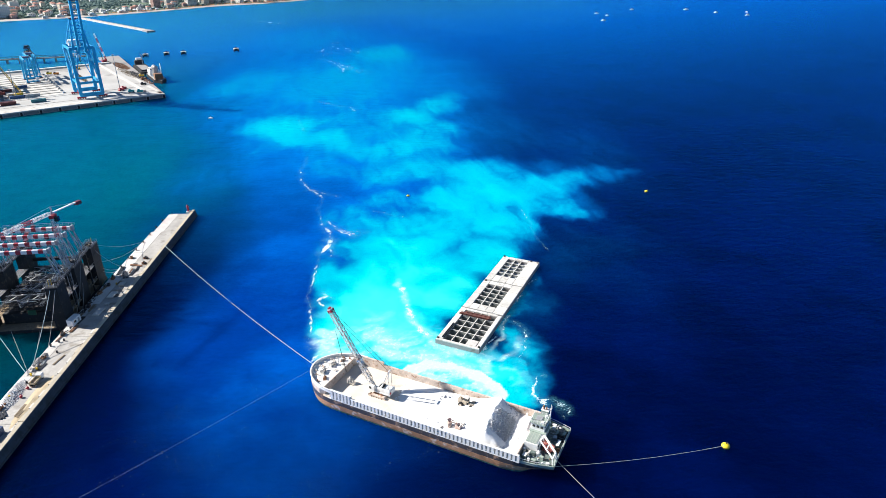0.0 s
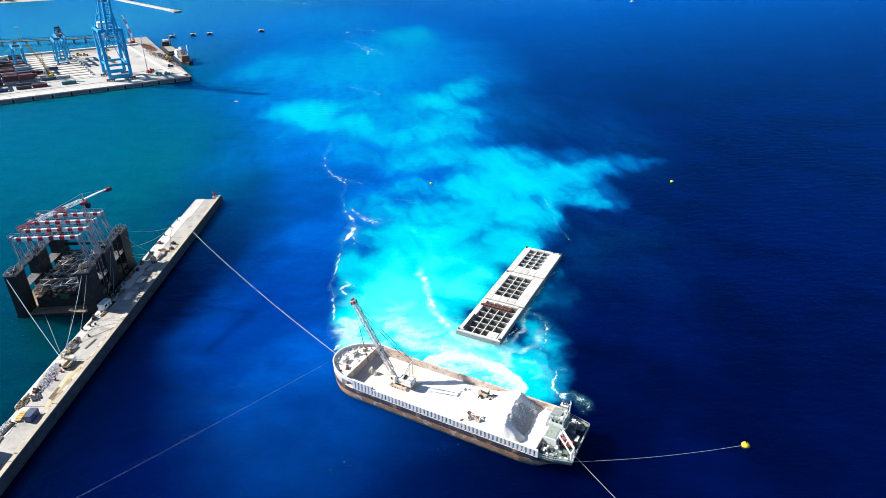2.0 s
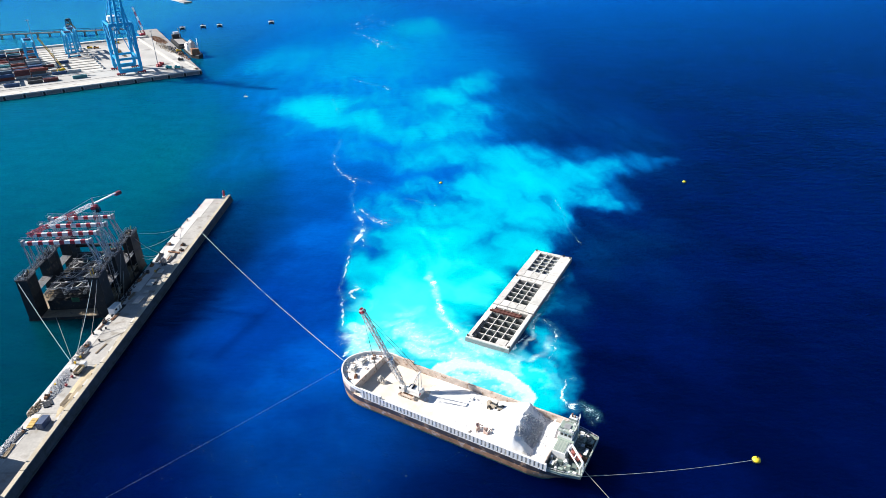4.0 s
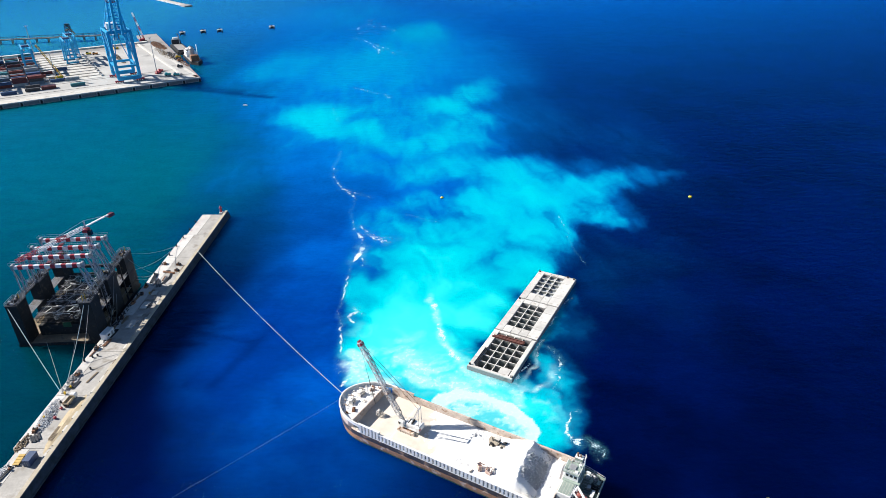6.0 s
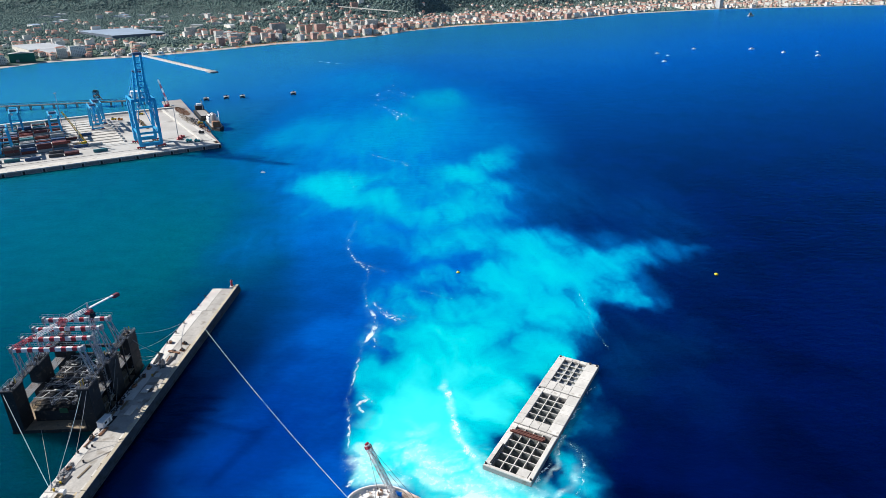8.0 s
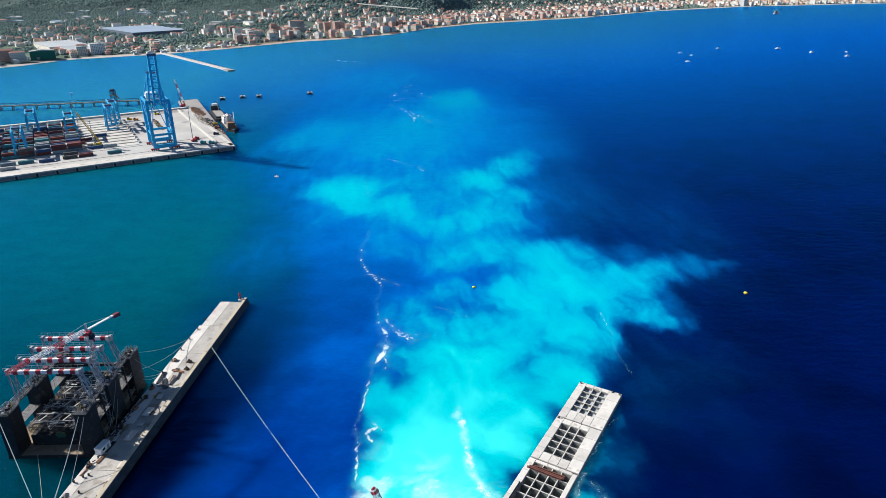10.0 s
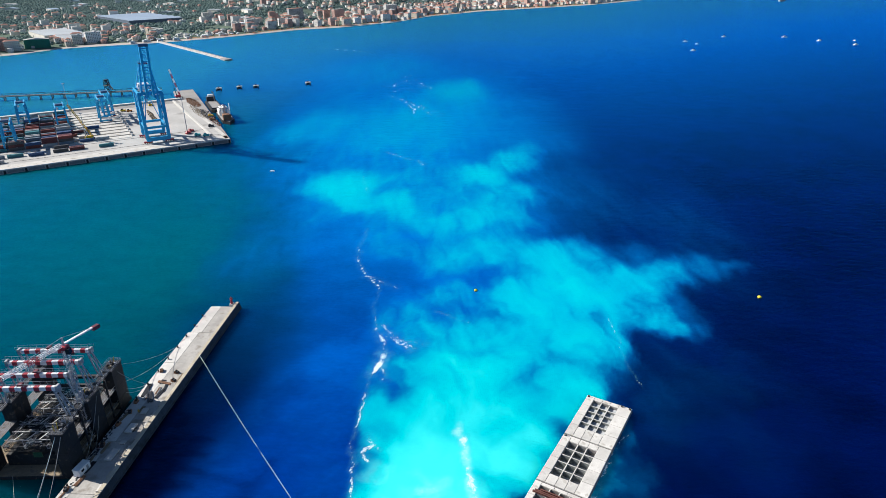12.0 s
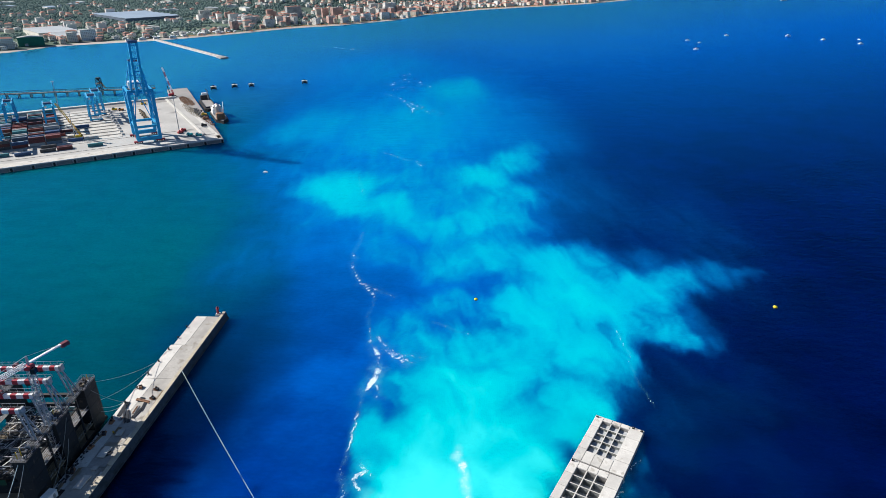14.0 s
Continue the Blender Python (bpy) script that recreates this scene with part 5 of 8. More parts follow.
def load_surface():
    gs, gw = np.linspace(9.3, 74.3, 156), np.linspace(-10.15, 10.15, 60)
    S, W = np.meshgrid(gs, gw)
    base = 0.20 + 0.35 * fbm(S / 5, W / 5, 4, 101) + 0.5 * step(26, 40, S) * fbm(S / 9, W / 9, 3, 102)
    edge = step(10.2, 8.6, np.abs(W))
    ridge = 63.3 - 0.06 * (W - 5) + 1.6 * (fbm(W / 4, S * 0 + 3, 4, 106) - 0.5)     # crest of the stern heap
    d = S - ridge
    hp = np.where(d < 0, np.clip(1 + d / 15.0, 0, 1) ** 1.5, np.clip(1 - d / (5.7 + 1.6 * (fbm(W / 3, S / 9, 3, 107) - 0.5)), 0, 1))
    hp = (4.4 + 1.0 * (fbm(S / 3, W / 3, 4, 103) - 0.5)) * hp ** 0.9 * step(10.4, 8.4, np.abs(W - 0.4)) + 0.5 * (fbm(S / 1.3, W / 1.3, 4, 108) - 0.5) * step(0.05, 0.5, hp)
    small = 0.9 * step(1.0, 0.2, ell(S, W, 47.5, -6.5, 7, 3)) * fbm(S / 2, W / 2, 3, 104)
    Z = DECK + 0.02 + base * (0.35 + 0.65 * edge) + hp + small
    Z = np.where(S < 22, DECK + 0.13 + (Z - DECK - 0.13) * step(12, 22, S) * 0.6, Z)
    n, m_ = S.shape
    i = np.arange(n * m_).reshape(n, m_)
    faces = np.stack([i[:-1, :-1], i[:-1, 1:], i[1:, 1:], i[1:, :-1]], -1).reshape(-1, 4)
    me = bpy.data.meshes.new("gravel_load")
    me.from_pydata(np.stack([S, W, Z], -1).reshape(-1, 3).tolist(), [], faces.tolist())
    me.materials.append(GRAVEL)
    me.materials.append(HOLD_DUST)
    fs_mid, fw_mid = S.ravel()[faces].mean(1), W.ravel()[faces].mean(1)
    peach = (fs_mid + 14 * (fbm(fs_mid / 4, fw_mid / 4, 4, 105) - 0.5) + 0.5 * fw_mid) < 33
    me.polygons.foreach_set("material_index", peach.astype(np.int32))
    return me


load = part("gravel_load", load_surface(), None)
load.matrix_world = SHIP
tagged(load, "bright pale gravel spread over the hold with a steep heap", "gravel", kind="stuff")
st = MB()
lumps = [blob(1.0, s, 0.8, 1, 0.35) for s in range(6)]
for k in range(3600):
    w, f = rs.uniform(-8.6, 9.4), rs.random()
    s = 63.3 - 0.06 * (w - 5) + f * 5.9 + rs.uniform(-0.3, 0.6)
    z = DECK + 0.22 + 4.2 * max(0, 1 - f) ** 0.9 * float(step(10.4, 8.4, abs(w - 0.4)))
    r = rs.uniform(0.10, 0.22) + 0.22 * rs.random() ** 6
    if k % 5 == 0:
        s, w = rs.uniform(46, 73.6), rs.uniform(-9.4, 9.6)
        z, r = DECK + 0.5, r * 0.7
        if 55 < s < 69.5:
            continue
    vs, fs = lumps[k % 6]
    rot = Euler((rs.uniform(-1, 1), rs.uniform(-1, 1), rs.uniform(0, 6))).to_matrix()
    st.add([rot @ v * r + Vector((s, w, z)) for v in vs], fs)
stones = part("loose_stones", st, ROCK)
stones.matrix_world = SHIP
tagged(stones, "angular pale stones tumbled down the heap", "stones", kind="stuff")


def on_ship(s, w, z=DECK, rz=0.0):
    return LIE @ pose(s * 0.985, w * 0.93, z, 0, 0, rz)


BOOM_GREY = mat("dusty_grey_boom_steel", (0.74, 0.72, 0.69), 0.8, var=0.35, scale=0.5, fine=3.0, stain=(0.26, 0.18, 0.13), stain_at=0.55)


def crawler_crane():
    """Lattice-boom crawler crane, slewed over the bow."""
    t = thing("crawler_crane", on_ship(25.2, -1.6, DECK + 0.2), "white dusty crawler crane with a red-tipped lattice boom, standing on gravel", "crane")
    for w in (-1.9, 1.9):
        tr = MB().box((0, w, 0.6), (5.0, 0.95, 0.8), ch=0.1)
        tr.tube((-2.5, w - 0.47, 0.6), (-2.5, w + 0.47, 0.6), 0.6, 12).tube((2.5, w - 0.47, 0.6), (2.5, w + 0.47, 0.6), 0.6, 12)
        tk = part("track", tr, BULWARK, t, "dusty crawler track")
        for k in range(5):
            part("roller", MB().tube((-1.8 + k * 0.9, w - 0.52, 0.35), (-1.8 + k * 0.9, w + 0.52, 0.35), 0.22, 8), DARK_STEEL, tk)
    part("car_body", MB().box((0, 0, 0.95), (3.2, 3.2, 0.6), ch=0.1).tube((0, 0, 1.2), (0, 0, 1.55), 1.3, 16), RUST, t)
    part("slew_deck", MB().box((0.9, 0, 1.75), (6.4, 3.0, 0.4), ch=0.06), WHITE, t)
    cab = part("cab", MB().box((-1.9, -1.35, 2.8), (1.7, 1.1, 1.9), ch=0.15), WHITE, t)
    part("cab_window", MB().box((-2.4, -1.35, 3.1), (0.75, 1.14, 0.9)), GLASS_DARK, cab)
    part("engine_house", MB().box((1.6, 0.0, 2.7), (3.6, 2.7, 1.5), ch=0.15), WHITE, t)
    part("counterweight", MB().box((3.9, 0, 2.6), (1.2, 3.3, 1.8), ch=0.2), WHITE, t, "white counterweight with a red mark")
    part("red_mark", MB().box((4.52, -1.1, 2.6), (0.04, 0.8, 0.8)), RED, t)
    part("hoist_drum", MB().tube((0.2, -0.9, 3.0), (0.2, 0.9, 3.0), 0.5, 12).tube((1.4, -0.9, 3.7), (1.4, 0.9, 3.7), 0.35, 12), DARK_STEEL, t)
    foot, tip = Vector((-2.0, 0, 2.0)), Vector((-18.2, 1.6, 26.0))
    d = tip - foot
    boom = part("boom", MB().lattice(foot + d * 0.10, foot + d * 0.955, 1.25, 1.25, 22, 0.17).lattice(foot, foot + d * 0.10, 0.9, 0.7, 2, 0.2), BOOM_GREY, t, "pale lattice boom")
    part("boom_tip", MB().lattice(foot + d * 0.955, foot + d * 0.985, 1.3, 1.3, 1, 0.26), RED, boom, "red boom tip")
    part("tip_sheave", MB().tube(tip + Vector((0, -0.5, 0)), tip + Vector((0, 0.5, 0)), 0.42, 12).beam(foot + d * 0.985, tip, 0.7, 0.7), RED, boom, "red tip sheave")
    part("tip_band", MB().lattice(foot + d * 0.985, foot + d * 0.995, 1.2, 1.2, 1, 0.2).beam(foot + d * 0.97, foot + d * 0.985, 0.5, 0.8), WHITE, boom)
    part("boom_joint", MB().lattice(foot + d * 0.36, foot + d * 0.39, 1.45, 1.45, 1, 0.24), BULWARK, boom)
    part("gantry", MB().beam((1.2, -1.0, 3.4), (3.9, -0.7, 10.4), 0.2).beam((1.2, 1.0, 3.4), (3.9, 0.7, 10.4), 0.2)
         .beam((3.9, -1.0, 3.4), (3.9, -0.7, 10.4), 0.16).beam((3.9, 1.0, 3.4), (3.9, 0.7, 10.4), 0.16).beam((3.9, -0.9, 10.4), (3.9, 0.9, 10.4), 0.3), BOOM_GREY, t)
    part("boom_stay", MB().beam((3.9, -0.7, 10.4), foot + d * 0.97 + Vector((0, -0.5, 0)), 0.07).beam((3.9, 0.7, 10.4), foot + d * 0.97 + Vector((0, 0.5, 0)), 0.07), DARK_STEEL, t)
    part("hoist_rope", MB().beam(tip + Vector((-0.2, 0.2, 0)), (-13.4, 0.9, 4.0), 0.06).beam(tip + Vector((0.2, -0.3, 0)), (-13.0, 0.7, 4.0), 0.06), DARK_STEEL, t)
    return t


crawler_crane()


def peel_grab(m, label):
    """Closed orange-peel grab: curved tines hinged on a round head."""
    t = thing("orange_peel_grab", m, label, "grab")
    part("head", MB().tube((0, 0, 2.1), (0, 0, 2.9), 0.75, 12, 0.5).tube((0, 0, 2.9), (0, 0, 3.5), 0.2, 8), DUST_PAINT, t)
    part("head_ring", MB().tube((0, 0, 2.0), (0, 0, 2.15), 0.95, 12), BULWARK, t)
    prof = [(0.7, 2.15), (1.25, 1.75), (1.4, 1.15), (1.1, 0.5), (0.4, 0.05)]
    for k in range(6):
        a = k * math.pi / 3
        c, s = math.cos(a), math.sin(a)
        mb = MB()
        for j, ((r0, z0), (r1, z1)) in enumerate(zip(prof[:-1], prof[1:])):
            mb.beam((r0 * c, r0 * s, z0), (r1 * c, r1 * s, z1), 0.75 - 0.12 * j, 0.26, 0.2)
        tn = part("tine", mb, DUST_PAINT, t)
        part("ram", MB().tube((0.45 * c, 0.45 * s, 2.8), (1.3 * c, 1.3 * s, 1.7), 0.11, 8), GREY_STEEL, tn)
    return t


peel_grab(on_ship(12.9 + 0.4, -1.0, DECK + 0.14) @ Matrix.Scale(0.78, 4), "dusty orange-peel grab resting on the hold floor")
def spare_bucket(m, label):
    """Clamshell bucket lying half open, with its arms and yoke."""
    t = thing("clamshell_bucket", m, label, "bucket")
    for sgn in (-1, 1):
        sh = [(0.2 * sgn, 0.3), (1.5 * sgn, 0.9), (1.7 * sgn, 1.7), (1.2 * sgn, 1.9), (0.1 * sgn, 1.2)]
        mb = MB()
        for y in (-0.9, 0.8):
            vs = [(x, y, z) for x, z in sh] + [(x, y + 0.1, z) for x, z in sh]
            mb.add(vs, [(0, 1, 2, 3, 4), (9, 8, 7, 6, 5)] + [(i, i + 5, (i + 1) % 5 + 5, (i + 1) % 5) for i in range(5)])
        mb.beam((0.2 * sgn, 0, 0.3), (1.5 * sgn, 0, 0.9), 1.7, 0.1).beam((1.5 * sgn, 0, 0.9), (1.7 * sgn, 0, 1.7), 1.7, 0.1)
        part("shell", mb, PINK_RUST, t)
        part("arm", MB().beam((1.2 * sgn, -0.6, 1.8), (0.2 * sgn, -0.3, 3.0), 0.22).beam((1.2 * sgn, 0.6, 1.8), (0.2 * sgn, 0.3, 3.0), 0.22), PINK_RUST, t)
    part("yoke", MB().box((0, 0, 3.0), (1.1, 1.0, 0.6), ch=0.08).tube((0, -0.6, 1.3), (0, 0.6, 1.3), 0.3, 10), DUST_PAINT, t)
    return t


PINK_RUST = mat("dust_covered_red_steel", (0.60, 0.42, 0.36), 0.9, var=0.35, scale=0.8, fine=3.0, bump=0.2, stain=(0.62, 0.52, 0.46), stain_at=0.5)
for k, (s, w, ry) in enumerate(((51.6, -7.4, 78), (55.4, -8.3, 70))):
    g = spare_bucket(on_ship(s, w, DECK + 1.55, 35 + 40 * k), "dusty red clamshell bucket lying on the gravel")
    g.rotation_euler.rotate_axis("Y", radians(ry))
for k, (s, w, l, rz) in enumerate(((53.4, -6.6, 2.6, 20), (57.2, -7.6, 2.2, -35), (50.2, -8.6, 1.8, 70), (58.6, -8.9, 1.6, 10))):
    sc = thing("scrap_steel", on_ship(s, w, DECK + 0.9, rz), "dusty bent steel beam lying on the gravel", "scrap")
    part("beam", MB().beam((-l / 2, 0, 0), (l / 2, 0, 0.25), 0.35, 0.12).beam((-l / 2, 0, 0.18), (l / 2, 0, 0.43), 0.12, 0.35), PINK_RUST if k % 2 else DUST_PAINT, sc)


LOADER = mat("dust_caked_loader_paint", (0.52, 0.45, 0.36), 0.9, var=0.3, scale=0.7, fine=3.0, bump=0.2, stain=(0.30, 0.24, 0.18), stain_at=0.55)


def wheel_loader(m):
    """Articulated wheel loader: two frames, cab, lift arms, open bucket and four wheels."""
    t = thing("wheel_loader", m, "dust-covered tan wheel loader parked on the gravel", "loader")
    part("rear_frame", MB().box((1.7, 0, 1.5), (2.9, 1.7, 1.2), ch=0.2).box((2.6, 0, 2.15), (1.3, 1.5, 0.4), ch=0.1), LOADER, t)
    part("front_frame", MB().box((-1.2, 0, 1.3), (1.7, 1.2, 1.0), ch=0.15), LOADER, t)
    part("hitch", MB().tube((-0.1, 0, 0.8), (-0.1, 0, 1.7), 0.3, 10), DARK_FRAME, t)
    cab = part("cab", MB().box((0.55, 0, 2.6), (1.5, 1.4, 1.6), ch=0.1), LOADER, t)
    part("window", MB().box((0.55, 0, 2.8), (1.54, 1.44, 0.8), ch=0.05), GLASS_DARK, cab)
    part("cab_roof", MB().box((0.55, 0, 3.45), (1.7, 1.6, 0.12), ch=0.04), DUST_PAINT, cab)
    for sy in (-0.55, 0.55):
        part("lift_arm", MB().beam((-0.9, sy, 1.9), (-2.6, sy, 1.3), 0.25, 0.35).beam((-2.6, sy, 1.3), (-3.2, sy, 0.7), 0.25, 0.3), LOADER, t)
        part("ram", MB().tube((-0.8, sy * 0.6, 1.5), (-2.4, sy * 0.6, 1.1), 0.1, 8), GREY_STEEL, t)
    part("bucket", MB().beam((-3.3, 0, 0.25), (-4.5, 0, 0.2), 2.9, 0.1).beam((-3.3, 0, 0.25), (-3.2, 0, 1.3), 2.9, 0.1).box((-3.8, -1.42, 0.6), (1.0, 0.08, 0.8)).box((-3.8, 1.42, 0.6), (1.0, 0.08, 0.8)), RUST, t)
    for sx in (-1.5, 2.0):
        for sy in (-1.15, 1.15):
            w_ = part("wheel", MB().tube((sx, sy - 0.32, 0.8), (sx, sy + 0.32, 0.8), 0.8, 14), RUBBER, t)
            part("rim", MB().tube((sx, sy - 0.34, 0.8), (sx, sy + 0.34, 0.8), 0.38, 10), LOADER, w_)
    part("exhaust", MB().tube((2.2, 0.4, 2.3), (2.2, 0.4, 3.1), 0.09, 8), DARK_STEEL, t)
    return t


wheel_loader(on_ship(53.4, 5.2, DECK + 0.62, 176))
for k in range(5):
    vs, fs = blob(rs.uniform(0.25, 0.45), 400 + k, 0.8, 1, 0.35)
    bo = thing("boulder", on_ship(43.4 + rs.uniform(0, 3.0), 4.6 + rs.uniform(-0.6, 2.4), DECK + 0.75), "pale limestone boulder lying beside the loader", "boulder", group="boulders in the hold")
    part("stone", MB().add(vs, fs), ROCK, bo)

# stern house
house = part("stern_house", MB().box((77.1, -1.4, 6.4), (4.0, 6.6, 2.9), ch=0.1), WHITE, ship, "white stern house")
part("green_roof", MB().box((77.0, -1.5, 7.92), (3.3, 5.8, 0.16)), DECK_GREEN, house, "pale green roof deck")
for k in range(4):
    part("roof_seam", MB().box((75.8 + 0.8 * k, -1.5, 8.03), (0.06, 5.6, 0.06)), DUST_PAINT, house)
for k in range(3):
    part("window", MB().box((79.12, -3.6 + k * 1.8, 6.9), (0.05, 0.8, 0.7), ch=0.02), GLASS_DARK, house)
lower = part("lower_bridge", MB().box((77.2, 3.6, 6.5), (4.6, 5.4, 3.1), ch=0.08), WHITE, ship, "white lower bridge storey")
bridge = part("bridge_deck", MB().box((77.2, 3.4, 9.3), (4.0, 4.4, 2.4), ch=0.1), WHITE, ship, "white bridge")
part("bridge_wing", MB().box((77.4, 3.5, 8.12), (5.0, 6.4, 0.16)), DECK_GREEN, bridge, "pale green bridge wing deck")
part("bridge_roof", MB().box((77.1, 3.4, 10.6), (4.7, 4.9, 0.2)), DECK_GREEN, bridge, "pale green bridge roof")
for k in range(4):
    part("window", MB().box((75.18, 1.9 + k * 1.0, 9.6), (0.06, 0.7, 0.8)), GLASS_DARK, bridge)
    part("window", MB().box((79.22, 1.9 + k * 1.0, 9.6), (0.06, 0.7, 0.8)), GLASS_DARK, bridge)
for k in range(3):
    part("window", MB().box((76.0 + k * 1.2, 1.18, 9.6), (0.8, 0.06, 0.8)), GLASS_DARK, bridge)
part("roof_hatch", MB().box((76.9, 3.6, 10.85), (1.9, 2.2, 0.3), ch=0.06), GREY_STEEL, bridge, "grey raised roof hatch")
part("roof_locker", MB().box((78.4, 2.0, 10.95), (0.9, 1.1, 0.5), ch=0.06), WHITE, bridge)
part("roof_vent", MB().tube((78.6, 4.8, 10.7), (78.6, 4.8, 11.4), 0.25, 10).tube((78.6, 4.8, 11.4), (78.6, 4.8, 11.55), 0.42, 10), WHITE, bridge)
rr = MB()
rpts = [(74.85, 1.05), (79.35, 1.05), (79.35, 5.75), (74.85, 5.75), (74.85, 1.05)]
for p, q in zip(rpts[:-1], rpts[1:]):
    rr.beam((*p, 11.5), (*q, 11.5), 0.07).beam((*p, 11.1), (*q, 11.1), 0.05)
    for k in range(4):
        x, y = p[0] + (q[0] - p[0]) * k / 4, p[1] + (q[1] - p[1]) * k / 4
        rr.beam((x, y, 10.7), (x, y, 11.5), 0.06)
part("roof_rail", rr, WHITE, bridge)
part("radar_mast", MB().tube((79.4, 6.4, 8.0), (79.4, 6.4, 14.6), 0.2, 8, 0.1).beam((79.4, 5.4, 12.6), (79.4, 7.4, 12.6), 0.14).box((79.4, 6.4, 13.4), (0.25, 1.6, 0.22)), WHITE, bridge)
part("searchlight", MB().tube((75.2, 2.0, 11.2), (74.9, 2.0, 11.15), 0.22, 10).tube((75.2, 2.0, 10.7), (75.2, 2.0, 11.0), 0.06, 6), GREY_STEEL, bridge)
fun = part("funnel", MB().prism([(76.0, 8.2), (78.2, 8.2), (78.2, 9.7), (76.0, 9.7)], DECK, 10.2), DECK_GREEN, ship, "pale green funnel casing")
part("funnel_pipe", MB().tube((76.7, 9.0, 10.2), (76.5, 9.0, 11.6), 0.28, 10).tube((77.5, 9.0, 10.2), (77.4, 9.0, 11.3), 0.2, 10), RUST, fun, "sooty exhaust pipe")
part("funnel_cowl", MB().box((77.1, 9.0, 10.28), (2.4, 1.7, 0.15)), WHITE, fun)
part("stern_deck", MB().prism([(74.9, -10.3), (80.0, -9.9), (85.1, -8.8), (85.1, 8.8), (80.0, 9.9), (74.9, 10.3)], DECK, DECK + 0.1), DECK_WORN, ship, "dark worn green stern deck")
bw = MB()
edge_pts = [(75.0, -10.75), (80, -10.2), (85.15, -8.75), (85.15, 8.75), (80, 10.2), (75.0, 10.75)]
for p, q in zip(edge_pts[:-1], edge_pts[1:]):
    bw.beam((*p, 5.4), (*q, 5.4), 0.12, 0.85).beam((*p, 5.86), (*q, 5.86), 0.34, 0.1)
part("stern_bulwark", bw, DECK_GREEN, ship, "pale green stern bulwark")
rl = MB()
for p, q in zip(edge_pts[:-1], edge_pts[1:]):
    rl.beam((*p, 6.6), (*q, 6.6), 0.08)
    n = max(2, int(math.dist(p, q) / 1.6))
    for k in range(n + 1):
        x, y = p[0] + (q[0] - p[0]) * k / n, p[1] + (q[1] - p[1]) * k / n
        rl.beam((x, y, 5.8), (x, y, 6.6), 0.08)
part("stern_rail", rl, WHITE, ship)
part("stern_gantry", MB().beam((79.9, -1.2, 9.2), (84.6, -5.4, 8.0), 0.5, 0.45).beam((84.6, -5.4, 8.0), (84.9, -5.9, 5.1), 0.45).beam((79.9, -1.2, 9.2), (79.6, -1.0, 5.1), 0.4)
     .beam((79.4, -3.0, 8.4), (84.3, -7.2, 7.2), 0.34).beam((84.3, -7.2, 7.2), (84.5, -7.6, 5.1), 0.36).beam((79.4, -3.0, 8.4), (79.3, -3.0, 5.1), 0.3)
     .beam((79.9, -1.2, 9.2), (79.4, -3.0, 8.4), 0.34).beam((84.6, -5.4, 8.0), (84.3, -7.2, 7.2), 0.3).beam((82.2, -3.3, 8.6), (81.8, -5.1, 7.8), 0.26), WHITE, ship, "white steel stern gantry")
part("red_hatch", MB().add([(79.5, 0.4, 6.9), (83.4, -2.0, 6.9), (83.7, -4.4, 6.9), (79.4, -2.2, 6.9), (79.5, 0.4, 7.15), (83.4, -2.0, 7.15), (83.7, -4.4, 7.15), (79.4, -2.2, 7.15)],
     [(3, 2, 1, 0), (4, 5, 6, 7), (0, 1, 5, 4), (1, 2, 6, 5), (2, 3, 7, 6), (3, 0, 4, 7)]).box((81.4, -2.0, 6.0), (2.6, 1.8, 1.8)), FADED_RED, ship, "faded red engine casing")
for k, (s, w, sx, sy, h, mt) in enumerate(((83.6, 1.6, 1.0, 3.6, 0.9, DECK_GREEN), (82.0, 3.6, 1.2, 1.6, 1.1, PALE_FRAME), (84.0, 6.6, 0.9, 2.2, 0.8, DECK_GREEN), (80.5, 7.6, 1.3, 1.0, 1.2, WHITE), (80.6, 2.6, 0.8, 1.5, 1.0, DECK_WORN),
                                           (81.9, 6.4, 0.8, 2.8, 0.6, DECK_GREEN), (76.4, -7.6, 1.3, 2.0, 1.2, DECK_GREEN), (78.2, -6.0, 1.7, 1.3, 1.5, DECK_WORN), (79.2, -8.4, 1.6, 1.0, 0.8, DECK_GREEN), (77.9, -8.9, 0.7, 0.8, 1.1, WHITE),
                                           (81.0, -6.6, 1.3, 1.1, 1.3, DECK_GREEN), (83.2, -8.0, 1.2, 0.7, 0.9, WHITE), (75.6, -5.6, 0.7, 0.9, 1.6, DUST_PAINT))):
    sx, sy, h = sx * 0.8, sy * 0.8, h * 0.75
    lk = part("deck_locker", MB().box((s, w, DECK + 0.1 + h / 2), (sx, sy, h), ch=0.1), mt, ship)
    part("locker_lid", MB().box((s, w, DECK + 0.13 + h), (sx + 0.08, sy + 0.08, 0.08), ch=0.02), WHITE if k % 3 == 0 else mt, lk)
for s, w, rz, mt in ((84.0, -1.2, 90, RUST), (83.6, 4.6, 90, DARK_STEEL), (82.4, 8.2, 60, GREY_STEEL), (79.8, -5.2, 20, WHITE), (77.2, -6.6, -20, DUST_PAINT)):
    winch(s, w, DECK + 0.1, 1.35, rz, ship, mt)
for s, w in ((84.6, -3.4), (84.6, 3.2), (84.4, 7.8), (80.4, -9.4), (77.0, -9.9), (80.2, 9.4)):
    bollard(s, w, DECK + 0.1, ship, DARK_STEEL)
pipes = MB()
for k in range(7):
    w = 1.0 + k * 1.15
    pipes.tube((80.0, w, DECK + 0.3), (84.6, w + rs.uniform(-0.5, 0.5), DECK + 0.3), 0.08, 6)
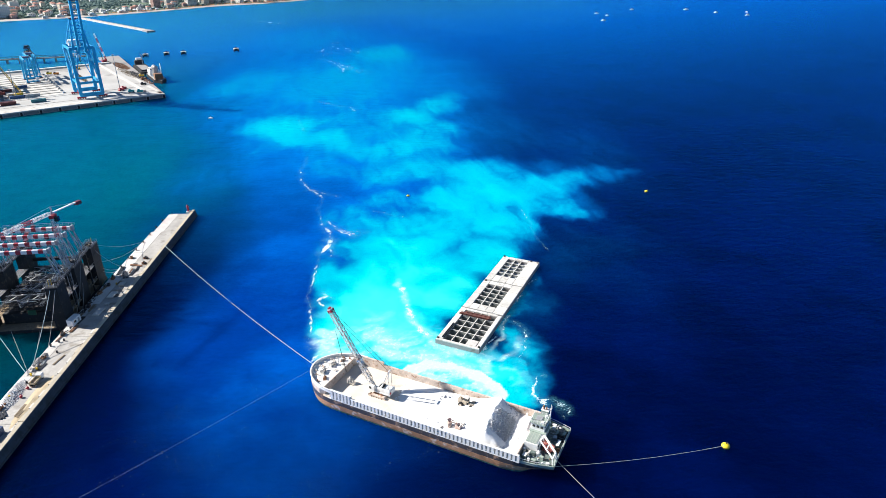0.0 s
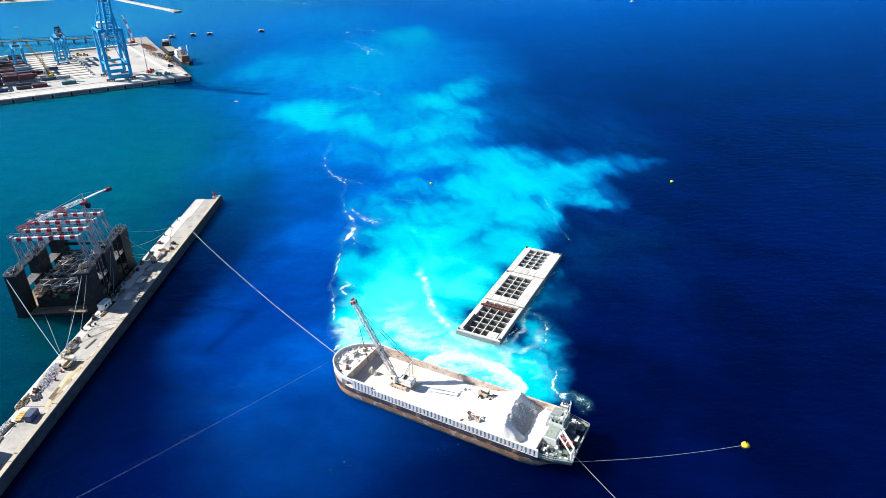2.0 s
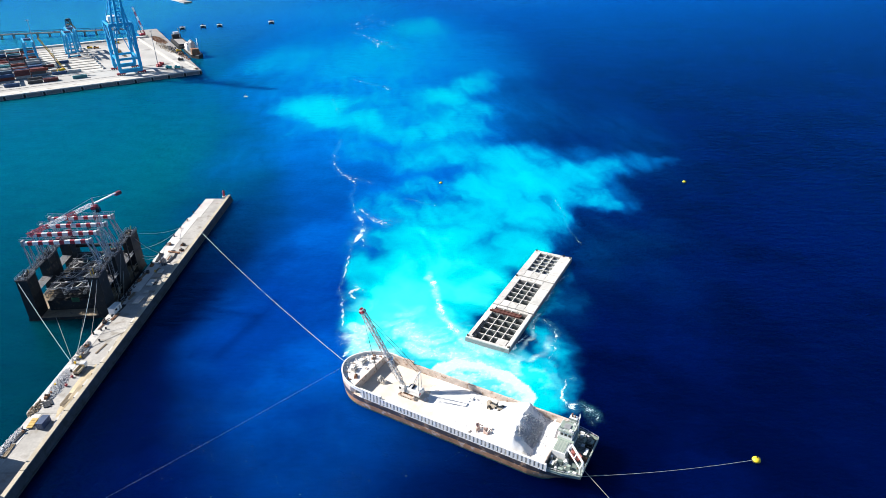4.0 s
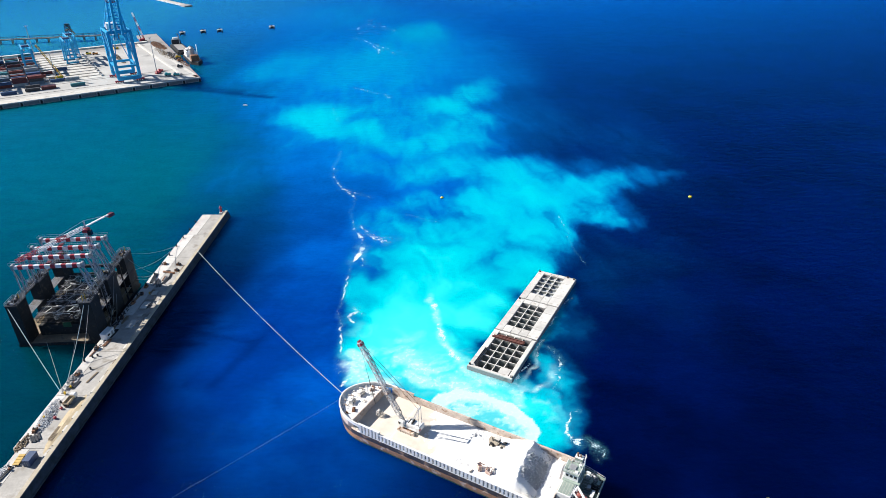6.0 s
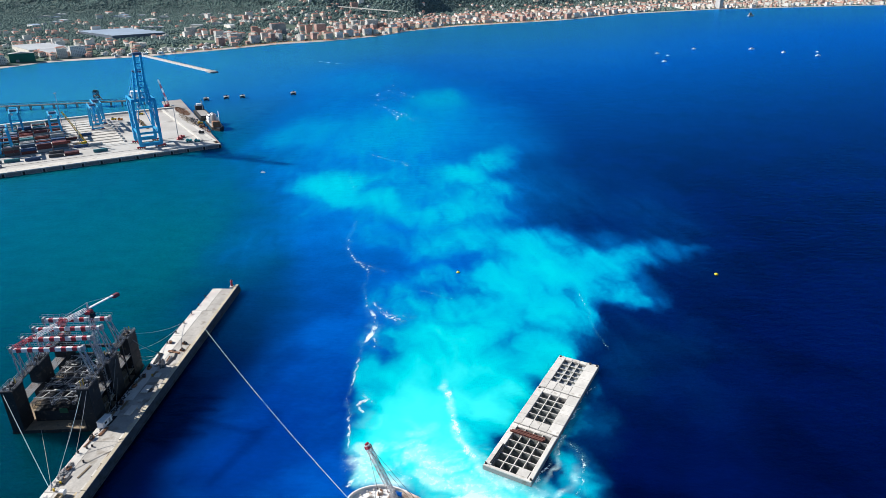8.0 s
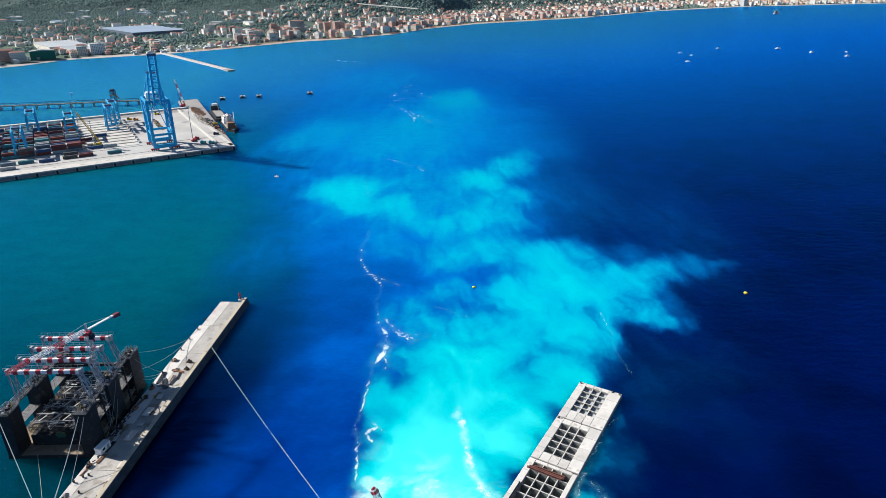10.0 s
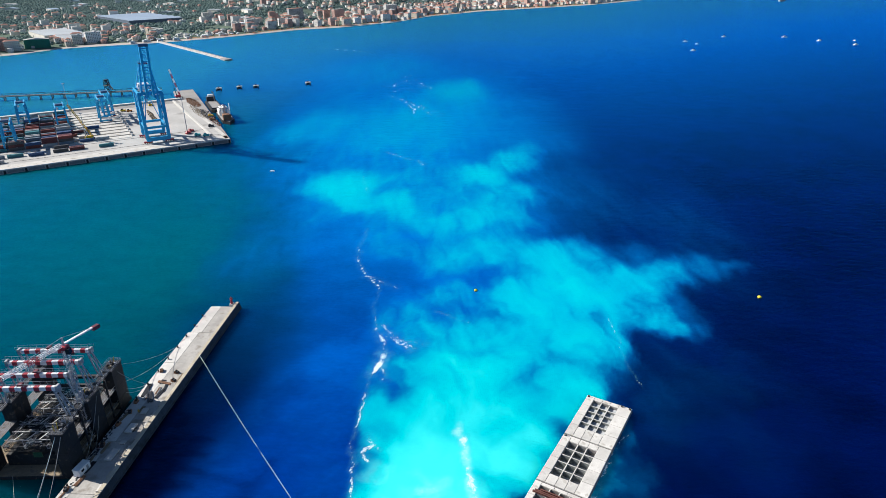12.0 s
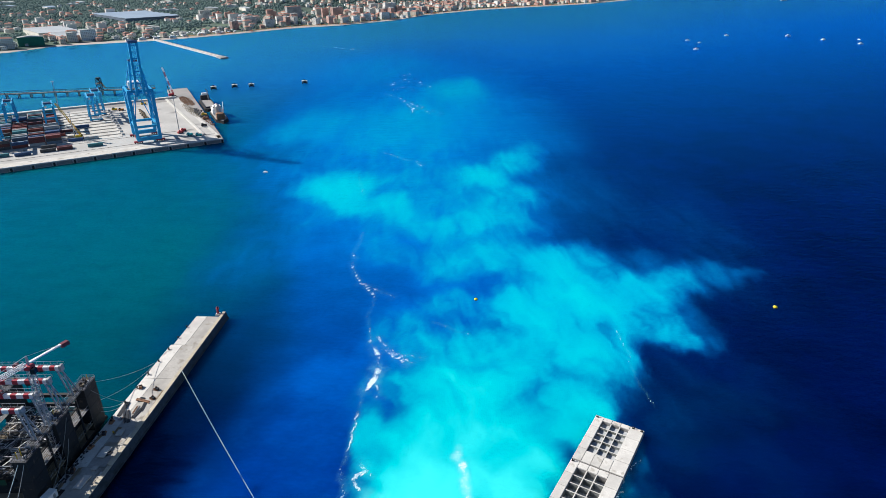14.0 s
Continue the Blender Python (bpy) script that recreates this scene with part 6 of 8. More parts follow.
part("deck_pipe", pipes, PALE_FRAME, ship, "pale deck pipes")
for k in range(26):
    s, w = rs.uniform(75.6, 84.4), rs.choice((rs.uniform(-9.0, -5.0), rs.uniform(0.5, 8.4)))
    if s < 79.6 and w > 0:
        continue
    h = rs.uniform(0.15, 0.5)
    part("deck_fitting", MB().tube((s, w, DECK + 0.1), (s + rs.uniform(-0.3, 0.3), w, DECK + 0.1 + h), rs.uniform(0.12, 0.3), 8, 0.12), (WHITE, PALE_FRAME, RUST, DECK_GREEN)[k % 4], ship)
raft = part("life_raft", MB().tube((79.7, 8.9, 6.0), (81.0, 8.7, 6.0), 0.35, 12), WHITE_CLEAN, ship, "white life-raft canister")
part("liferaft_cradle", MB().box((80.35, 8.8, 5.45), (1.0, 0.7, 0.6)), GREY_STEEL, raft)
part("boarding_ladder", MB().beam((72.2, 2.2, 6.5), (71.4, 9.6, 6.6), 0.5, 0.16), WHITE, ship)
part("ship_bulkhead", MB().box((74.8, 0, 6.0), (0.3, 20.6, 2.1)), BULWARK, ship, "rusty bulkhead before the stern house")
part("anchor", MB().box((1.6, -5.6, 5.4), (0.5, 0.5, 1.4), rz=-40).box((1.2, -5.9, 4.7), (1.5, 0.4, 0.5), rz=-40), DARK_STEEL, ship)


# ---------------------------------------------------------------- ropes and buoys
def rope(name, pts_, r, material, label, sag=0.0, n=24):
    cu = bpy.data.curves.new(name, "CURVE")
    cu.dimensions, cu.bevel_depth, cu.bevel_resolution = "3D", r, 1
    sp = cu.splines.new("POLY")
    a, b = Vector(pts_[0]), Vector(pts_[1])
    sp.points.add(n)
    for k in range(n + 1):
        f = k / n
        p = a.lerp(b, f)
        sp.points[k].co = (p.x, p.y, p.z - 4 * sag * f * (1 - f), 1)
    cu.materials.append(material)
    return tagged(new(name, cu), label, "rope")


def w_of(m, p):
    return tuple(m @ Vector(p))


bow_pt = w_of(SHIP, (0.2, -1.6, 8.0))
rope("bow_hawser", (bow_pt, w_of(MOLE, (-1.4, -44.0, 3.7))), 0.075, ROPE, "pale taut hawser from the barge's bow to the breakwater", 2.2)
rope("anchor_line", (bow_pt, (-150, 70, -1.0)), 0.018, ROPE, "thin weathered anchor line running from the bow into the sea", 1.0)
rope("stern_line", (w_of(SHIP, (84.8, -8.2, 5.4)), (86.0, 137.2, 0.5)), 0.07, ROPE_DARK, "thin line from the stern to a yellow buoy", 1.2)
rope("stern_anchor_line", (w_of(SHIP, (84.9, -5.0, 5.2)), (60.0, 92.0, -1.0)), 0.07, ROPE_DARK, "weathered anchor line running from the stern into the sea", 0.6)


def buoy(x, y, r, label):
    t = thing("mooring_buoy", pose(x, y, 0), label, "buoy", group="yellow mooring buoys")
    vs, fs = blob(r, 1, 0.8, 3, 0.0)
    part("float", MB().add([v + Vector((0, 0, r * 0.25)) for v in vs], fs), BUOY_YELLOW, t)
    part("band", MB().tube((0, 0, r * 0.12), (0, 0, r * 0.32), r * 1.02, 20), RUBBER, t)
    part("ring", MB().tube((0, 0, r), (0, 0, r * 1.3), r * 0.14, 8), DARK_STEEL, t)


buoy(86.3, 137.3, 1.25, "large yellow mooring buoy with a dark band, afloat")
buoy(-12.4, 348.9, 0.95, "small yellow mooring buoy in the turquoise plume")
buoy(130.7, 351.8, 1.1, "yellow mooring buoy on open dark water")

# ---------------------------------------------------------------- the floating dock
GRATING = mat("grey_grating_plank", (0.24, 0.24, 0.25), 0.7, 0.2, var=0.3, scale=0.5, fine=3.0, stain=(0.12, 0.09, 0.06), stain_at=0.55)
LANDING = mat("weathered_landing_plate", (0.36, 0.28, 0.18), 0.85, var=0.3, scale=0.4, fine=2.0, bump=0.2, stain=(0.20, 0.15, 0.10), stain_at=0.55)
DOCK = pose(-155.0, 205.2, 0, 0, 0, 6)
dock = thing("floating_dock", DOCK, "black steel floating dock with six towers and striped gantry beams", "floating dock")
part("pontoon", MB().box((0, 21.5, -0.4), (31, 43, 3.2), ch=0.15), DARK_STEEL, dock)
part("pontoon_deck", MB().box((0, 21.5, 1.25), (30.4, 42.4, 0.1)), DECK_TAN, dock, "tan working deck")
TOP = 18.4
towers = [(-13.1, 3.3, 6.6), (-13.1, 21, 8.0), (-13.1, 38.6, 7.2), (13.4, 3.6, 7.0), (13.4, 20.4, 8.0), (13.4, 38.2, 7.6)]
for x, y, dy in towers:
    tw = part("tower", MB().box((x, y, TOP / 2 + 0.3), (4.2, dy, TOP - 0.6)), DARK_STEEL, dock, "black tower")
    part("tower_top", MB().box((x, y, TOP + 0.1), (4.6, dy + 0.4, 0.25)), DARK_FRAME, tw)
    for z in (5.2, 10.4, 15.2):
        part("stiffener", MB().box((x, y, z), (4.36, dy + 0.16, 0.16)), DARK_STEEL, tw)
    q = MB()
    for a, b in (((-2.2, -dy / 2), (2.2, -dy / 2)), ((2.2, -dy / 2), (2.2, dy / 2)), ((2.2, dy / 2), (-2.2, dy / 2)), ((-2.2, dy / 2), (-2.2, -dy / 2))):
        for z in (0.6, 1.15):
            q.beam((x + a[0], y + a[1], TOP + 0.2 + z), (x + b[0], y + b[1], TOP + 0.2 + z), 0.05)
        for k in range(4):
            f = k / 4
            q.beam((x + a[0] + (b[0] - a[0]) * f, y + a[1] + (b[1] - a[1]) * f, TOP + 0.2), (x + a[0] + (b[0] - a[0]) * f, y + a[1] + (b[1] - a[1]) * f, TOP + 1.35), 0.05)
    part("tower_rail", q, PALE_FRAME, tw)
    for k in range(11):
        hx, hy = x + rs.uniform(-1.4, 1.4), y + rs.uniform(-dy / 2 + 0.7, dy / 2 - 0.7)
        part("deck_gear", MB().box((hx, hy, TOP + 0.6), (rs.uniform(0.25, 0.9), rs.uniform(0.25, 0.9), 0.8), rz=rs.uniform(0, 40), ch=0.06), rs.choice((PALE_FRAME, GREY_STEEL, DARK_FRAME, DARK_FRAME, DECK_TAN)), tw)
    for k in range(6):
        hx, hy = x + rs.uniform(-1.6, 1.6), y + rs.uniform(-dy / 2 + 0.5, dy / 2 - 0.5)
        part("deck_post", MB().tube((hx, hy, TOP + 0.2), (hx + rs.uniform(-0.3, 0.3), hy, TOP + rs.uniform(1.2, 3.0)), 0.12, 6), rs.choice((PALE_FRAME, YELLOW, DARK_FRAME)), tw)
    part("winch_drum", MB().tube((x - 0.8, y, TOP + 0.75), (x + 0.8, y, TOP + 0.75), 0.5, 12).box((x, y, TOP + 0.35), (2.2, 1.3, 0.3)), DARK_FRAME, tw)
# open bays between the towers: posts, rails and mooring fenders on the mole side
for ya, yb in ((7.1, 16.4), (24.4, 34.4)):
    for z in (4.6, 11.0):
        q = MB()
        for k in range(4):
            yy = ya + (yb - ya) * (k + 0.5) / 4
            q.beam((15.3, yy, z), (15.3, yy, z + 1.1), 0.08)
        q.beam((15.3, ya, z + 1.1), (15.3, yb, z + 1.1), 0.08)
        part("landing_rail", q, PALE_FRAME, dock)
    part("inner_wall", MB().box((11.0, (ya + yb) / 2, 6.2), (0.4, yb - ya + 1.4, 9.8)), DARK_STEEL, dock, "black inner dock wall")
    part("bay_post", MB().beam((15.2, (ya + yb) / 2, 1.3), (15.2, (ya + yb) / 2, TOP), 0.5), DARK_STEEL, dock)
    part("bay_brace", MB().beam((11.6, ya, 5.4), (11.6, yb, 9.5), 0.3).beam((11.6, yb, 10.2), (11.6, ya, TOP - 0.4), 0.3), DARK_FRAME, dock)
# walkways along both rows, at the tower tops and halfway
for x in (-13.1, 13.4):
    for ya, yb in ((6.8, 17.0), (25.0, 34.8)):
        wk = part("top_bridge", MB().box((x, (ya + yb) / 2, TOP - 0.1), (2.6, yb - ya, 0.3)), DARK_FRAME, dock)
        q = MB()
        for sx in (-1.25, 1.25):
            q.beam((x + sx, ya, TOP + 1.15), (x + sx, yb, TOP + 1.15), 0.08).beam((x + sx, ya, TOP + 0.6), (x + sx, yb, TOP + 0.6), 0.06)
            for k in range(8):
                yy = ya + (yb - ya) * k / 7
                q.beam((x + sx, yy, TOP), (x + sx, yy, TOP + 1.15), 0.07)
        part("bridge_rail", q, PALE_FRAME, wk)
        for z, mt in ((10.8, GRATING), (4.4, LANDING)):
            ld = part("landing", MB().beam((x - 1.3, ya, z - 0.3), (x - 1.3, yb, z - 0.3), 0.3).beam((x + 1.3, ya, z - 0.3), (x + 1.3, yb, z - 0.3), 0.3), DARK_FRAME, dock)
            for k in range(6):
                part("plank", MB().box((x - 1.75 + k * 0.7, (ya + yb) / 2, z + rs.uniform(-0.03, 0.03)), (0.5, yb - ya, 0.16), ch=0.03), mt, ld)
for z in (8.5, 12.5):
    part("cross_girder", MB().box((0, 40.2, z), (22.0, 1.2, 1.1)), DARK_STEEL, dock)
# striped gantry beams on braced legs
for y in (10.4, 17.8, 25.3, 32.6):
    g = part("gantry_beam", MB().box((-1.3, y, 29.3), (25.8, 1.15, 1.45), ch=0.08), WHITE_CLEAN, dock, "red and white striped gantry beam")
    n = 13
    for k in range(1, n, 2):
        part("red_stripe", MB().box((-14.3 + 26.0 * (k + 0.5) / n, y, 29.3), (26.0 / n * 0.9, 1.21, 1.51), ch=0.08), RED, g)
    for xe in (-14.1, 11.5):
        part("end_box", MB().box((xe, y, 29.4), (0.9, 1.8, 2.2), ch=0.08), GREY_STEEL, g)
    part("hoist_unit", MB().box((4.5, y + 0.2, 28.1), (1.6, 1.0, 0.7), ch=0.08), DARK_FRAME, g)
    q = MB()
    for sy in (-0.8, 0.8):
        q.beam((-15.0, y + sy, 31.4), (12.4, y + sy, 31.4), 0.07)
        for k in range(13):
            xx = -15.0 + 27.4 * k / 12
            q.beam((xx, y + sy, 30.3), (xx, y + sy, 31.4), 0.06)
    part("beam_rail", q, PALE_FRAME, g)
    for x0, x1 in ((-14.4, -13.6), (-12.2, -12.4), (11.6, 13.2), (9.8, 12.2)):
        part("gantry_leg", MB().beam((x0, y, 28.3), (x1, y - 0.6, TOP + 0.2), 0.42).beam((x0, y, 28.3), (x1, y + 2.2, TOP + 0.2), 0.3), PALE_FRAME, g)
    part("trolley", MB().box((-5 + rs.uniform(0, 10), y, 30.9), (1.4, 1.6, 0.6), ch=0.08), DARK_RED, g)
    for k in range(3):
        xx = rs.uniform(-9, 8)
        part("hoist_cable", MB().beam((xx, y, 28.2), (xx, y, 11.0), 0.07), DARK_STEEL, g)
# formwork in the middle: three stacked layers of dark and pale trusses
form = thing("slip_formwork", DOCK @ pose(0, 0, 1.3), "dense dark steel slip-form trusses with pale walkways inside the dock", "formwork")
part("base_block", MB().box((0, 21, 2.2), (19.0, 31.0, 4.4), ch=0.1), DARK_STEEL, form)
for k in range(5):
    y = 6.6 + k * 7.2
    q = MB()
    q.lattice((-9.6, y, 6.6), (9.6, y, 6.6), 1.6, 2.0, 12, 0.16)
    part("truss", q, DARK_FRAME, form)
    part("truss", MB().lattice((-9.6, y + 3.4, 7.2), (9.6, y + 3.4, 7.2), 1.2, 1.4, 12, 0.14), DARK_FRAME, form)
for k in range(6):
    x = -9.4 + k * 3.76
    part("long_truss", MB().lattice((x, 5.4, 7.6), (x, 37, 7.6), 0.9, 1.0, 14, 0.12), DARK_FRAME if k % 2 else PALE_FRAME, form)
for k in range(300):
    x, y = rs.uniform(-9, 9), rs.uniform(5.5, 37)
    if rs.random() < 0.5:
        part("walkway", MB().box((x, y, 8.35 + rs.uniform(0, 0.6)), (rs.uniform(0.8, 2.8), 0.24, 0.12)), rs.choice((PALE_FRAME, WHITE, DARK_FRAME, DARK_FRAME)), form)
    else:
        part("strut", MB().beam((x, y, 8.2), (x + rs.uniform(-1.5, 1.5), y + rs.uniform(-3, 3), 9.3 + rs.uniform(-0.6, 0.9)), 0.12), rs.choice((PALE_FRAME, WHITE, DARK_FRAME, DARK_FRAME)), form)
for k in range(4):
    for j in range(9):
        y0 = 7.6 + k * 8.2
        part("form_bar", MB().beam((-8.8 + j * 2.1, y0, 9.0), (-7.6 + j * 2.1, y0 + 3.6, 9.0), 0.22, 0.24), WHITE if j % 2 else DARK_FRAME, form)
    part("form_rail", MB().beam((-9.6, y0 - 0.3, 9.15), (9.6, y0 - 0.3, 9.15), 0.22).beam((-9.6, y0 + 3.9, 9.15), (9.6, y0 + 3.9, 9.15), 0.22), GREY_STEEL, form)
part("green_panel", MB().box((1.5, 5.2, 4.6), (3.0, 0.2, 2.0)), mat("dark_green_paint", (0.02, 0.09, 0.04), 0.5), form)


def tower_crane():
    t = thing("tower_crane", DOCK @ pose(13.4, 16.4, 0.2), "lattice tower crane with red and white jib in the dock", "tower crane")
    part("mast", MB().lattice((0, 0, 1.0), (0, 0, 40.2), 1.5, 1.5, 24, 0.16), PALE_FRAME, t)
    head = part("slewing_head", MB().box((0, 0, 40.8), (2.2, 2.2, 1.4), ch=0.15), RED, t)
    part("cab", MB().box((1.6, -0.8, 40.0), (1.3, 1.6, 1.8), ch=0.12), GLASS_DARK, head)
    d = (Matrix.Rotation(radians(-6), 3, "Z") @ Vector((-12.9, -38.8, 0))).normalized()
    a = Vector((0, 0, 42.2))
    for k in range(7):
        part("jib_section", MB().lattice(a + d * (1 + k * 4.0), a + d * (5 + k * 4.0), 1.1, 1.1, 3, 0.13), RED if k in (2, 5, 6) else WHITE_CLEAN, t)
    part("counter_jib", MB().box((a - d * 6)[:], (0.9, 12, 0.4), rz=math.degrees(math.atan2(d.y, d.x)) - 90), WHITE_CLEAN, t)
    part("counterweight", MB().box((a - d * 12.2 + Vector((0, 0, -0.4)))[:], (1.5, 2.6, 1.3), rz=math.degrees(math.atan2(d.y, d.x)) - 90, ch=0.1), DARK_RED, t, "dark red counterweight")
    part("jib_tie", MB().beam(a + Vector((0, 0, 2.4)), a + d * 20 + Vector((0, 0, 0.7)), 0.1).beam(a + Vector((0, 0, 2.4)), a - d * 11, 0.1).beam(a + Vector((0, 0, -0.8)), a + Vector((0, 0, 2.4)), 0.5), PALE_FRAME, t)
    return t


tower_crane()
for a, b, r, mt, sag in (((-14.6, 0.2, 17.6), (-14.4, -143.5, 3.0), 0.10, ROPE, 1.0), ((-5.0, -0.1, 1.6), (-14.4, -142.5, 3.0), 0.07, ROPE_DARK, 0.8), ((5.5, -0.1, 1.6), (-14.4, -138.5, 3.0), 0.06, ROPE_DARK, 0.6),
                         ((13.0, 0.1, 17.6), (-14.4, -139, 3.0), 0.10, ROPE, 0.8), ((14.8, 0.1, 17.6), (-14.4, -128.5, 3.0), 0.09, ROPE_DARK, 0.8)):
    rope("mooring_line", (w_of(DOCK, a), w_of(MOLE, b)), r, mt, "mooring line from the dock to the breakwater", sag)
for a, b, sag in (((15.4, 41.5, 9.0), (-14.3, -28, 3.0), 3.0), ((15.4, 41.5, 17.0), (-14.3, -37, 3.0), 1.5), ((15.4, 41, 6.0), (-14.3, -46, 3.0), 4.5), ((15.6, 40, 5.0), (-14.3, -55, 3.0), 3.2), ((15.6, 38, 16.0), (-14.3, -64, 3.0), 1.0),
                  ((15.6, 22, 17.0), (-13.8, -110, 3.0), 3.0), ((15.6, 20, 10.0), (-13.8, -105, 3.0), 3.0)):
    rope("mooring_line", (w_of(DOCK, a), w_of(MOLE, b)), 0.07, ROPE_DARK, "slack mooring line from the dock to the breakwater", sag)

# ---------------------------------------------------------------- the container quay
QUAY = pose(-259.6, 633.2, 0, 0, 0, 216.3)         # local x along the front, -y inland
QZ = 3.5
LANE_DARK = mat("dark_lane_asphalt", (0.10, 0.095, 0.09), 0.9, var=0.3, scale=0.06, fine=0.8)
quay = thing("quay", QUAY, "concrete container quay with fender bays and painted yard", "quay", kind="structure")
part("platform", MB().prism([(0, 0), (520, 0), (520, -236), (-2, -236)][::-1], -4, QZ), YARD, quay)
part("north_platform", MB().prism([(-0.02, -1), (-0.02, -298), (-25, -298)], -4, QZ - 0.02), ASPHALT, quay)
part("apron", MB().box((260, -8, QZ + 0.03), (520, 15.6, 0.06)), CONCRETE, quay)
part("back_wall", MB().box((258, -234, QZ + 0.9), (516, 5, 1.8), ch=0.1), CONCRETE_PALE, quay)
part("back_road", MB().box((262, -222, QZ + 0.02), (510, 17, 0.04)), ASPHALT, quay)
part("side_wall", MB().box((12.5, -125, QZ + 0.7), (2.2, 200, 1.4), ch=0.08), CONCRETE_PALE, quay)
part("side_apron", MB().box((1.8, -100, QZ + 0.03), (3.4, 190, 0.06)), CONCRETE_PALE, quay)
bay = MB().box((0, 0, 0), (11.5, 0.9, 2.4), ch=0.05).mesh("fender_bay")
bay.materials.append(mat("stained_quay_face", (0.22, 0.22, 0.22), 0.9, var=0.3, scale=0.3, fine=1.5, bump=0.2))
fend = MB().box((0, 0, 0), (1.6, 0.9, 3.0), ch=0.08).mesh("fender")
fend.materials.append(RUBBER)
for k in range(34):
    b = part("fender_bay", bay, None, quay)
    b.location = (9 + k * 15.2, 0.42, 1.9)
    f = part("fender", fend, None, quay)
    f.location = (1.4 + k * 15.2, 0.45, 1.4)
part("kerb", MB().box((260, -0.6, QZ + 0.25), (520, 0.7, 0.4), ch=0.05), CONCRETE_PALE, quay)
for y in (-24.5, -54.5):
    part("crane_rail", MB().box((260, y, QZ + 0.09), (516, 0.5, 0.10)), DARK_STEEL, quay)
for k in range(10):
    part("stacking_runway", MB().box((106, -66 - k * 14.2, QZ + 0.12), (54, 10.0, 0.24), ch=0.05), CONCRETE, quay)
    part("lane", MB().box((106, -73 - k * 14.2, QZ + 0.025), (60, 4.1, 0.05)), LANE_DARK, quay)
    part("end_stop", MB().box((78.2, -69 - k * 14.2, QZ + 0.7), (1.6, 5.0, 1.4), ch=0.1), GREY_STEEL, quay)


def on_quay(x, y, z=QZ, rz=0.0):
    return QUAY @ pose(x, y, z, 0, 0, rz)


def sts_crane():
    """Ship-to-shore gantry crane with its boom raised."""
    t = thing("ship_to_shore_crane", on_quay(60, -25), "tall bright blue container crane with its boom raised", "crane")
    LX, G, H = 9.4, 30.0, 46.0
    for x in (-LX, LX):
        for y in (0, -G):
            lean = 1.04
            part("leg", MB().beam((x, y, 3.6), (x * lean, y, H), 2.9, 3.2, 2.6), CRANE_BLUE, t)
            bg = part("bogie", MB().box((x, y, 1.6), (7.6, 1.5, 1.4), ch=0.15), RED, t, "red wheel bogie")
            for k in range(4):
                part("wheel", MB().tube((x - 2.9 + k * 1.95, y - 0.5, 0.6), (x - 2.9 + k * 1.95, y + 0.5, 0.6), 0.55, 10), DARK_STEEL, bg)
    for y in (0, -G):
        part("sill_beam", MB().beam((-LX - 1, y, 3.6), (LX + 1, y, 3.6), 2.0, 3.4), CRANE_BLUE, t)
        part("portal_beam", MB().beam((-LX, y, 14.5), (LX, y, 14.5), 1.4, 2.0), CRANE_BLUE, t)
        part("head_beam", MB().beam((-LX * 1.12, y, H), (LX * 1.12, y, H), 1.8, 2.6), CRANE_BLUE, t)
    for x in (-LX, LX):
        part("side_portal", MB().beam((x * 0.98, 0, 14.5), (x * 0.98, -G, 14.5), 1.4, 2.0), CRANE_BLUE, t)
        part("side_tie", MB().beam((x * 1.04, 0, H), (x * 1.04, -G, H), 1.5, 2.0), CRANE_BLUE, t)
        part("diagonal", MB().tube((x * 1.0, 0, 15.5), (x * 1.03, -G, H - 1), 0.55, 8), CRANE_BLUE, t)
        part("trolley_girder", MB().beam((x * 0.36, 2, H - 3.5), (x * 0.36, -G - 19, H - 3.5), 1.1, 2.2), CRANE_BLUE, t)
        part("apex_leg", MB().beam((x * 0.72, 0, H), (x * 0.42, -1.5, 72), 1.7, 1.8, 1.3), CRANE_BLUE, t)
        part("apex_back_leg", MB().beam((x * 0.42, -1.5, 72), (x * 0.86, -G, H), 0.8, 0.8), CRANE_BLUE, t)
        part("boom_girder", MB().beam((x * 0.30, 3, H - 3), (x * 0.30, 17, 89.5), 1.9, 3.0), CRANE_BLUE, t)
        for za, zb in ((15, 30), (30, 45)):
            part("side_brace", MB().tube((x * 1.01, -2, za), (x * 1.02, -G / 2, zb), 0.35, 6).tube((x * 1.02, -G / 2, zb), (x * 1.01, -G + 2, za), 0.35, 6), CRANE_BLUE, t)
        part("walkway", MB().beam((x * 0.36 + (1.6 if x > 0 else -1.6), 2, H - 2.2), (x * 0.36 + (1.6 if x > 0 else -1.6), -G - 18, H - 2.2), 1.1, 0.12).beam((x * 0.36 + (2.1 if x > 0 else -2.1), 2, H - 1.1), (x * 0.36 + (2.1 if x > 0 else -2.1), -G - 18, H - 1.1), 0.1), PALE_FRAME, t)
        part("apex_strut", MB().beam((x * 0.70, -0.6, 55), (x * 0.3, 5.4, 58), 0.6).beam((x * 0.56, -1.0, 64), (x * 0.56, -G * 0.45, 60), 0.4), CRANE_BLUE, t)
    for z in (53, 60, 66):
        f = (z - 46) / 26
        part("apex_tie", MB().beam((-9 * (0.86 - 0.44 * f), -1.5 * f, z), (9 * (0.86 - 0.44 * f), -1.5 * f, z), 0.7, 0.8), CRANE_BLUE, t)
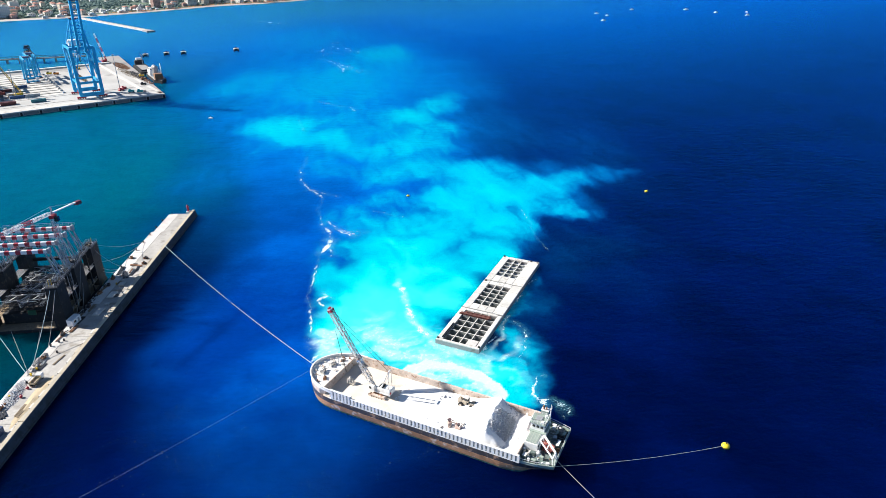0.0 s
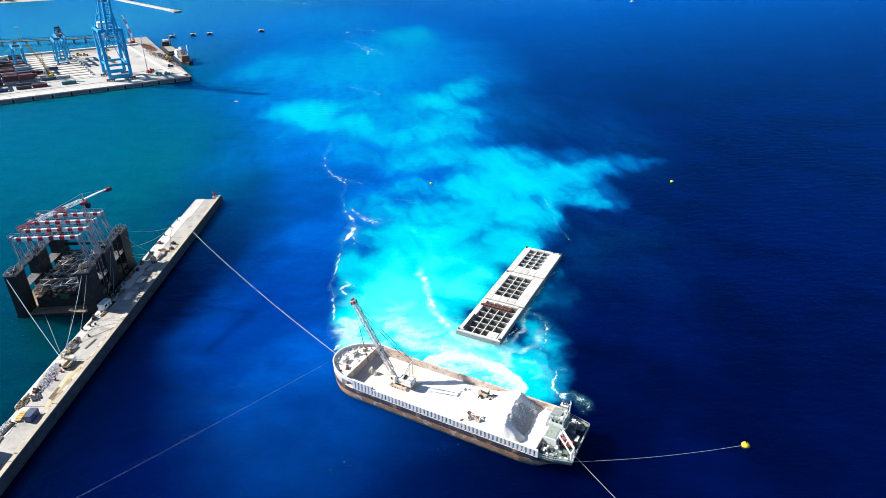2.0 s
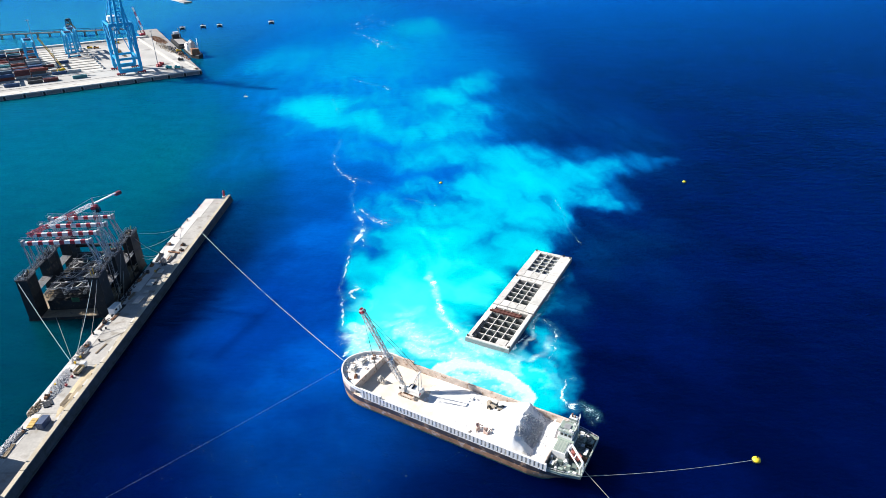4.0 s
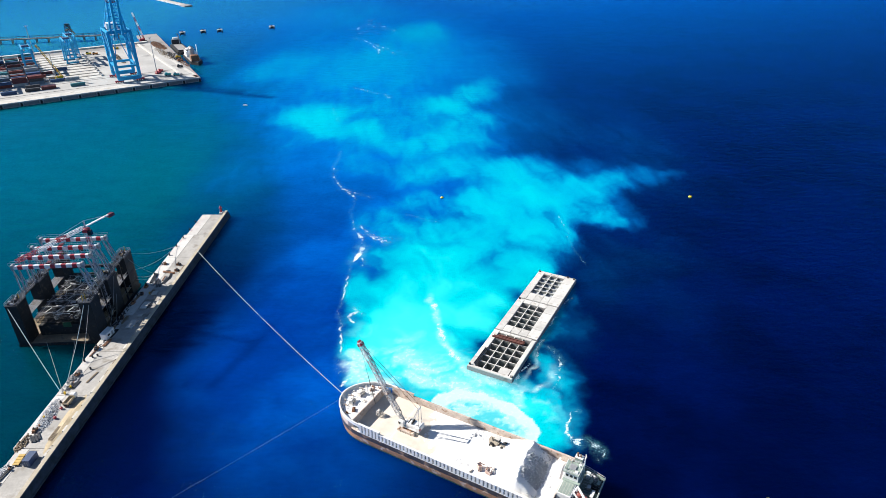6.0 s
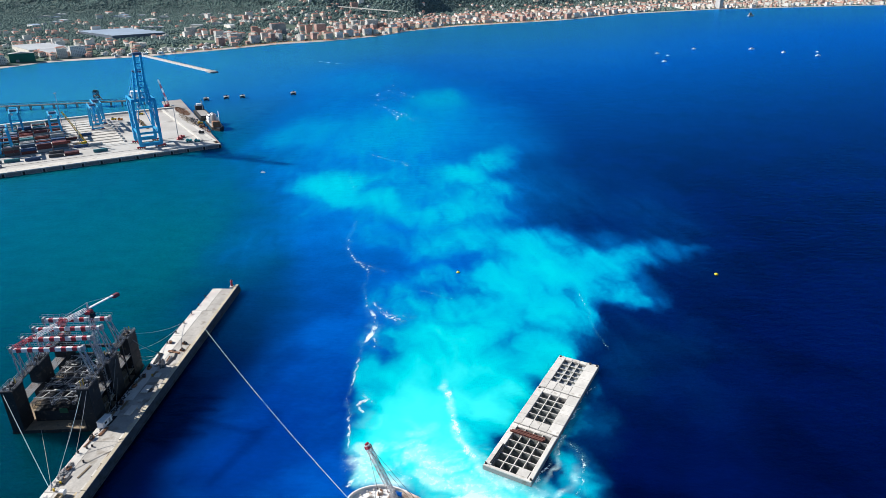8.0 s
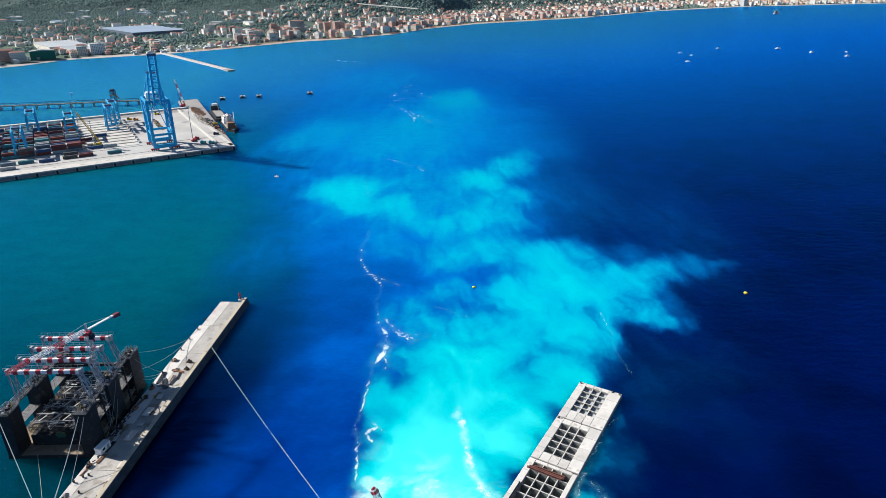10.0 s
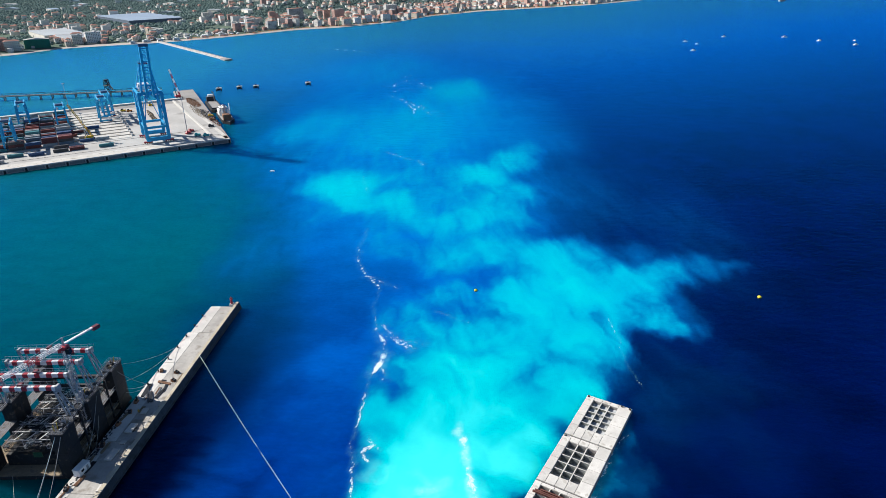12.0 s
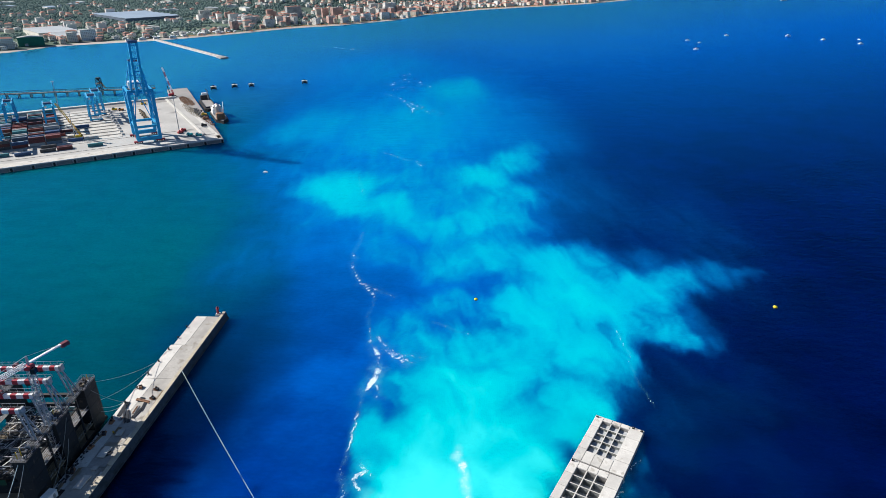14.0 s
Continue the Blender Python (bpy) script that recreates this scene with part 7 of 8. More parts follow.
    for y in (0, -G):
        part("portal_brace", MB().tube((-8.6, y, 15), (0, y, 44), 0.4, 6).tube((8.6, y, 15), (0, y, 44), 0.4, 6) if y else MB().tube((-9.2, y, 15), (-4, y, 45), 0.4, 6).tube((9.2, y, 15), (4, y, 45), 0.4, 6), CRANE_BLUE, t)
    for k in range(7):
        f = 0.12 + k * 0.12
        g_ = f + 0.10
        part("boom_lacing", MB().beam((-2.7, 3 + 14 * f, H - 3 + 46.5 * f), (2.7, 3 + 14 * g_, H - 3 + 46.5 * g_), 0.32), CRANE_BLUE, t)
    part("trolley_cab_rig", MB().box((0, -14, H - 1.4), (6.4, 6.0, 1.6), ch=0.2), NAVY, t)
    part("cable_reel", MB().tube((LX + 1.2, -2, 6.5), (LX + 1.9, -2, 6.5), 2.0, 16), RED, t)
    part("apex_beam", MB().beam((-4.6, -1.5, 72), (4.6, -1.5, 72), 1.1, 1.4), RED, t, "red apex sheave platform")
    for k in range(8):
        f = 0.10 + k * 0.12
        part("boom_tie", MB().beam((-2.7, 3 + 14 * f, H - 3 + 46.5 * f), (2.7, 3 + 14 * f, H - 3 + 46.5 * f), 0.6, 0.8), CRANE_BLUE, t)
    part("boom_head", MB().box((0, 17.2, 89.6), (7.6, 3.0, 2.4), ch=0.2), NAVY, t)
    part("machinery_house", MB().box((1.6, -G + 4, H + 2.8), (10.0, 12, 4.8), ch=0.3), WHITE_CLEAN, t, "white machinery house")
    part("operator_cab", MB().box((3.6, -6, H - 7.2), (2.4, 3.0, 2.8), ch=0.25), WHITE_CLEAN, t)
    st = MB()
    for k in range(10):
        z = 4 + k * 4.2
        st.beam((LX + 1.4, -G + 1, z), (LX + 1.4, -G + 5 if k % 2 else -G + 1, z + 4.2), 0.35)
        st.beam((LX + 1.4, -G + 1, z), (LX + 1.4, -G + 5, z), 0.25)
    part("stair_tower", st, CRANE_BLUE, t)
    part("boom_stay", MB().beam((-3, -1.5, 72.5), (-3.1, 6.4, 74), 0.3).beam((3, -1.5, 72.5), (3.1, 6.4, 74), 0.3).beam((3, -1.5, 72.5), (3, -G - 14, H), 0.3).beam((-3, -1.5, 72.5), (-3, -G - 14, H), 0.3), CRANE_BLUE, t)
    part("festoon_platform", MB().box((0, -1.5, 73.5), (10.2, 3.0, 0.3)), NAVY, t)
    return t


sts_crane()


def rtg():
    """Rail-mounted yard gantry."""
    t = thing("yard_gantry_crane", None, "blue rail-mounted yard crane straddling container stacks", "crane", group="yard cranes")
    LX, LY, H = 5.0, 11.5, 24.0
    for x in (-LX, LX):
        for y in (-LY, LY):
            part("leg", MB().beam((x, y, 1.2), (x * 0.8, y, H), 1.6, 1.7), CRANE_BLUE, t)
        part("main_girder", MB().beam((x * 0.75, -LY - 4, H), (x * 0.75, LY + 6, H), 1.3, 2.0), CRANE_BLUE, t)
        part("cross_tie", MB().beam((x, -LY, 6), (x * 0.9, LY, 14), 0.4), CRANE_BLUE, t)
    for y in (-LY, LY):
        part("sill_beam", MB().beam((-LX - 1, y, 1.4), (LX + 1, y, 1.4), 1.0, 1.3), CRANE_BLUE, t)
        part("end_tie", MB().beam((-LX, y, 13), (LX, y, 13), 0.7, 0.9), CRANE_BLUE, t)
        for x in (-LX, LX):
            part("wheel_truck", MB().box((x, y, 0.45), (3.4, 0.9, 0.9), ch=0.08), RED, t)
    part("trolley", MB().box((0, 2.0, H + 1.6), (6.5, 5.0, 1.8), ch=0.2), NAVY, t)
    part("cab", MB().box((2.0, -1.5, H - 2.6), (1.8, 2.2, 2.2), ch=0.2), WHITE_CLEAN, t)
    part("service_house", MB().box((-4.4, LY + 1.4, 4.0), (2.4, 2.0, 3.0), ch=0.1), WHITE_CLEAN, t)
    part("trolley_rail", MB().beam((-3.6, -LY - 3, H + 1.9), (-3.6, LY + 5, H + 1.9), 0.12).beam((3.6, -LY - 3, H + 1.9), (3.6, LY + 5, H + 1.9), 0.12), PALE_FRAME, t)
    return t


rtg0 = rtg()
rtg0.matrix_world = on_quay(179, -79)
for x, y in ((168, -172), (134, -134), (94, -160), (88, -188), (214, -110), (232, -168)):
    copy_thing(rtg0, on_quay(x, y))

# stacked boxes
COLORS = {"rust_red": (0.22, 0.045, 0.035), "dark_maroon": (0.12, 0.025, 0.03), "mid_blue": (0.03, 0.09, 0.22), "grey_blue": (0.16, 0.22, 0.28), "pale_grey": (0.42, 0.43, 0.44), "teal": (0.03, 0.20, 0.24), "dark_grey": (0.07, 0.075, 0.085)}
boxes = {}
for nm, rgb in COLORS.items():
    m_ = mat(nm + "_container", rgb, 0.55, var=0.25, scale=0.3, fine=1.5, rand=0.2)
    b = MB().box((0, 0, 1.3), (12.1, 2.36, 2.5), ch=0.05)
    for k in range(16):
        xx = -5.6 + k * 0.747
        b.box((xx, 1.2, 1.3), (0.3, 0.05, 2.2)).box((xx, -1.2, 1.3), (0.3, 0.05, 2.2))
    for sx in (-6.03, 6.03):
        for sy in (-1.15, 1.15):
            b.box((sx, sy, 1.3), (0.16, 0.16, 2.6))
    me = b.mesh("shipping_container")
    me.materials.append(m_)
    boxes[nm] = me
rc = random.Random(21)
names = list(COLORS)


def put_box(nm, x, y, tier, rz=0.0):
    ob = part("shipping_container", boxes[nm], None)
    ob.matrix_world = on_quay(x, y, QZ + 0.26 + tier * 2.62, rz)
    tagged(ob, nm.replace("_", " ") + " steel shipping container in the stacked yard", "container", "stacked yard containers")


for blk in range(10):
    y0 = -66 - blk * 14.2
    for row in range(4):
        for b_ in range(6):
            x = 135 + b_ * 13.4
            if rc.random() < 0.10:
                continue
            hgt = rc.choice((1, 2, 2, 3)) if row == 0 else rc.choice((1, 2, 2))
            if row not in (0, 2) and rc.random() < 0.45:
                continue
            c = rc.choice(names) if rc.random() < 0.5 else names[(blk + b_) % len(names)]
            put_box(c, x, y0 - row * 2.75, hgt - 1)
            if hgt > 1 and row == 0:
                for tt in range(hgt - 1):
                    put_box(rc.choice(names), x, y0 - row * 2.75, tt)
            elif hgt > 1:
                put_box(c, x, y0 - row * 2.75, 0)
                if hgt > 2:
                    put_box(c, x, y0 - row * 2.75, 1)
for x, y, nm in ((118, -66, "mid_blue"), (131, -94, "rust_red"), (118, -80, "pale_grey"), (105, -66, "pale_grey"), (128, -38, "dark_maroon"), (128, -42, "dark_maroon"), (141, -38, "dark_grey"), (104, -36, "teal"),
                 (176, -40, "teal"), (190, -40, "grey_blue"), (204, -33, "pale_grey"), (217, -33, "pale_grey"), (190, -24, "pale_grey"), (140, -52, "dark_grey"), (109, -122, "mid_blue"), (124, -108, "dark_maroon"), (160, -36, "mid_blue")):
    put_box(nm, x, y, 0)


def light_mast(x, y, h):
    t = thing("light_mast", on_quay(x, y), "slim grey floodlight mast in the yard", "mast", group="floodlight masts")
    part("pole", MB().tube((0, 0, 0), (0, 0, h), 0.45, 8, 0.2), GREY_STEEL, t)
    part("head_ring", MB().tube((0, 0, h), (0, 0, h + 0.6), 1.3, 12), GREY_STEEL, t)
    for k in range(4):
        a = k * math.pi / 2
        part("floodlight", MB().box((1.5 * math.cos(a), 1.5 * math.sin(a), h + 0.1), (0.6, 0.6, 0.4), ch=0.08), WHITE_CLEAN, t)


for x, y, h in ((125, -211, 34), (30, -49, 34), (118, -70, 26), (220, -205, 34)):
    light_mast(x, y, h)


def lattice_crane(m, tip, material, label, stripes=False):
    t = thing("mobile_crane", m, label, "crane")
    for y in (-2.2, 2.2):
        part("track", MB().box((0, y, 0.7), (7.0, 1.1, 1.2), ch=0.2), DARK_STEEL, t)
    part("house", MB().box((1.5, 0, 2.6), (6.5, 3.4, 2.2), ch=0.2), material, t)
    part("cab", MB().box((-1.9, -1.6, 2.8), (1.6, 1.2, 2.0), ch=0.15), GLASS_DARK, t)
    a, b = Vector((-1.8, 0, 2.4)), Vector(tip)
    for k in range(6):
        mt = (WHITE_CLEAN if k % 2 else RED) if stripes else material
        part("boom_section", MB().lattice(a.lerp(b, k / 6), a.lerp(b, (k + 1) / 6), 1.3, 1.3, 4, 0.2), mt, t)
    part("mast", MB().beam((2.5, 0, 3.5), (4.5, 0, 13), 0.6), DARK_STEEL, t)
    part("stay", MB().beam((4.5, 0, 13), b, 0.15), DARK_STEEL, t)
    return t


lattice_crane(on_quay(114, -74), (13, -4, 34), YELLOW, "yellow lattice-boom crane leaning over the container stacks")
lattice_crane(on_quay(2, -246, QZ, 20), (8, 2, 36), RED, "red and white lattice-boom crane on the pier head", True)
for k, (x, y, nm, lb) in enumerate(((66, -190, ORANGE, "orange yard tractor parked on the paving"), (72, -196, YELLOW, "yellow yard tractor parked on the paving"), (40, -212, YELLOW, "yellow yard tractor parked on the paving"), (24, -30, TEAL_PAINT, "teal spreader beam standing on the apron"), (17, -24, TEAL_PAINT, "teal spreader beam standing on the apron"),
                                    (30, -44, RED, "red welfare unit beside the mast"), (26, -52, RED, "red welfare unit beside the mast"), (4, -62, DARK_FRAME, "dark steel skip on the grey pier"), (-4, -92, RUST, "rusty steel scrap skip on the grey pier"), (-7, -112, YELLOW, "yellow compressor on the grey pier"))):
    v = thing("yard_vehicle" if k < 3 else "yard_equipment", on_quay(x, y, QZ, rc.uniform(-30, 30)), lb, "vehicle" if k < 3 else "equipment")
    part("body", MB().box((0, 0, 1.3), (5.5, 2.6, 1.6), ch=0.2), nm, v)
    part("upper", MB().box((1.2, 0, 2.5), (2.0, 2.0, 1.2), ch=0.2), GLASS_DARK if k < 3 else nm, v)
    for sx in (-1.8, 1.8):
        for sy in (-1.1, 1.1):
            part("wheel" if k < 3 else "foot", MB().tube((sx, sy - 0.25, 0.5), (sx, sy + 0.25, 0.5), 0.5, 10), RUBBER, v)
heap("scrap_heap", on_quay(-7, -205, QZ - 0.1), 12, 66, 0.9, 700, RUST, "rusty brown heaps of scrap and rebar on the pier", "scrap", 31, (0.2, 0.6))
heap("scrap_heap", on_quay(0, -150, QZ - 0.1), 9, 90, 0.5, 420, DECK_TAN, "rusty offcuts and planks strewn along the pier", "scrap", 34, (0.15, 0.55))
heap("scrap_heap", on_quay(-5, -85, QZ - 0.1), 5, 55, 0.8, 90, RUST, "rusty fittings strewn along the pier edge", "scrap", 35, (0.3, 0.9))
heap("scrap_heap", on_quay(-6, -120, QZ - 0.1), 10, 70, 1.6, 110, DARK_FRAME, "scattered dark site debris on the pier", "debris", 32, (0.4, 1.2))
heap("scrap_heap", on_quay(48, -150, QZ - 0.1), 5, 70, 1.2, 90, DECK_TAN, "row of tan crates and debris in the yard", "debris", 33, (0.5, 1.2))


def work_boat():
    t = thing("supply_vessel", on_quay(-21, -104, 0, 85) @ Matrix.Diagonal((1.25, 1.15, 1.1, 1)), "white supply vessel with twin grey silos moored at the pier", "vessel")
    L, B = 46, 11
    hull = [(-L / 2, -B / 2), (L / 2 - 9, -B / 2), (L / 2, 0), (L / 2 - 9, B / 2), (-L / 2, B / 2)]
    part("hull", MB().prism(hull, -2, 3.0), DARK_STEEL, t)
    part("deck", MB().prism([(x * 0.97, y * 0.95) for x, y in hull], 3.0, 3.12), CONCRETE_DARK, t)
    house = part("deckhouse", MB().box((-13, 0, 5.6), (13, 9, 5), ch=0.2), WHITE_CLEAN, t)
    part("bridge", MB().box((-11, 0, 9.3), (8, 7.5, 2.4), ch=0.2), WHITE_CLEAN, house)
    part("bridge_window", MB().box((-11, 0, 9.6), (8.1, 7.6, 0.8)), GLASS_DARK, house)
    for x in (2, 8):
        part("silo", MB().tube((x, -1.5, 3.1), (x, -1.5, 14), 2.3, 14).tube((x, -1.5, 14), (x, -1.5, 15.4), 2.3, 14, 0.6), GREY_STEEL, t)
    part("derrick", MB().beam((15, 2, 3), (15, 2, 13), 0.8).beam((15, 2, 12), (6, 3.5, 17), 0.6), WHITE_CLEAN, t)
    part("hopper", MB().box((14, -1, 6), (6, 7, 5.5), ch=0.4), RUST, t)


work_boat()
hop = thing("hopper_barge", on_quay(-25, -176, 0, 85), "dark hopper barge with a brown deckhouse moored at the pier", "barge")
part("hull", MB().prism([(-30, -7), (27, -7), (31, -4), (31, 4), (27, 7), (-30, 7)], -2, 3.2), DARK_STEEL, hop)
part("coaming", MB().box((2, 5.6, 4.0), (46, 0.6, 1.8)).box((2, -5.6, 4.0), (46, 0.6, 1.8)).box((25, 0, 4.0), (0.6, 11, 1.8)).box((-21, 0, 4.0), (0.6, 11, 1.8)), DARK_FRAME, hop)
part("load", MB().prism([(-20.5, -5.2), (24.5, -5.2), (24.5, 5.2), (-20.5, 5.2)], 3.1, 4.2), CONCRETE_DARK, hop)
part("deckhouse", MB().box((-25.5, 0, 6.2), (6.5, 10, 6), ch=0.2), DARK_FRAME, hop)
part("wheelhouse", MB().box((-25.5, 0, 10.4), (5, 6, 2.4), ch=0.2), WHITE, hop)
part("derrick", MB().beam((-18, 3, 3.2), (-18, 3, 15), 0.9).beam((-18, 3, 14), (-4, 0, 19), 0.7), GREY_STEEL, hop)


def pier():
    t = thing("trestle_pier", None, "long grey trestle pier on piles", "pier", kind="structure")
    a, b = Vector((-452, 874, 5.2)), Vector((-930, 735, 5.2))
    d = (b - a).normalized()
    n = Vector((-d.y, d.x, 0))
    part("deck", MB().beam(a, b, 6.0, 1.2), CONCRETE_DARK, t)
    for k in range(36):
        p = a + d * (8 + k * 14)
        for s in (-2.2, 2.2):
            part("pile", MB().tube(p + n * s + Vector((0, 0, -0.5)), p + n * s + Vector((0, 0, -8)), 0.7, 8), CONCRETE_DARK, t)
    part("conveyor", MB().lattice(a + Vector((0, 0, 2.0)), b + Vector((0, 0, 2.0)), 2.4, 2.2, 70, 0.22, False), DARK_FRAME, t)
    tw = thing("loading_tower", Matrix.Translation(a + d * 66 + Vector((0, 0, 0.6))), "dark lattice loading tower on the trestle pier", "tower")
    part("frame", MB().lattice((0, 0, 0), (0, 0, 15), 5, 5, 5, 0.4), DARK_FRAME, tw)
    part("platform", MB().box((0, 0, 8), (7, 7, 0.5)), RUST, tw)
    part("cabin", MB().box((0, 0, 14.5), (4, 4, 2.4), ch=0.2), DARK_FRAME, tw)
    part("chute", MB().beam((0, 0, 13), (12, -7, 4), 1.0), RUST, tw)
    sh = thing("gate_house", Matrix.Translation(a + d * 12 + Vector((0, 0, 0.6))), "pale gate house on the trestle pier", "hut")
    part("wall", MB().box((0, 0, 1.6), (9, 4, 3.2)), WHITE, sh)
    part("roof", MB().box((0, 0, 3.3), (9.6, 4.6, 0.25)), GREY_STEEL, sh)


pier()


def dolphin(x, y):
    t = thing("mooring_dolphin", pose(x, y, 0, 0, 0, 20), "squat concrete mooring dolphin on piles", "dolphin", group="mooring dolphins")
    part("cap", MB().box((0, 0, 3.2), (7.4, 6.2, 1.8), ch=0.2), CONCRETE, t)
    for sx in (-2.8, 2.8):
        for sy in (-2.4, 2.4):
            part("pile", MB().tube((sx, sy, 2.4), (sx * 1.1, sy * 1.1, -3), 0.6, 8), DARK_STEEL, t)
    part("hook", MB().box((0, 0, 5.0), (1.6, 1.6, 1.2), ch=0.15), DARK_STEEL, t)
    part("fender", MB().box((0, -3.4, 2.4), (4, 0.6, 2.8)), RUBBER, t)
    return t


for x, y in ((-383.7, 897.2), (-360.4, 911.3), (-339.8, 918.7), (-274.3, 946.2)):
    dolphin(x, y)
jet = thing("stone_jetty", None, "long narrow concrete jetty reaching from the beach", "jetty", kind="structure")
ja, jb = Vector((-765, 1467, -0.4)), Vector((-498, 1195, -0.4))
part("wall", MB().beam(ja, jb, 7.5, 4.2), CONCRETE, jet)
part("parapet", MB().beam(ja + Vector((2.4, 2.4, 2.6)), jb + Vector((2.4, 2.4, 2.6)), 1.2, 1.4), CONCRETE_DARK, jet)
part("head", MB().box((-496, 1193, 0.0), (22, 14, 4.6), rz=-45, ch=0.2), CONCRETE_DARK, jet)


def motor_boat(x, y, L, rz, label, wake=False):
    t = thing("motor_boat", pose(x, y, 0, 0, 0, rz), label, "boat", group="anchored boats")
    B = L * 0.3
    hull = [(-L / 2, -B / 2), (L * 0.2, -B / 2), (L / 2, 0), (L * 0.2, B / 2), (-L / 2, B / 2)]
    part("hull", MB().prism(hull, -0.5, L * 0.11), WHITE_CLEAN, t)
    c = part("cabin", MB().prism([(-L * 0.25, -B * 0.36), (L * 0.16, -B * 0.36), (L * 0.16, B * 0.36), (-L * 0.25, B * 0.36)], L * 0.11, L * 0.24), WHITE_CLEAN, t)
    part("window", MB().prism([(-L * 0.2, -B * 0.37), (L * 0.165, -B * 0.37), (L * 0.165, B * 0.37), (-L * 0.2, B * 0.37)], L * 0.16, L * 0.21), GLASS_DARK, c)
    part("flybridge", MB().box((-L * 0.06, 0, L * 0.27), (L * 0.2, B * 0.55, L * 0.05), ch=0.1), WHITE_CLEAN, c)
    return t


for x, y, L, rz in ((355, 1334, 14, 15), (377.3, 1481, 13, 5), (389, 1438, 10, 20), (482.8, 1572, 14, 10), (608, 1563, 17, 5), (650, 1494, 15, 25), (689, 1424, 15, 10), (722, 1500, 9, 120)):
    motor_boat(x, y, L * 0.72, rz, "white motor boat lying at anchor on open water")
fs_ = thing("coastal_ship", pose(1112, 2902, 0, 0, 0, 30), "small grey coastal ship off the far beach", "ship")
part("hull", MB().prism([(-17, -4), (12, -4), (18, 0), (12, 4), (-17, 4)], -1, 5), GREY_STEEL, fs_)
part("superstructure", MB().box((-6, 0, 9), (12, 6, 8), ch=0.3), DECK_TAN, fs_)
part("mast", MB().tube((-4, 0, 13), (-4, 0, 20), 0.4, 6), GREY_STEEL, fs_)
pf = thing("navigation_float", pose(-188.5, 545, 0), "small white float in the harbour entrance", "float")
part("body", MB().box((0, 0, 0.3), (3.6, 1.8, 0.9), ch=0.2), WHITE_CLEAN, pf)
part("mast", MB().tube((0, 0, 0.7), (0, 0, 2.2), 0.12, 6), WHITE_CLEAN, pf)

# ---------------------------------------------------------------- the town
WALLS = [mat("cream_render", (0.72, 0.68, 0.61), 0.9, var=0.15, scale=0.05, fine=0.4, rand=0.2), mat("pale_render", (0.82, 0.81, 0.78), 0.9, var=0.12, scale=0.05, fine=0.4, rand=0.2),
         mat("salmon_render", (0.60, 0.38, 0.33), 0.9, var=0.15, scale=0.05, fine=0.4, rand=0.2), mat("grey_render", (0.56, 0.57, 0.58), 0.9, var=0.15, scale=0.05, fine=0.4, rand=0.2),
         mat("ochre_render", (0.64, 0.58, 0.49), 0.9, var=0.15, scale=0.05, fine=0.4, rand=0.2)]
ROOFS = [mat("terracotta_roof", (0.46, 0.22, 0.17), 0.9, var=0.2, scale=0.06, fine=0.5, rand=0.25), mat("flat_grey_roof", (0.52, 0.52, 0.50), 0.9, var=0.2, scale=0.06, fine=0.5, rand=0.25)]
WIN = mat("shuttered_window", (0.05, 0.06, 0.06), 0.4, var=0.2, scale=0.3, fine=2.0)
FACE = math.degrees(math.atan2(1.3, 1.0))


def house_kind(w, d, floors, wall, roof, hipped):
    """One building type: walls, roof, and a window mesh with every window as a recessed-looking shutter pair."""
    h = floors * 3.1 + 0.8
    wm = MB().box((0, 0, h / 2 - 2), (w, d, h + 4)).mesh("wall")
    wm.materials.append(wall)
    r = MB()
    if hipped:
        o, rh = 0.5, min(w, d) * 0.22
        x, y = w / 2 + o, d / 2 + o
        rx = max(0.5, w / 2 - d * 0.4)
        r.add([(-x, -y, h), (x, -y, h), (x, y, h), (-x, y, h), (-rx, 0, h + rh), (rx, 0, h + rh)], [(0, 1, 5, 4), (1, 2, 5), (2, 3, 4, 5), (3, 0, 4), (3, 2, 1, 0)])
    else:
        r.box((0, 0, h + 0.15), (w + 0.6, d + 0.6, 0.5)).box((w * 0.2, 0, h + 1.4), (min(4, w / 3), min(4, d / 3), 2.4))
    rm = r.mesh("roof")
    rm.materials.append(roof)
    q = MB()
    for f in range(floors):
        z = 1.9 + f * 3.1
        for k in range(max(2, int(w / 3.2))):
            xx = -w / 2 + (k + 0.5) * w / max(2, int(w / 3.2))
            q.box((xx, -d / 2 - 0.03, z), (1.3, 0.16, 1.6)).box((xx, d / 2 + 0.03, z), (1.3, 0.16, 1.6))
        for k in range(max(2, int(d / 3.2))):
            yy = -d / 2 + (k + 0.5) * d / max(2, int(d / 3.2))
            q.box((-w / 2 - 0.03, yy, z), (0.16, 1.3, 1.6)).box((w / 2 + 0.03, yy, z), (0.16, 1.3, 1.6))
    qm = q.mesh("glazing")
    qm.materials.append(WIN)
    return wm, rm, qm


kinds_low = [house_kind(10, 9, 2, WALLS[0], ROOFS[0], True), house_kind(13, 9, 3, WALLS[1], ROOFS[0], True), house_kind(11, 10, 2, WALLS[2], ROOFS[0], True), house_kind(16, 10, 3, WALLS[4], ROOFS[0], True), house_kind(14, 10, 2, WALLS[1], ROOFS[1], False)]
kinds_mid = [house_kind(22, 11, 5, WALLS[0], ROOFS[0], True), house_kind(20, 12, 5, WALLS[1], ROOFS[1], False), house_kind(24, 12, 4, WALLS[4], ROOFS[0], True), house_kind(18, 13, 6, WALLS[2], ROOFS[1], False), house_kind(26, 12, 6, WALLS[1], ROOFS[0], False)]
rt = random.Random(77)


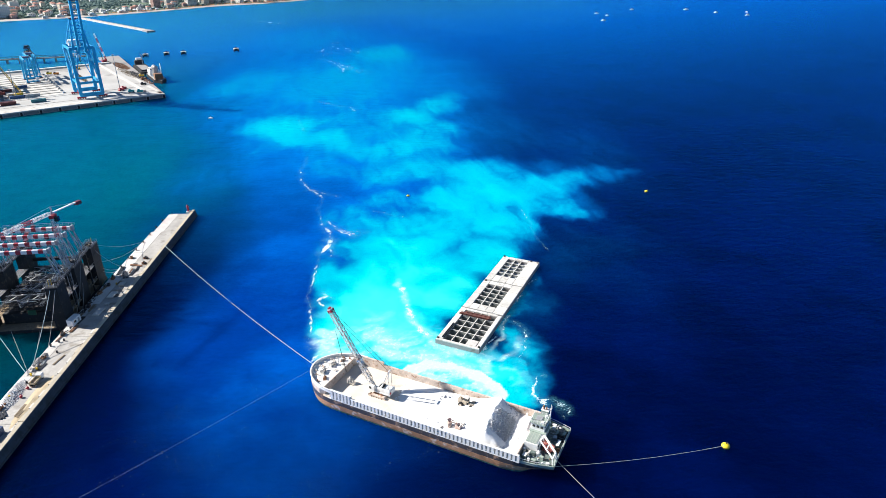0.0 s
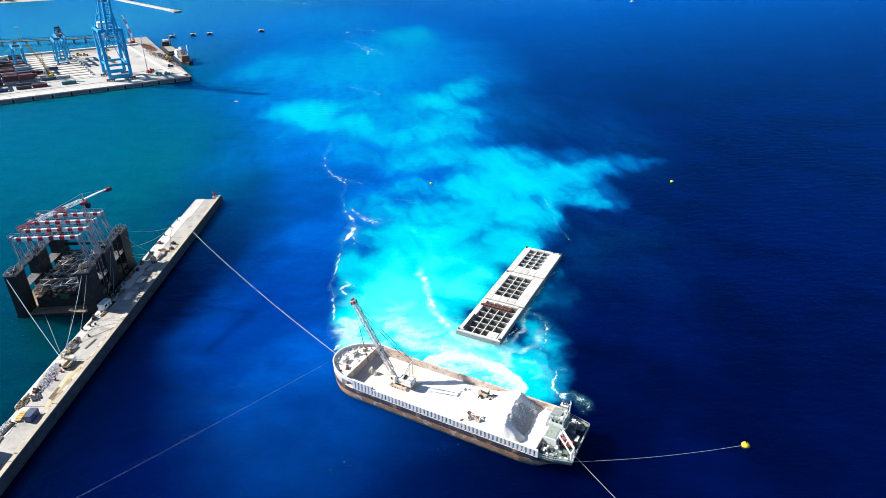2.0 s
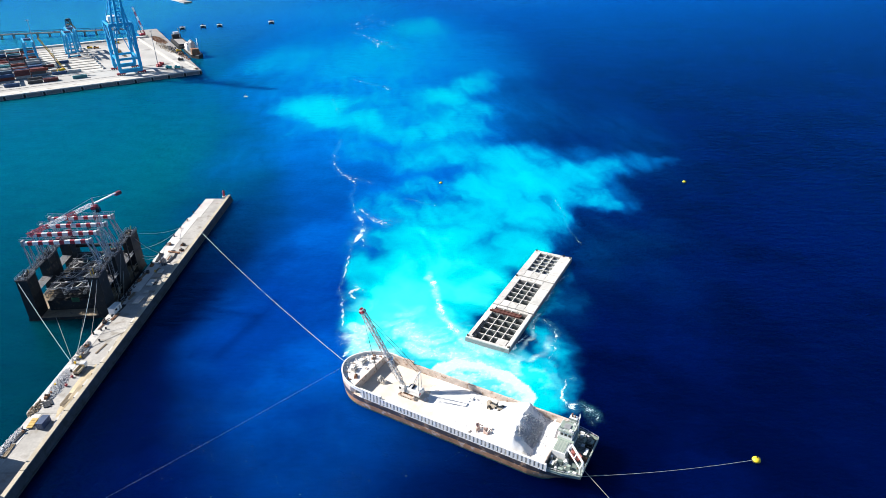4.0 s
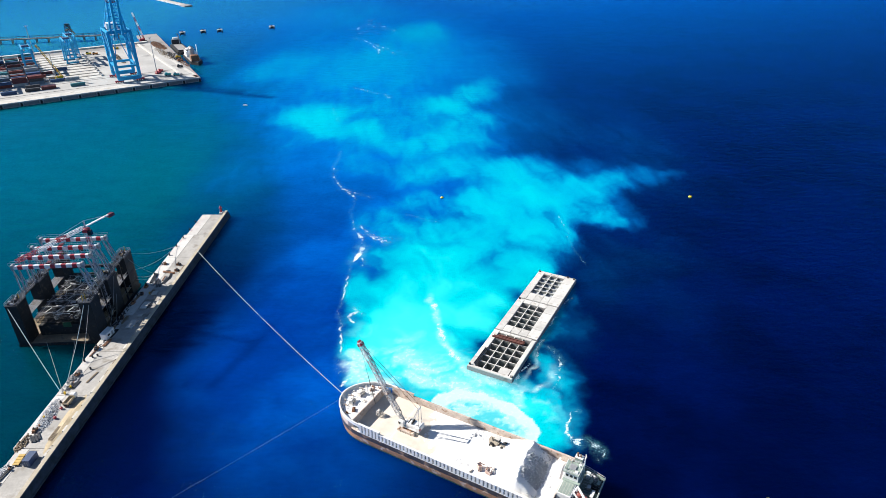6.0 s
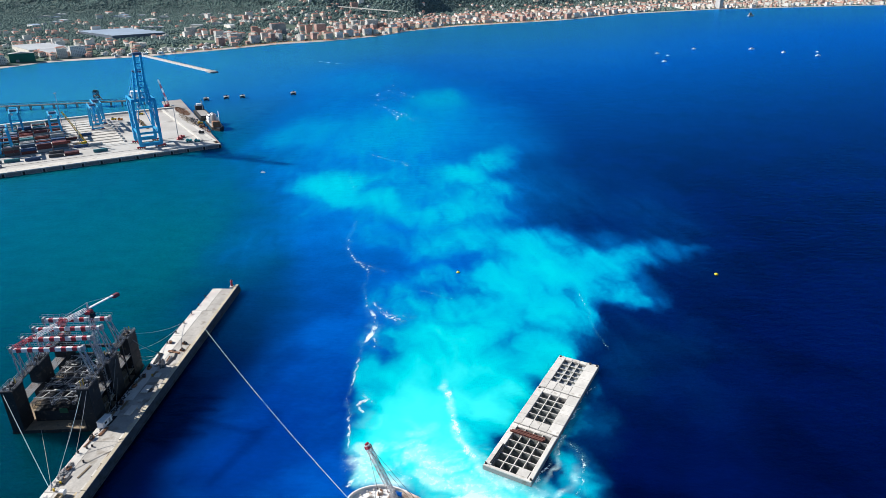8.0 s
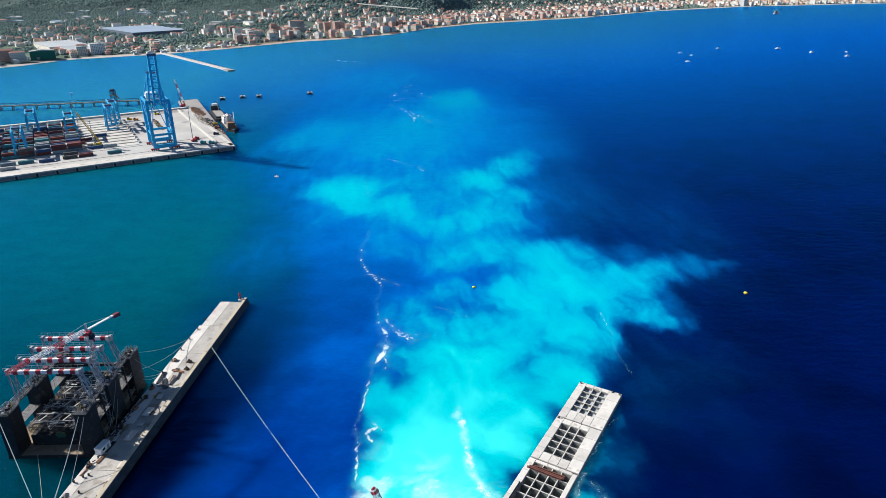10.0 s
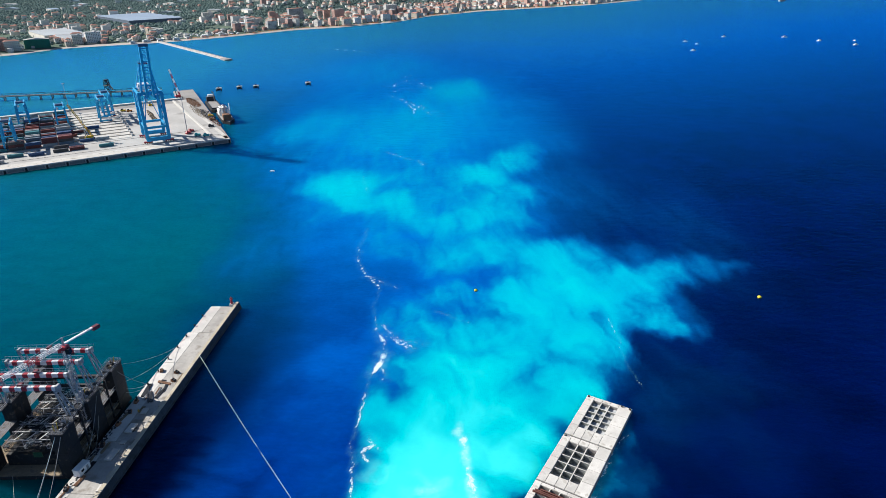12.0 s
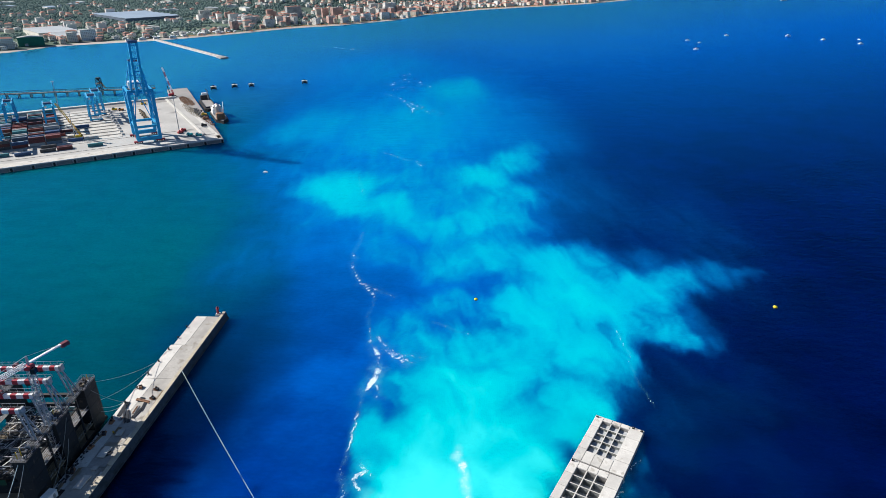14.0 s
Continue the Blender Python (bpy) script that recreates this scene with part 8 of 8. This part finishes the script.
def building(kind, x, y, rz, label, name="apartment_building", z=None):
    z = float(height(np.array([x]), np.array([y]))[0]) if z is None else z
    t = thing(name, pose(x, y, z, 0, 0, rz), label, "building", group="town buildings")
    part("wall", kind[0], None, t)
    part("roof", kind[1], None, t)
    tagged(part("glazing", kind[2], None, t), kind="stuff")
    return t


def at_shore(x, d):
    return x, float(coast(np.array([x]))[0]) + d / 0.66


placed, far_town = [], []
def free(x, y, r):
    for px, py, pr in placed:
        if (px - x) ** 2 + (py - y) ** 2 < (pr + r) ** 2:
            return False
    placed.append((x, y, r))
    return True


special = [
    (-1007, 1296, 30, 13, 7, 2, 0, True, "ochre terraced block with a terracotta roof behind the beach"),
    (-980, 1296, 27, 12, 6, 0, 0, True, "cream terraced block with a terracotta roof behind the beach"),
    (-919, 1414, 20, 9, 6, 0, 1, False, "cream hotel block with a flat roof behind the beach"),
    (-903, 1446, 31, 14, 7, 1, 1, False, "pale blue-grey hotel block with stepped balconies behind the beach"),
    (-904, 1493, 14, 9, 3, 4, 0, True, "small ochre villa with a terracotta roof"),
    (-844, 1605, 23, 10, 3, 1, 1, False, "white hall beside the shipyard"),
    (-875, 1975, 30, 13, 7, 1, 1, False, "pale block with a green-grey front"),
    (-846, 1994, 24, 11, 5, 2, 0, False, "salmon apartment block with a flat terrace"),
    (-810, 1991, 21, 9, 5, 2, 0, False, "salmon apartment block with a flat terrace"),
    (-705, 1764, 21, 9, 5, 1, 1, False, "white block near the beach"),
    (-671, 1794, 32, 14, 6, 3, 1, False, "grey slab blocks near the beach"),
    (-673, 1960, 20, 9, 8, 2, 0, True, "salmon block with a terracotta roof"),
    (-622, 2019, 44, 20, 10, 3, 0, False, "tall grey apartment block with a red terrace"),
    (-571, 2104, 18, 9, 6, 0, 0, True, "cream block with a terracotta roof"),
    (-531, 2034, 20, 9, 8, 2, 0, False, "salmon apartment block near the beach"),
    (-495, 2031, 34, 16, 9, 2, 1, False, "pink apartment block near the beach"),
    (-460, 2072, 17, 9, 3, 1, 1, False, "low white block near the beach"),
    (-446, 2349, 29, 13, 6, 1, 1, False, "pale apartment block near the beach"),
    (-371, 2233, 40, 18, 9, 1, 1, False, "tall white apartment block near the beach"),
    (-343, 2427, 20, 9, 6, 0, 1, False, "cream apartment tower near the beach"),
    (-288, 2421, 23, 10, 4, 3, 1, False, "grey apartment block near the beach"),
    (-236, 2478, 24, 11, 4, 2, 0, True, "salmon block with a terracotta roof near the beach"),
    (-169, 2535, 21, 9, 5, 0, 1, False, "cream apartment block near the beach"),
    (-544, 2847, 31, 14, 7, 2, 0, False, "salmon block on the hillside"),
    (-148, 2749, 30, 13, 4, 1, 1, False, "white apartment block near the beach"),
    (-88, 2666, 33, 15, 5, 1, 1, False, "white apartment block near the beach"),
]
for x, y, w, d, fl, wl, rf, hp, lb in special:
    free(x, y, w * 0.55)
    building(house_kind(w, d, fl, WALLS[wl], ROOFS[rf], hp), x, y, FACE + rt.uniform(-6, 6) - 10, lb)
for x, y, r in ((-1097, 1990, 110), (-1190, 2060, 70), (-1000, 1900, 70), (-1055, 1540, 70), (-955, 1458, 45), (-962, 1345, 24), (-1030, 1400, 30)):
    free(x, y, r)
for k in range(9000):
    x = rt.choice((rt.uniform(-1700, -500), rt.uniform(-520, 420), rt.uniform(400, 2400), rt.uniform(400, 2400)))
    dd = 34 + abs(rt.gauss(0, 1)) * (520 if x < -500 else 240)
    x, y = at_shore(x, dd)
    dense = float(vnoise(np.array([x / 160.0]), np.array([y / 160.0]), 5)[0])
    if dense < (0.20 if x > -700 else 0.46) or not free(x, y, 8.5 if x < 900 else 11):
        continue
    tall = rt.random() < (0.30 if dd < 260 and x > -700 else 0.06)
    kd = rt.choice(kinds_mid if tall else kinds_low)
    lb = {id(kinds_low[0]): "cream house with a terracotta hip roof", id(kinds_low[1]): "white house with a terracotta hip roof", id(kinds_low[2]): "salmon house with a terracotta hip roof", id(kinds_low[3]): "ochre house with a terracotta hip roof",
          id(kinds_low[4]): "white house with a flat roof", id(kinds_mid[0]): "cream apartment block with a terracotta roof", id(kinds_mid[1]): "white apartment block with a flat roof", id(kinds_mid[2]): "ochre apartment block with a terracotta roof",
          id(kinds_mid[3]): "salmon apartment block with a flat roof", id(kinds_mid[4]): "white apartment block with a flat terrace"}[id(kd)]
    rz = FACE - 8 + rt.choice((0, 90)) + rt.uniform(-12, 12)
    if x > -120 or dd > 300:
        far_town.append((kd, x, y, rz))
    else:
        building(kd, x, y, rz, lb, "apartment_building" if tall else "house")
    if len(placed) > 2300:
        break


for slot, nm in ((0, "distant_house_walls"), (1, "distant_house_roofs")):
    for wm in sorted({id(k[slot].materials[0]): k[slot].materials[0] for k, *_ in far_town}.values(), key=lambda m_: m_.name):
        mb = MB()
        for kd, x, y, rz in far_town:
            me = kd[slot]
            if me.materials[0] != wm:
                continue
            m4 = pose(x, y, float(height(np.array([x]), np.array([y]))[0]), 0, 0, rz)
            mb.add([m4 @ v_.co for v_ in me.vertices], [tuple(p_.vertices) for p_ in me.polygons])
        tagged(part(nm, mb, wm), "far houses and apartment blocks along the bay", "houses", kind="stuff")


def big_shed(x, y, w, d, h, rz, wall, roof, label, ridges=1):
    t = thing("warehouse", pose(x, y, float(height(np.array([x]), np.array([y]))[0]), 0, 0, rz), label, "warehouse", group="sheds behind the beach")
    part("wall", MB().box((0, 0, h / 2 - 2), (w, d, h + 4)), wall, t)
    for k in range(ridges):
        x0, x1 = -w / 2 + w * k / ridges, -w / 2 + w * (k + 1) / ridges
        rr = MB().add([(x0, -d / 2 - 0.5, h), (x1, -d / 2 - 0.5, h), (x1, d / 2 + 0.5, h), (x0, d / 2 + 0.5, h), ((x0 + x1) / 2, -d / 2 - 0.5, h + min(2.5, 0.16 * (x1 - x0)) + 0.4), ((x0 + x1) / 2, d / 2 + 0.5, h + min(2.5, 0.16 * (x1 - x0)) + 0.4)],
                      [(0, 4, 5, 3), (4, 1, 2, 5), (0, 1, 4), (2, 3, 5), (3, 2, 1, 0)])
        part("roof", rr, roof, t)
    part("gate", MB().box((-w * 0.2, -d / 2 - 0.1, 2.5), (6, 0.3, 5)), GREY_STEEL, t)


PALE_ROOF = mat("pale_sheet_roof", (0.58, 0.62, 0.64), 0.6, 0.0, var=0.12, scale=0.02, fine=0.3)
# warehouse walls darkened to carry the shade on its front
SHED_SHADED = mat("dark_blue_grey_cladding", (0.10, 0.14, 0.20), 0.6, var=0.2, scale=0.03, fine=0.3)
BLUE_ROOF = mat("blue_grey_sheet_roof", (0.42, 0.52, 0.63), 0.45, 0.1, var=0.12, scale=0.02, fine=0.3)
NET_GREEN = mat("green_scaffold_netting", (0.02, 0.16, 0.11), 0.9, var=0.2, scale=0.1, fine=1.0)
big_shed(-1097, 1988, 274, 150, 9, -41, SHED_SHADED, BLUE_ROOF, "huge low warehouse with a blue-grey sheet roof", 6)
big_shed(-1055, 1540, 150, 80, 11, -42, WALLS[0], PALE_ROOF, "long white-roofed factory shed behind the beach", 5)
big_shed(-955, 1458, 84, 56, 10, -42, WALLS[2], PALE_ROOF, "white-roofed brick factory shed behind the beach", 4)
big_shed(-962, 1345, 46, 18, 17, 38, NET_GREEN, ROOFS[1], "building wrapped in green scaffold netting", 1)
big_shed(-700, 1800, 46, 24, 8, 45, WALLS[1], PALE_ROOF, "white hall behind the beach", 1)
big_shed(-760, 1960, 60, 36, 9, 20, WALLS[3], PALE_ROOF, "grey hall with a pale roof inland", 1)
big_shed(-880, 1660, 50, 24, 7, 30, WALLS[1], ROOFS[1], "low white hall behind the beach", 1)
for x, y, w, d in ((-790, 1462, 26, 12), (-765, 1475, 20, 12), (-740, 1500, 24, 14), (-810, 1440, 18, 10), (-700, 1560, 30, 14), (-675, 1600, 22, 12), (-725, 1530, 16, 10), (-830, 1470, 30, 14)):
    big_shed(x, y, w * 0.6, d * 0.6, 3.2, 42, WALLS[1], PALE_ROOF, "low white beach pavilion behind the sand", 1)
rh_ = random.Random(15)
for k in range(46):
    x, y = rh_.uniform(-2100, -780), rh_.uniform(2150, 3300)
    if not free(x, y, 34):
        continue
    big_shed(x, y, rh_.uniform(26, 70), rh_.uniform(14, 28), rh_.uniform(5, 8), rh_.uniform(-50, 20), WALLS[rh_.choice((1, 3, 0))], rh_.choice((PALE_ROOF, PALE_ROOF, BLUE_ROOF, ROOFS[0], ROOFS[1])), "low industrial hall in the valley among trees", rh_.choice((1, 1, 2)))
for k in range(60):
    x, y = at_shore(rh_.uniform(-800, -640), rh_.uniform(26, 90))
    tn = thing("beach_tent", pose(x, y, float(height(np.array([x]), np.array([y]))[0]), 0, 0, rh_.uniform(20, 60)), "white pointed canvas tent behind the beach", "tent", group="white beach tents")
    w_ = rh_.uniform(2.2, 4.0)
    part("canvas", MB().add([(-w_, -w_, 2.2), (w_, -w_, 2.2), (w_, w_, 2.2), (-w_, w_, 2.2), (0, 0, 4.6)], [(0, 1, 4), (1, 2, 4), (2, 3, 4), (3, 0, 4), (3, 2, 1, 0)]), WHITE_CLEAN, tn)
    part("pole", MB().tube((0, 0, -1), (0, 0, 2.3), 0.15, 6), GREY_STEEL, tn)
twr = thing("tower_block", pose(1215, 3610, 4, 0, 0, 40), "tall pale tower block with a blue top", "building")
part("wall", MB().box((0, 0, 28), (30, 26, 60)), WALLS[3], twr)
part("blue_top", MB().box((0, 0, 61), (31, 27, 7)), TEAL_PAINT, twr)
for k in range(12):
    part("balcony_row", MB().box((0, -13.6, 5 + k * 4.2), (27, 1.4, 1.1)), WALLS[3], twr)
via = thing("road_viaduct", None, "pale motorway viaduct crossing the hillside", "viaduct", kind="structure")
va, vb = Vector((-760, 2900, 62)), Vector((-330, 2640, 40))
part("deck", MB().beam(va, vb, 12, 2.4), CONCRETE_PALE, via)
for k in range(1, 10):
    p = va.lerp(vb, k / 10)
    part("pier", MB().beam(p, p - Vector((0, 0, 60)), 4.5), CONCRETE_PALE, via)

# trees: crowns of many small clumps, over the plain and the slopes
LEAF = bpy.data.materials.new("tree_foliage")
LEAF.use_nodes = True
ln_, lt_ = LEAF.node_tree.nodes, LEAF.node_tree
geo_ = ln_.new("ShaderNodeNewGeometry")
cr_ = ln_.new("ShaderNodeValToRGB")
# leaf colours paled towards blue to carry the haze of distance
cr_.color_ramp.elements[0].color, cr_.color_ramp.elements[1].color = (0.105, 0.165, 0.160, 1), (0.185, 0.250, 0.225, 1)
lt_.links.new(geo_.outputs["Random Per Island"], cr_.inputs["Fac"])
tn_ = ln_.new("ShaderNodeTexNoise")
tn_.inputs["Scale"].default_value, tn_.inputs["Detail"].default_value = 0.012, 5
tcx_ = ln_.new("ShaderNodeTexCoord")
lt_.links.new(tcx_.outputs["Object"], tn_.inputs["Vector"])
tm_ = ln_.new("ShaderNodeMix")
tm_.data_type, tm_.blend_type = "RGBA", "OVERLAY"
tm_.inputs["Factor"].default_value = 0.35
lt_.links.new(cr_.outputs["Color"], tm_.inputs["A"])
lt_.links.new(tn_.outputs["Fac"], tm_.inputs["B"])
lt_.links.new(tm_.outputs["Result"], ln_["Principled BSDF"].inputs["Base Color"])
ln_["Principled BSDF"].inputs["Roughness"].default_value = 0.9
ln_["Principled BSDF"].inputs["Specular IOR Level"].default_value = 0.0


def woods(n, seed, span, label, xr, slope=None):
    r = np.random.RandomState(seed)
    shapes = [blob(1.0, s + 40, 0.9, 1, 0.6) for s in range(4)]
    arr = [(np.array([v[:] for v in vs]), np.array(fs)) for vs, fs in shapes]
    V, F, off = [], [], 0
    many = n * (14 if slope else 4)
    xs = r.uniform(*xr, many)
    ds = span[0] + (span[1] - span[0]) * r.rand(many) ** 1.3
    ys = coast(xs) + ds / 0.66
    ok = vnoise(xs / 120, ys / 120, 8) + 0.3 * (ds > 500) > 0.30
    if slope:                                   # only the seaward slopes that face the bay
        ok &= (height(xs, ys) < slope) & (np.abs(xs + 0.1 * ys) < 0.72 * ys)
    xs, ys = xs[ok][:n], ys[ok][:n]
    pl = np.array(placed)
    zs = height(xs, ys)
    for x, y, z in zip(xs, ys, zs):
        if len(pl) and (((pl[:, 0] - x) ** 2 + (pl[:, 1] - y) ** 2) < (pl[:, 2] * 0.7) ** 2).any():
            continue
        s = r.uniform(1.7, 4.0) if z < 30 else r.uniform(2.6, 5.6)
        v, f = arr[r.randint(4)]
        V.append(v * np.array([s * r.uniform(0.8, 1.5), s * r.uniform(0.8, 1.5), s * r.uniform(0.7, 1.3)]) + (x, y, z + s * 0.35))
        F.append(f + off)
        off += len(v)
    me = bpy.data.meshes.new("woods")
    me.from_pydata(np.concatenate(V).tolist(), [], np.concatenate(F).tolist())
    me.polygons.foreach_set("use_smooth", np.ones(len(me.polygons), dtype=bool))
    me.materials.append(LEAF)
    tagged(new("woods", me), label, "trees", kind="stuff")


woods(20000, 3, (40, 1300), "hazy green trees between the houses of the plain", (-1900, 2400))
woods(9000, 4, (420, 3300), "hazy green woods on the far hills", (-3300, 2300))
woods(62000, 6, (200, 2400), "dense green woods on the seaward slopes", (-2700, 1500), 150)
umb = MB()
for k in range(700):
    x = rt.uniform(-720, 300)
    x, y = at_shore(x, rt.uniform(8, 22))
    umb.add([(x + 1.6 * math.cos(a), y + 1.6 * math.sin(a), 3.6) for a in np.linspace(0, 6.283, 7)[:-1]] + [(x, y, 4.3)], [(i, (i + 1) % 6, 6) for i in range(6)])
tagged(part("beach_umbrellas", umb, ORANGE), "rows of orange beach umbrellas on the sand", "umbrellas", kind="stuff")
